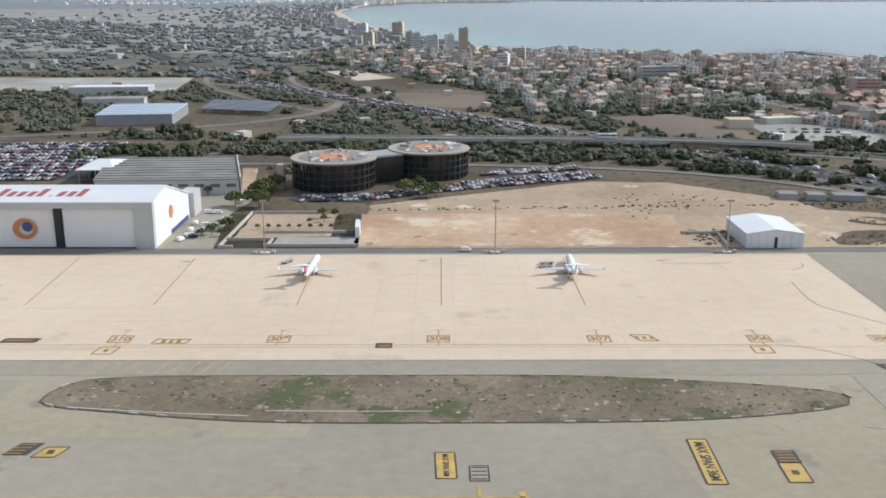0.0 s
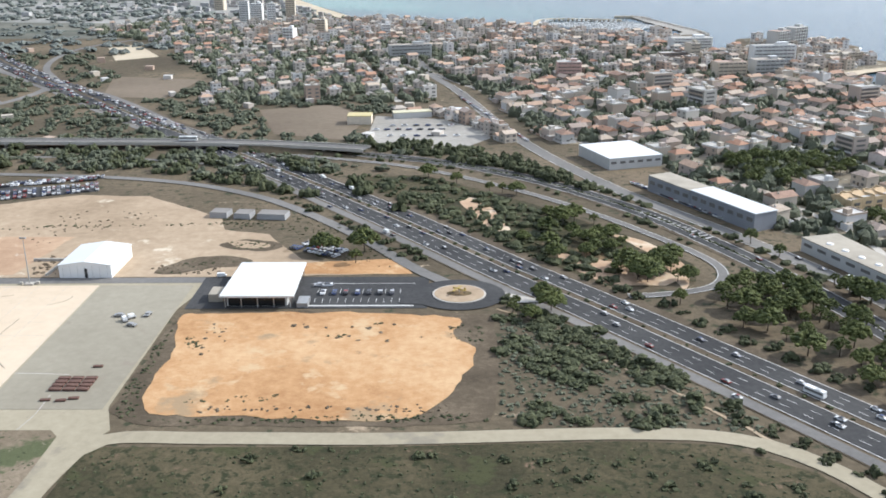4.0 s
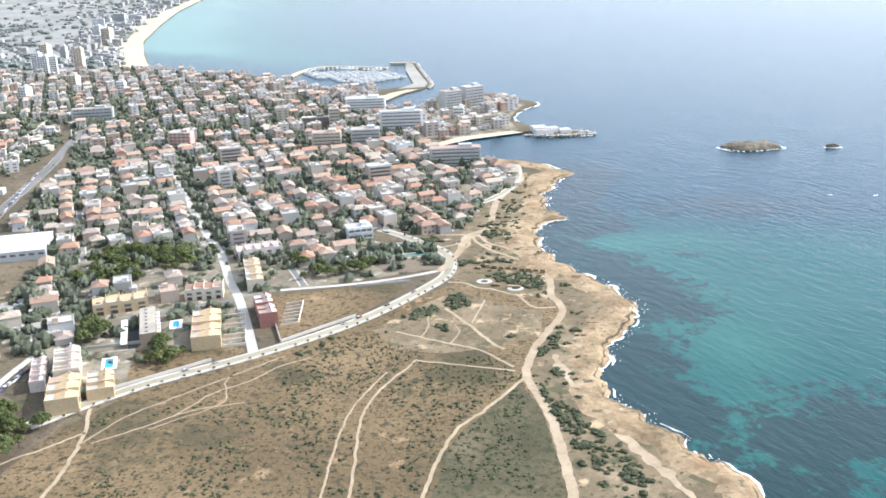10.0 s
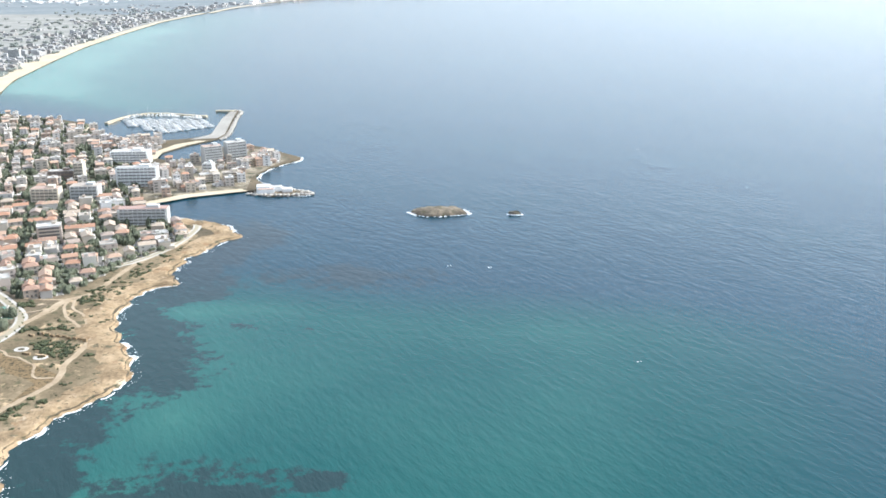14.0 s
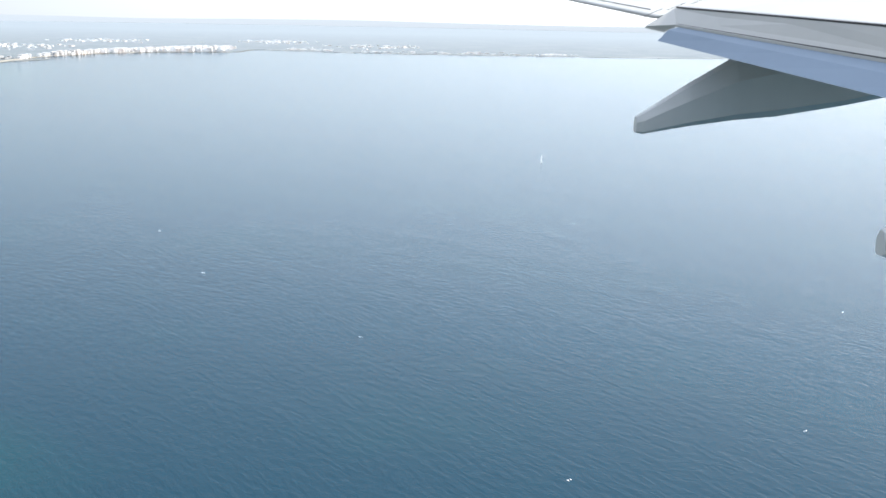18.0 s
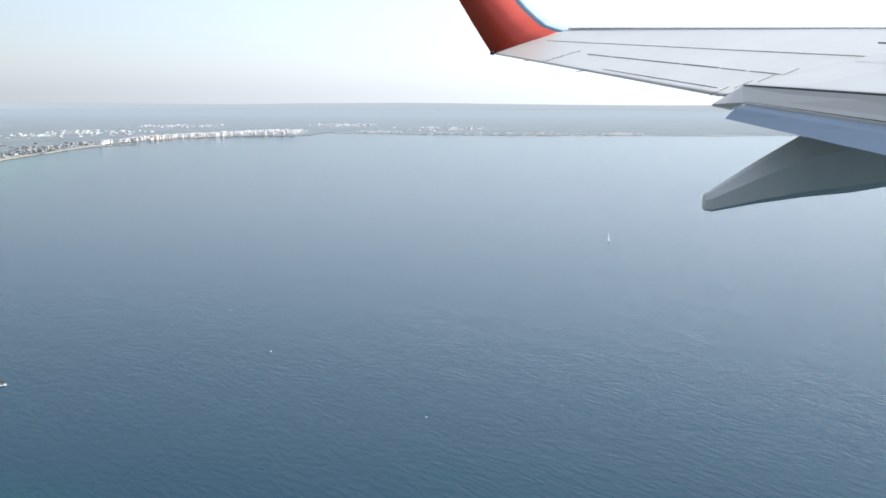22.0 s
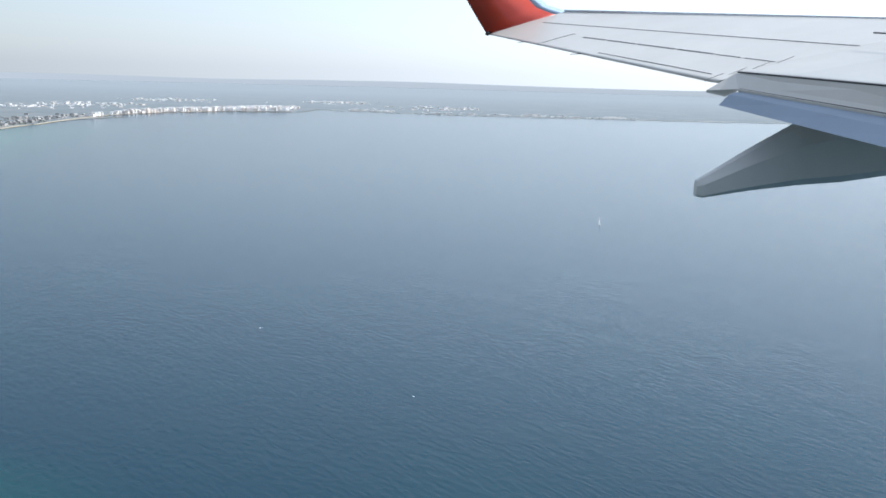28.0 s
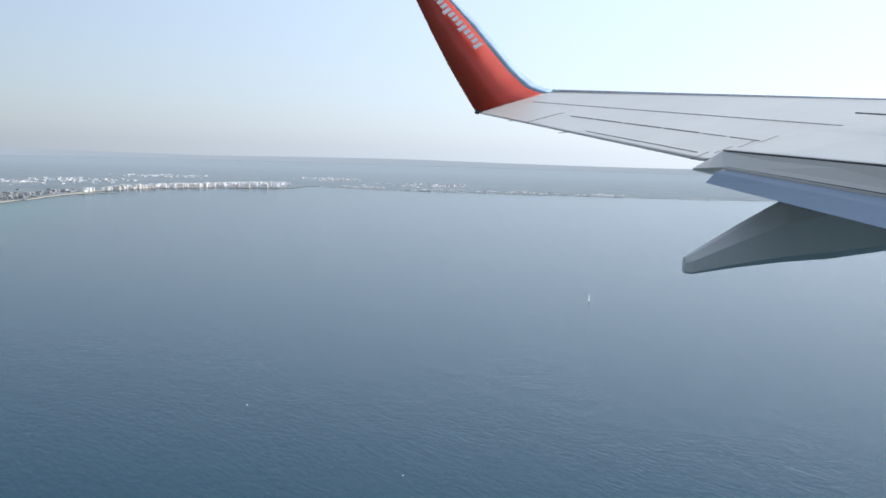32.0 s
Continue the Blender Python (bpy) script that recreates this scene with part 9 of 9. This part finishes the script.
# ---- the airliner's own wing, beside the window where the camera comes to rest ----
def make_wing():
    eye, yaw = Vector((412.000, -18.820, 81.950)), radians(-0.271)
    lean = Matrix.Rotation(radians(0.5335), 4, Vector((0.4348, 0.9005, 0)))
    wing = thing("aircraft_wing", "pale grey airliner wing with lowered flaps and an upturned red winglet", "wing",
                 at=sized(Matrix.Translation(eye) @ lean @ Matrix.Rotation(yaw, 4, "Z")))

    def lerp(a, b, t):
        return tuple(p + (q - p) * t for p, q in zip(a, b))

    # corners: x forward, y outboard, z up, in metres from the eye
    tip_te, tip_le = (0.74, 15.79, 0.557), (2.054, 15.86, 0.976)
    mid_te, mid_le = (2.58, 9.21, -0.044), (5.45, 9.30, 0.62)
    in_te, in_le = (2.86, 4.2, -0.42), (8.2, 4.2, 0.18)

    def section(te, le, n=9, thick=0.11):
        """A closed aerofoil from the trailing edge over the top to the nose and back below."""
        c = math.dist(te, le)
        out = []
        for i in range(n):
            t = i / (n - 1)
            k = (1 - math.cos(math.pi * t)) / 2
            h = thick * c * (1.48 * math.sqrt(max(1 - k, 0)) * k) * 0.62
            p = lerp(te, le, k)
            out.append((p[0], p[1], p[2] + h * 0.55))
        for i in range(n - 2, 0, -1):
            t = i / (n - 1)
            k = (1 - math.cos(math.pi * t)) / 2
            h = thick * c * (1.48 * math.sqrt(max(1 - k, 0)) * k) * 0.62
            p = lerp(te, le, k)
            out.append((p[0], p[1], p[2] - h - 0.02))
        return out

    def even(ob):
        """Smooths the shading of the upper skin, so that its panels read as one surface."""
        turned = []
        for v in ob.data.vertices:
            n = v.normal.copy()
            turned.append(n.lerp(Vector((-0.08, 0, 1)), 0.85).normalized() if n.z > 0.15 else n)
        ob.data.normals_split_custom_set_from_vertices(turned)

    rows = []
    for t in np.linspace(0, 1, 9):
        rows.append(section(lerp(mid_te, tip_te, t), lerp(mid_le, tip_le, t), thick=0.10 - 0.03 * t))
    even(part("outer_panel", Build().rings(rows), WING_GREY, wing, "pale grey outer wing skin", True))
    rows = []
    for t in np.linspace(0, 1, 7):
        te = lerp((2.80, 9.21, 0.052), (3.80, 4.2, -0.12), t)
        rows.append(section(te, lerp(mid_le, in_le, t), thick=0.10))
    even(part("inner_panel", Build().rings(rows), WING_GREY, wing, "pale grey inner wing skin", True))

    def slab(pts, thick, name, material, label="", parent=wing):
        n = len(pts)
        b = Build().add([*pts, *[(x, y, z - thick) for x, y, z in pts]],
                        [tuple(range(n))[::-1], tuple(range(n, 2 * n))] + [(i, (i + 1) % n, n + (i + 1) % n, n + i) for i in range(n)])
        return part(name, b, material, parent, label)

    # spoiler panel and flaps
    slab([(2.50, 9.10, -0.118), (2.647, 8.99, -0.148), (2.735, 8.90, -0.095), (3.137, 6.889, -0.208), (3.675, 4.2, -0.358), (3.805, 4.2, -0.125), (3.216, 7.105, -0.0193), (2.80, 9.22, 0.05)], 0.02, "fore_flap", WING_GREY, "grey fore flap")
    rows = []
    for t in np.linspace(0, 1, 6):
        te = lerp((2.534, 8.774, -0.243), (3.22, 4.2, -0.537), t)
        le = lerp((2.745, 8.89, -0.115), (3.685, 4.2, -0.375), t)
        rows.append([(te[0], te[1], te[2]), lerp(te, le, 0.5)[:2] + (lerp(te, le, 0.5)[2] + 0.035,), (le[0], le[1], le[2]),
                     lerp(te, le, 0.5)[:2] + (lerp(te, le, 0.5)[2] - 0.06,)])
    part("aft_flap", Build().rings(rows), FLAP_GREY, wing, "lowered aft flap with reflected sky blue in its colour")
    # dark slits between the moving panels
    def slit(a, b, w, name="panel_gap", material=DARK, lift=0.004):
        a, b = Vector(a), Vector(b)
        side = Vector((0.7, 0.3, 0.16)).normalized() * w * 0.6
        up = Vector((0, 0, lift))
        part(name, Build().add([a + up, b + up, b + up + side, a + up + side, a - 2 * up, b - 2 * up, b - 2 * up + side, a - 2 * up + side],
                               [(0, 1, 2, 3), (7, 6, 5, 4), (0, 4, 5, 1), (1, 5, 6, 2), (2, 6, 7, 3), (3, 7, 4, 0)]), material, wing)

    def skin(u, v):
        """A place on the upper skin: u from the flap's end to the tip, v from the trailing edge to the nose."""
        te, le = lerp(mid_te, tip_te, u), lerp(mid_le, tip_le, u)
        c, p = math.dist(te, le), lerp(te, le, v)
        h = (0.10 - 0.03 * u) * c * (1.48 * math.sqrt(max(1 - v, 0)) * v) * 0.62 * 0.55
        return (p[0], p[1], p[2] + h)

    for k in range(12):
        slit(skin(k / 12 * 0.93, 0.50), skin((k + 1) / 12 * 0.93, 0.50), 0.022)
    for a, b in ((0.18, 0.28), (0.29, 0.41), (0.42, 0.52), (0.53, 0.62)):
        slit(skin(a, 0.25), skin(b, 0.25), 0.05)
    for a, b in ((0.03, 0.10), (0.11, 0.17)):
        slit(skin(a, 0.25), skin(b, 0.25), 0.018)
    for k in range(5):
        slit(skin(0.05 + k * 0.075, 0.06), skin(0.05 + (k + 1) * 0.075, 0.06), 0.016)
    for k in range(4):
        slit(skin(0.69, 0.02 + k * 0.07), skin(0.69 - 0.01, 0.02 + (k + 1) * 0.07), 0.018)
        slit(skin(0.02, 0.0 + k * 0.08), skin(0.035, 0.08 + k * 0.08), 0.022)
    for k in range(6):
        a, b = lerp((2.81, 9.2, 0.062), (3.81, 4.2, -0.108), k / 6), lerp((2.81, 9.2, 0.062), (3.81, 4.2, -0.108), (k + 1) / 6)
        slit(a, b, 0.03)
        a, b = lerp((2.745, 8.88, -0.092), (3.675, 4.2, -0.35), k / 6), lerp((2.745, 8.88, -0.092), (3.675, 4.2, -0.35), (k + 1) / 6)
        slit(a, b, 0.035)
        a, b = lerp((4.05, 9.2, 0.47), (5.2, 4.2, 0.15), k / 6), lerp((4.05, 9.2, 0.47), (5.2, 4.2, 0.15), (k + 1) / 6)
        slit(a, b, 0.022)
    # bright nose of the wing
    rows = []
    for t in np.linspace(0, 1, 9):
        le, te = lerp(in_le, mid_le, t * 2) if t < 0.5 else lerp(mid_le, tip_le, t * 2 - 1), (0, 0, 0)
        rows.append([(le[0] - 0.10, le[1], le[2] + 0.015), (le[0] + 0.02, le[1], le[2] + 0.0), (le[0] - 0.08, le[1], le[2] - 0.05)])
    part("leading_edge", Build().rings(rows), BARE_METAL, wing, "bright metal leading edge", True)

    # flap track fairings
    def fairing(at, size, label):
        rows = []
        for s, z, w, h in ((0.0, -0.965, 0.05, 0.15), (0.06, -0.95, 0.075, 0.20), (0.45, -0.775, 0.13, 0.39), (0.85, -0.615, 0.17, 0.58), (1.25, -0.53, 0.19, 0.66), (1.8, -0.46, 0.20, 0.60), (2.6, -0.34, 0.20, 0.5), (3.4, -0.2, 0.16, 0.38)):
            # keel, flat flanks, a shoulder edge on either side and a rounded ridge
            rows.append([(at[0] + s * size, at[1] + size * w * y, at[2] + size * (z + h * k)) for y, k in
                         ((0.55, -0.5), (0.92, -0.40), (1.0, 0.10), (0.5, 0.40), (0.0, 0.46), (-0.5, 0.40), (-1.0, 0.10), (-0.92, -0.40), (-0.55, -0.5))])
        part("flap_track_fairing", Build().rings(rows), FAIRING_GREY, wing, label)

    fairing((2.30, 8.46, 0.0), 1.0, "long grey pointed flap fairing")
    fairing((2.77, 4.95, -0.22), 1.0, "long grey pointed flap fairing")

    # winglet: rows from the wing's tip upwards, each with its trailing and leading edge
    levels = [(tip_te, tip_le), ((0.70, 15.83, 0.60), (1.95, 15.90, 0.985)), ((0.60, 15.93, 0.756), (1.69, 15.99, 1.062)), ((0.43, 16.07, 1.031), (1.375, 16.12, 1.334)),
              ((0.235, 16.22, 1.355), (1.075, 16.28, 1.68)), ((-0.06, 16.45, 1.90), (0.73, 16.50, 2.07)), ((-0.335, 16.70, 2.442), (0.33, 16.71, 2.47)), ((-0.66, 16.95, 3.05), (-0.20, 16.95, 3.05))]
    red, edge = [], []
    for te, le in levels:
        k = lerp(te, le, 0.84)
        t = 0.045
        red.append([te, (k[0], k[1] - t, k[2]), (k[0], k[1] + t, k[2])])
        edge.append([(k[0], k[1] - t, k[2]), le, (k[0], k[1] + t, k[2])])
    winglet = part("winglet", Build().rings(red), RED, wing, "glossy red upturned winglet", True)
    part("winglet_edge", Build().rings(edge), paint("pale_blue_edge", (0.40, 0.52, 0.66), 0.35), winglet, "pale blue-white leading edge strip", True)
    # faded pale lettering, kept as plain marks
    base, top = Vector((0.80, 16.20, 1.70)), Vector((-0.40, 16.80, 3.0))
    run = (top - base) / 18
    for k in range(18):
        o = base + run * k
        w = run * 0.62
        v = Vector((-0.145, -0.05, -0.105)) * (0.62 if k % 4 else 0.85)
        off = Vector((0.0, -0.075, 0.0))
        part("lettering_mark", Build().add([o + off, o + w + off, o + w + v + off, o + v + off] + [o, o + w, o + w + v, o + v],
                                           [(0, 1, 2, 3), (7, 6, 5, 4), (0, 4, 5, 1), (1, 5, 6, 2), (2, 6, 7, 3), (3, 7, 4, 0)]), WHITE, winglet, "white marking on red")
    part("tip_light", Build().lump(0.74, 15.76, 0.57, 0.05, 0.04, 0.1), DARK, wing, "dark tail light at the wing tip", True)
    for x, y, z in ((1.25, 14.2, 0.42), (1.75, 12.2, 0.24)):
        part("static_wick", Build().tube((x, y, z), (x - 0.14, y, z - 0.02), 0.006, 0.003, 5), DARK, wing)


make_wing()
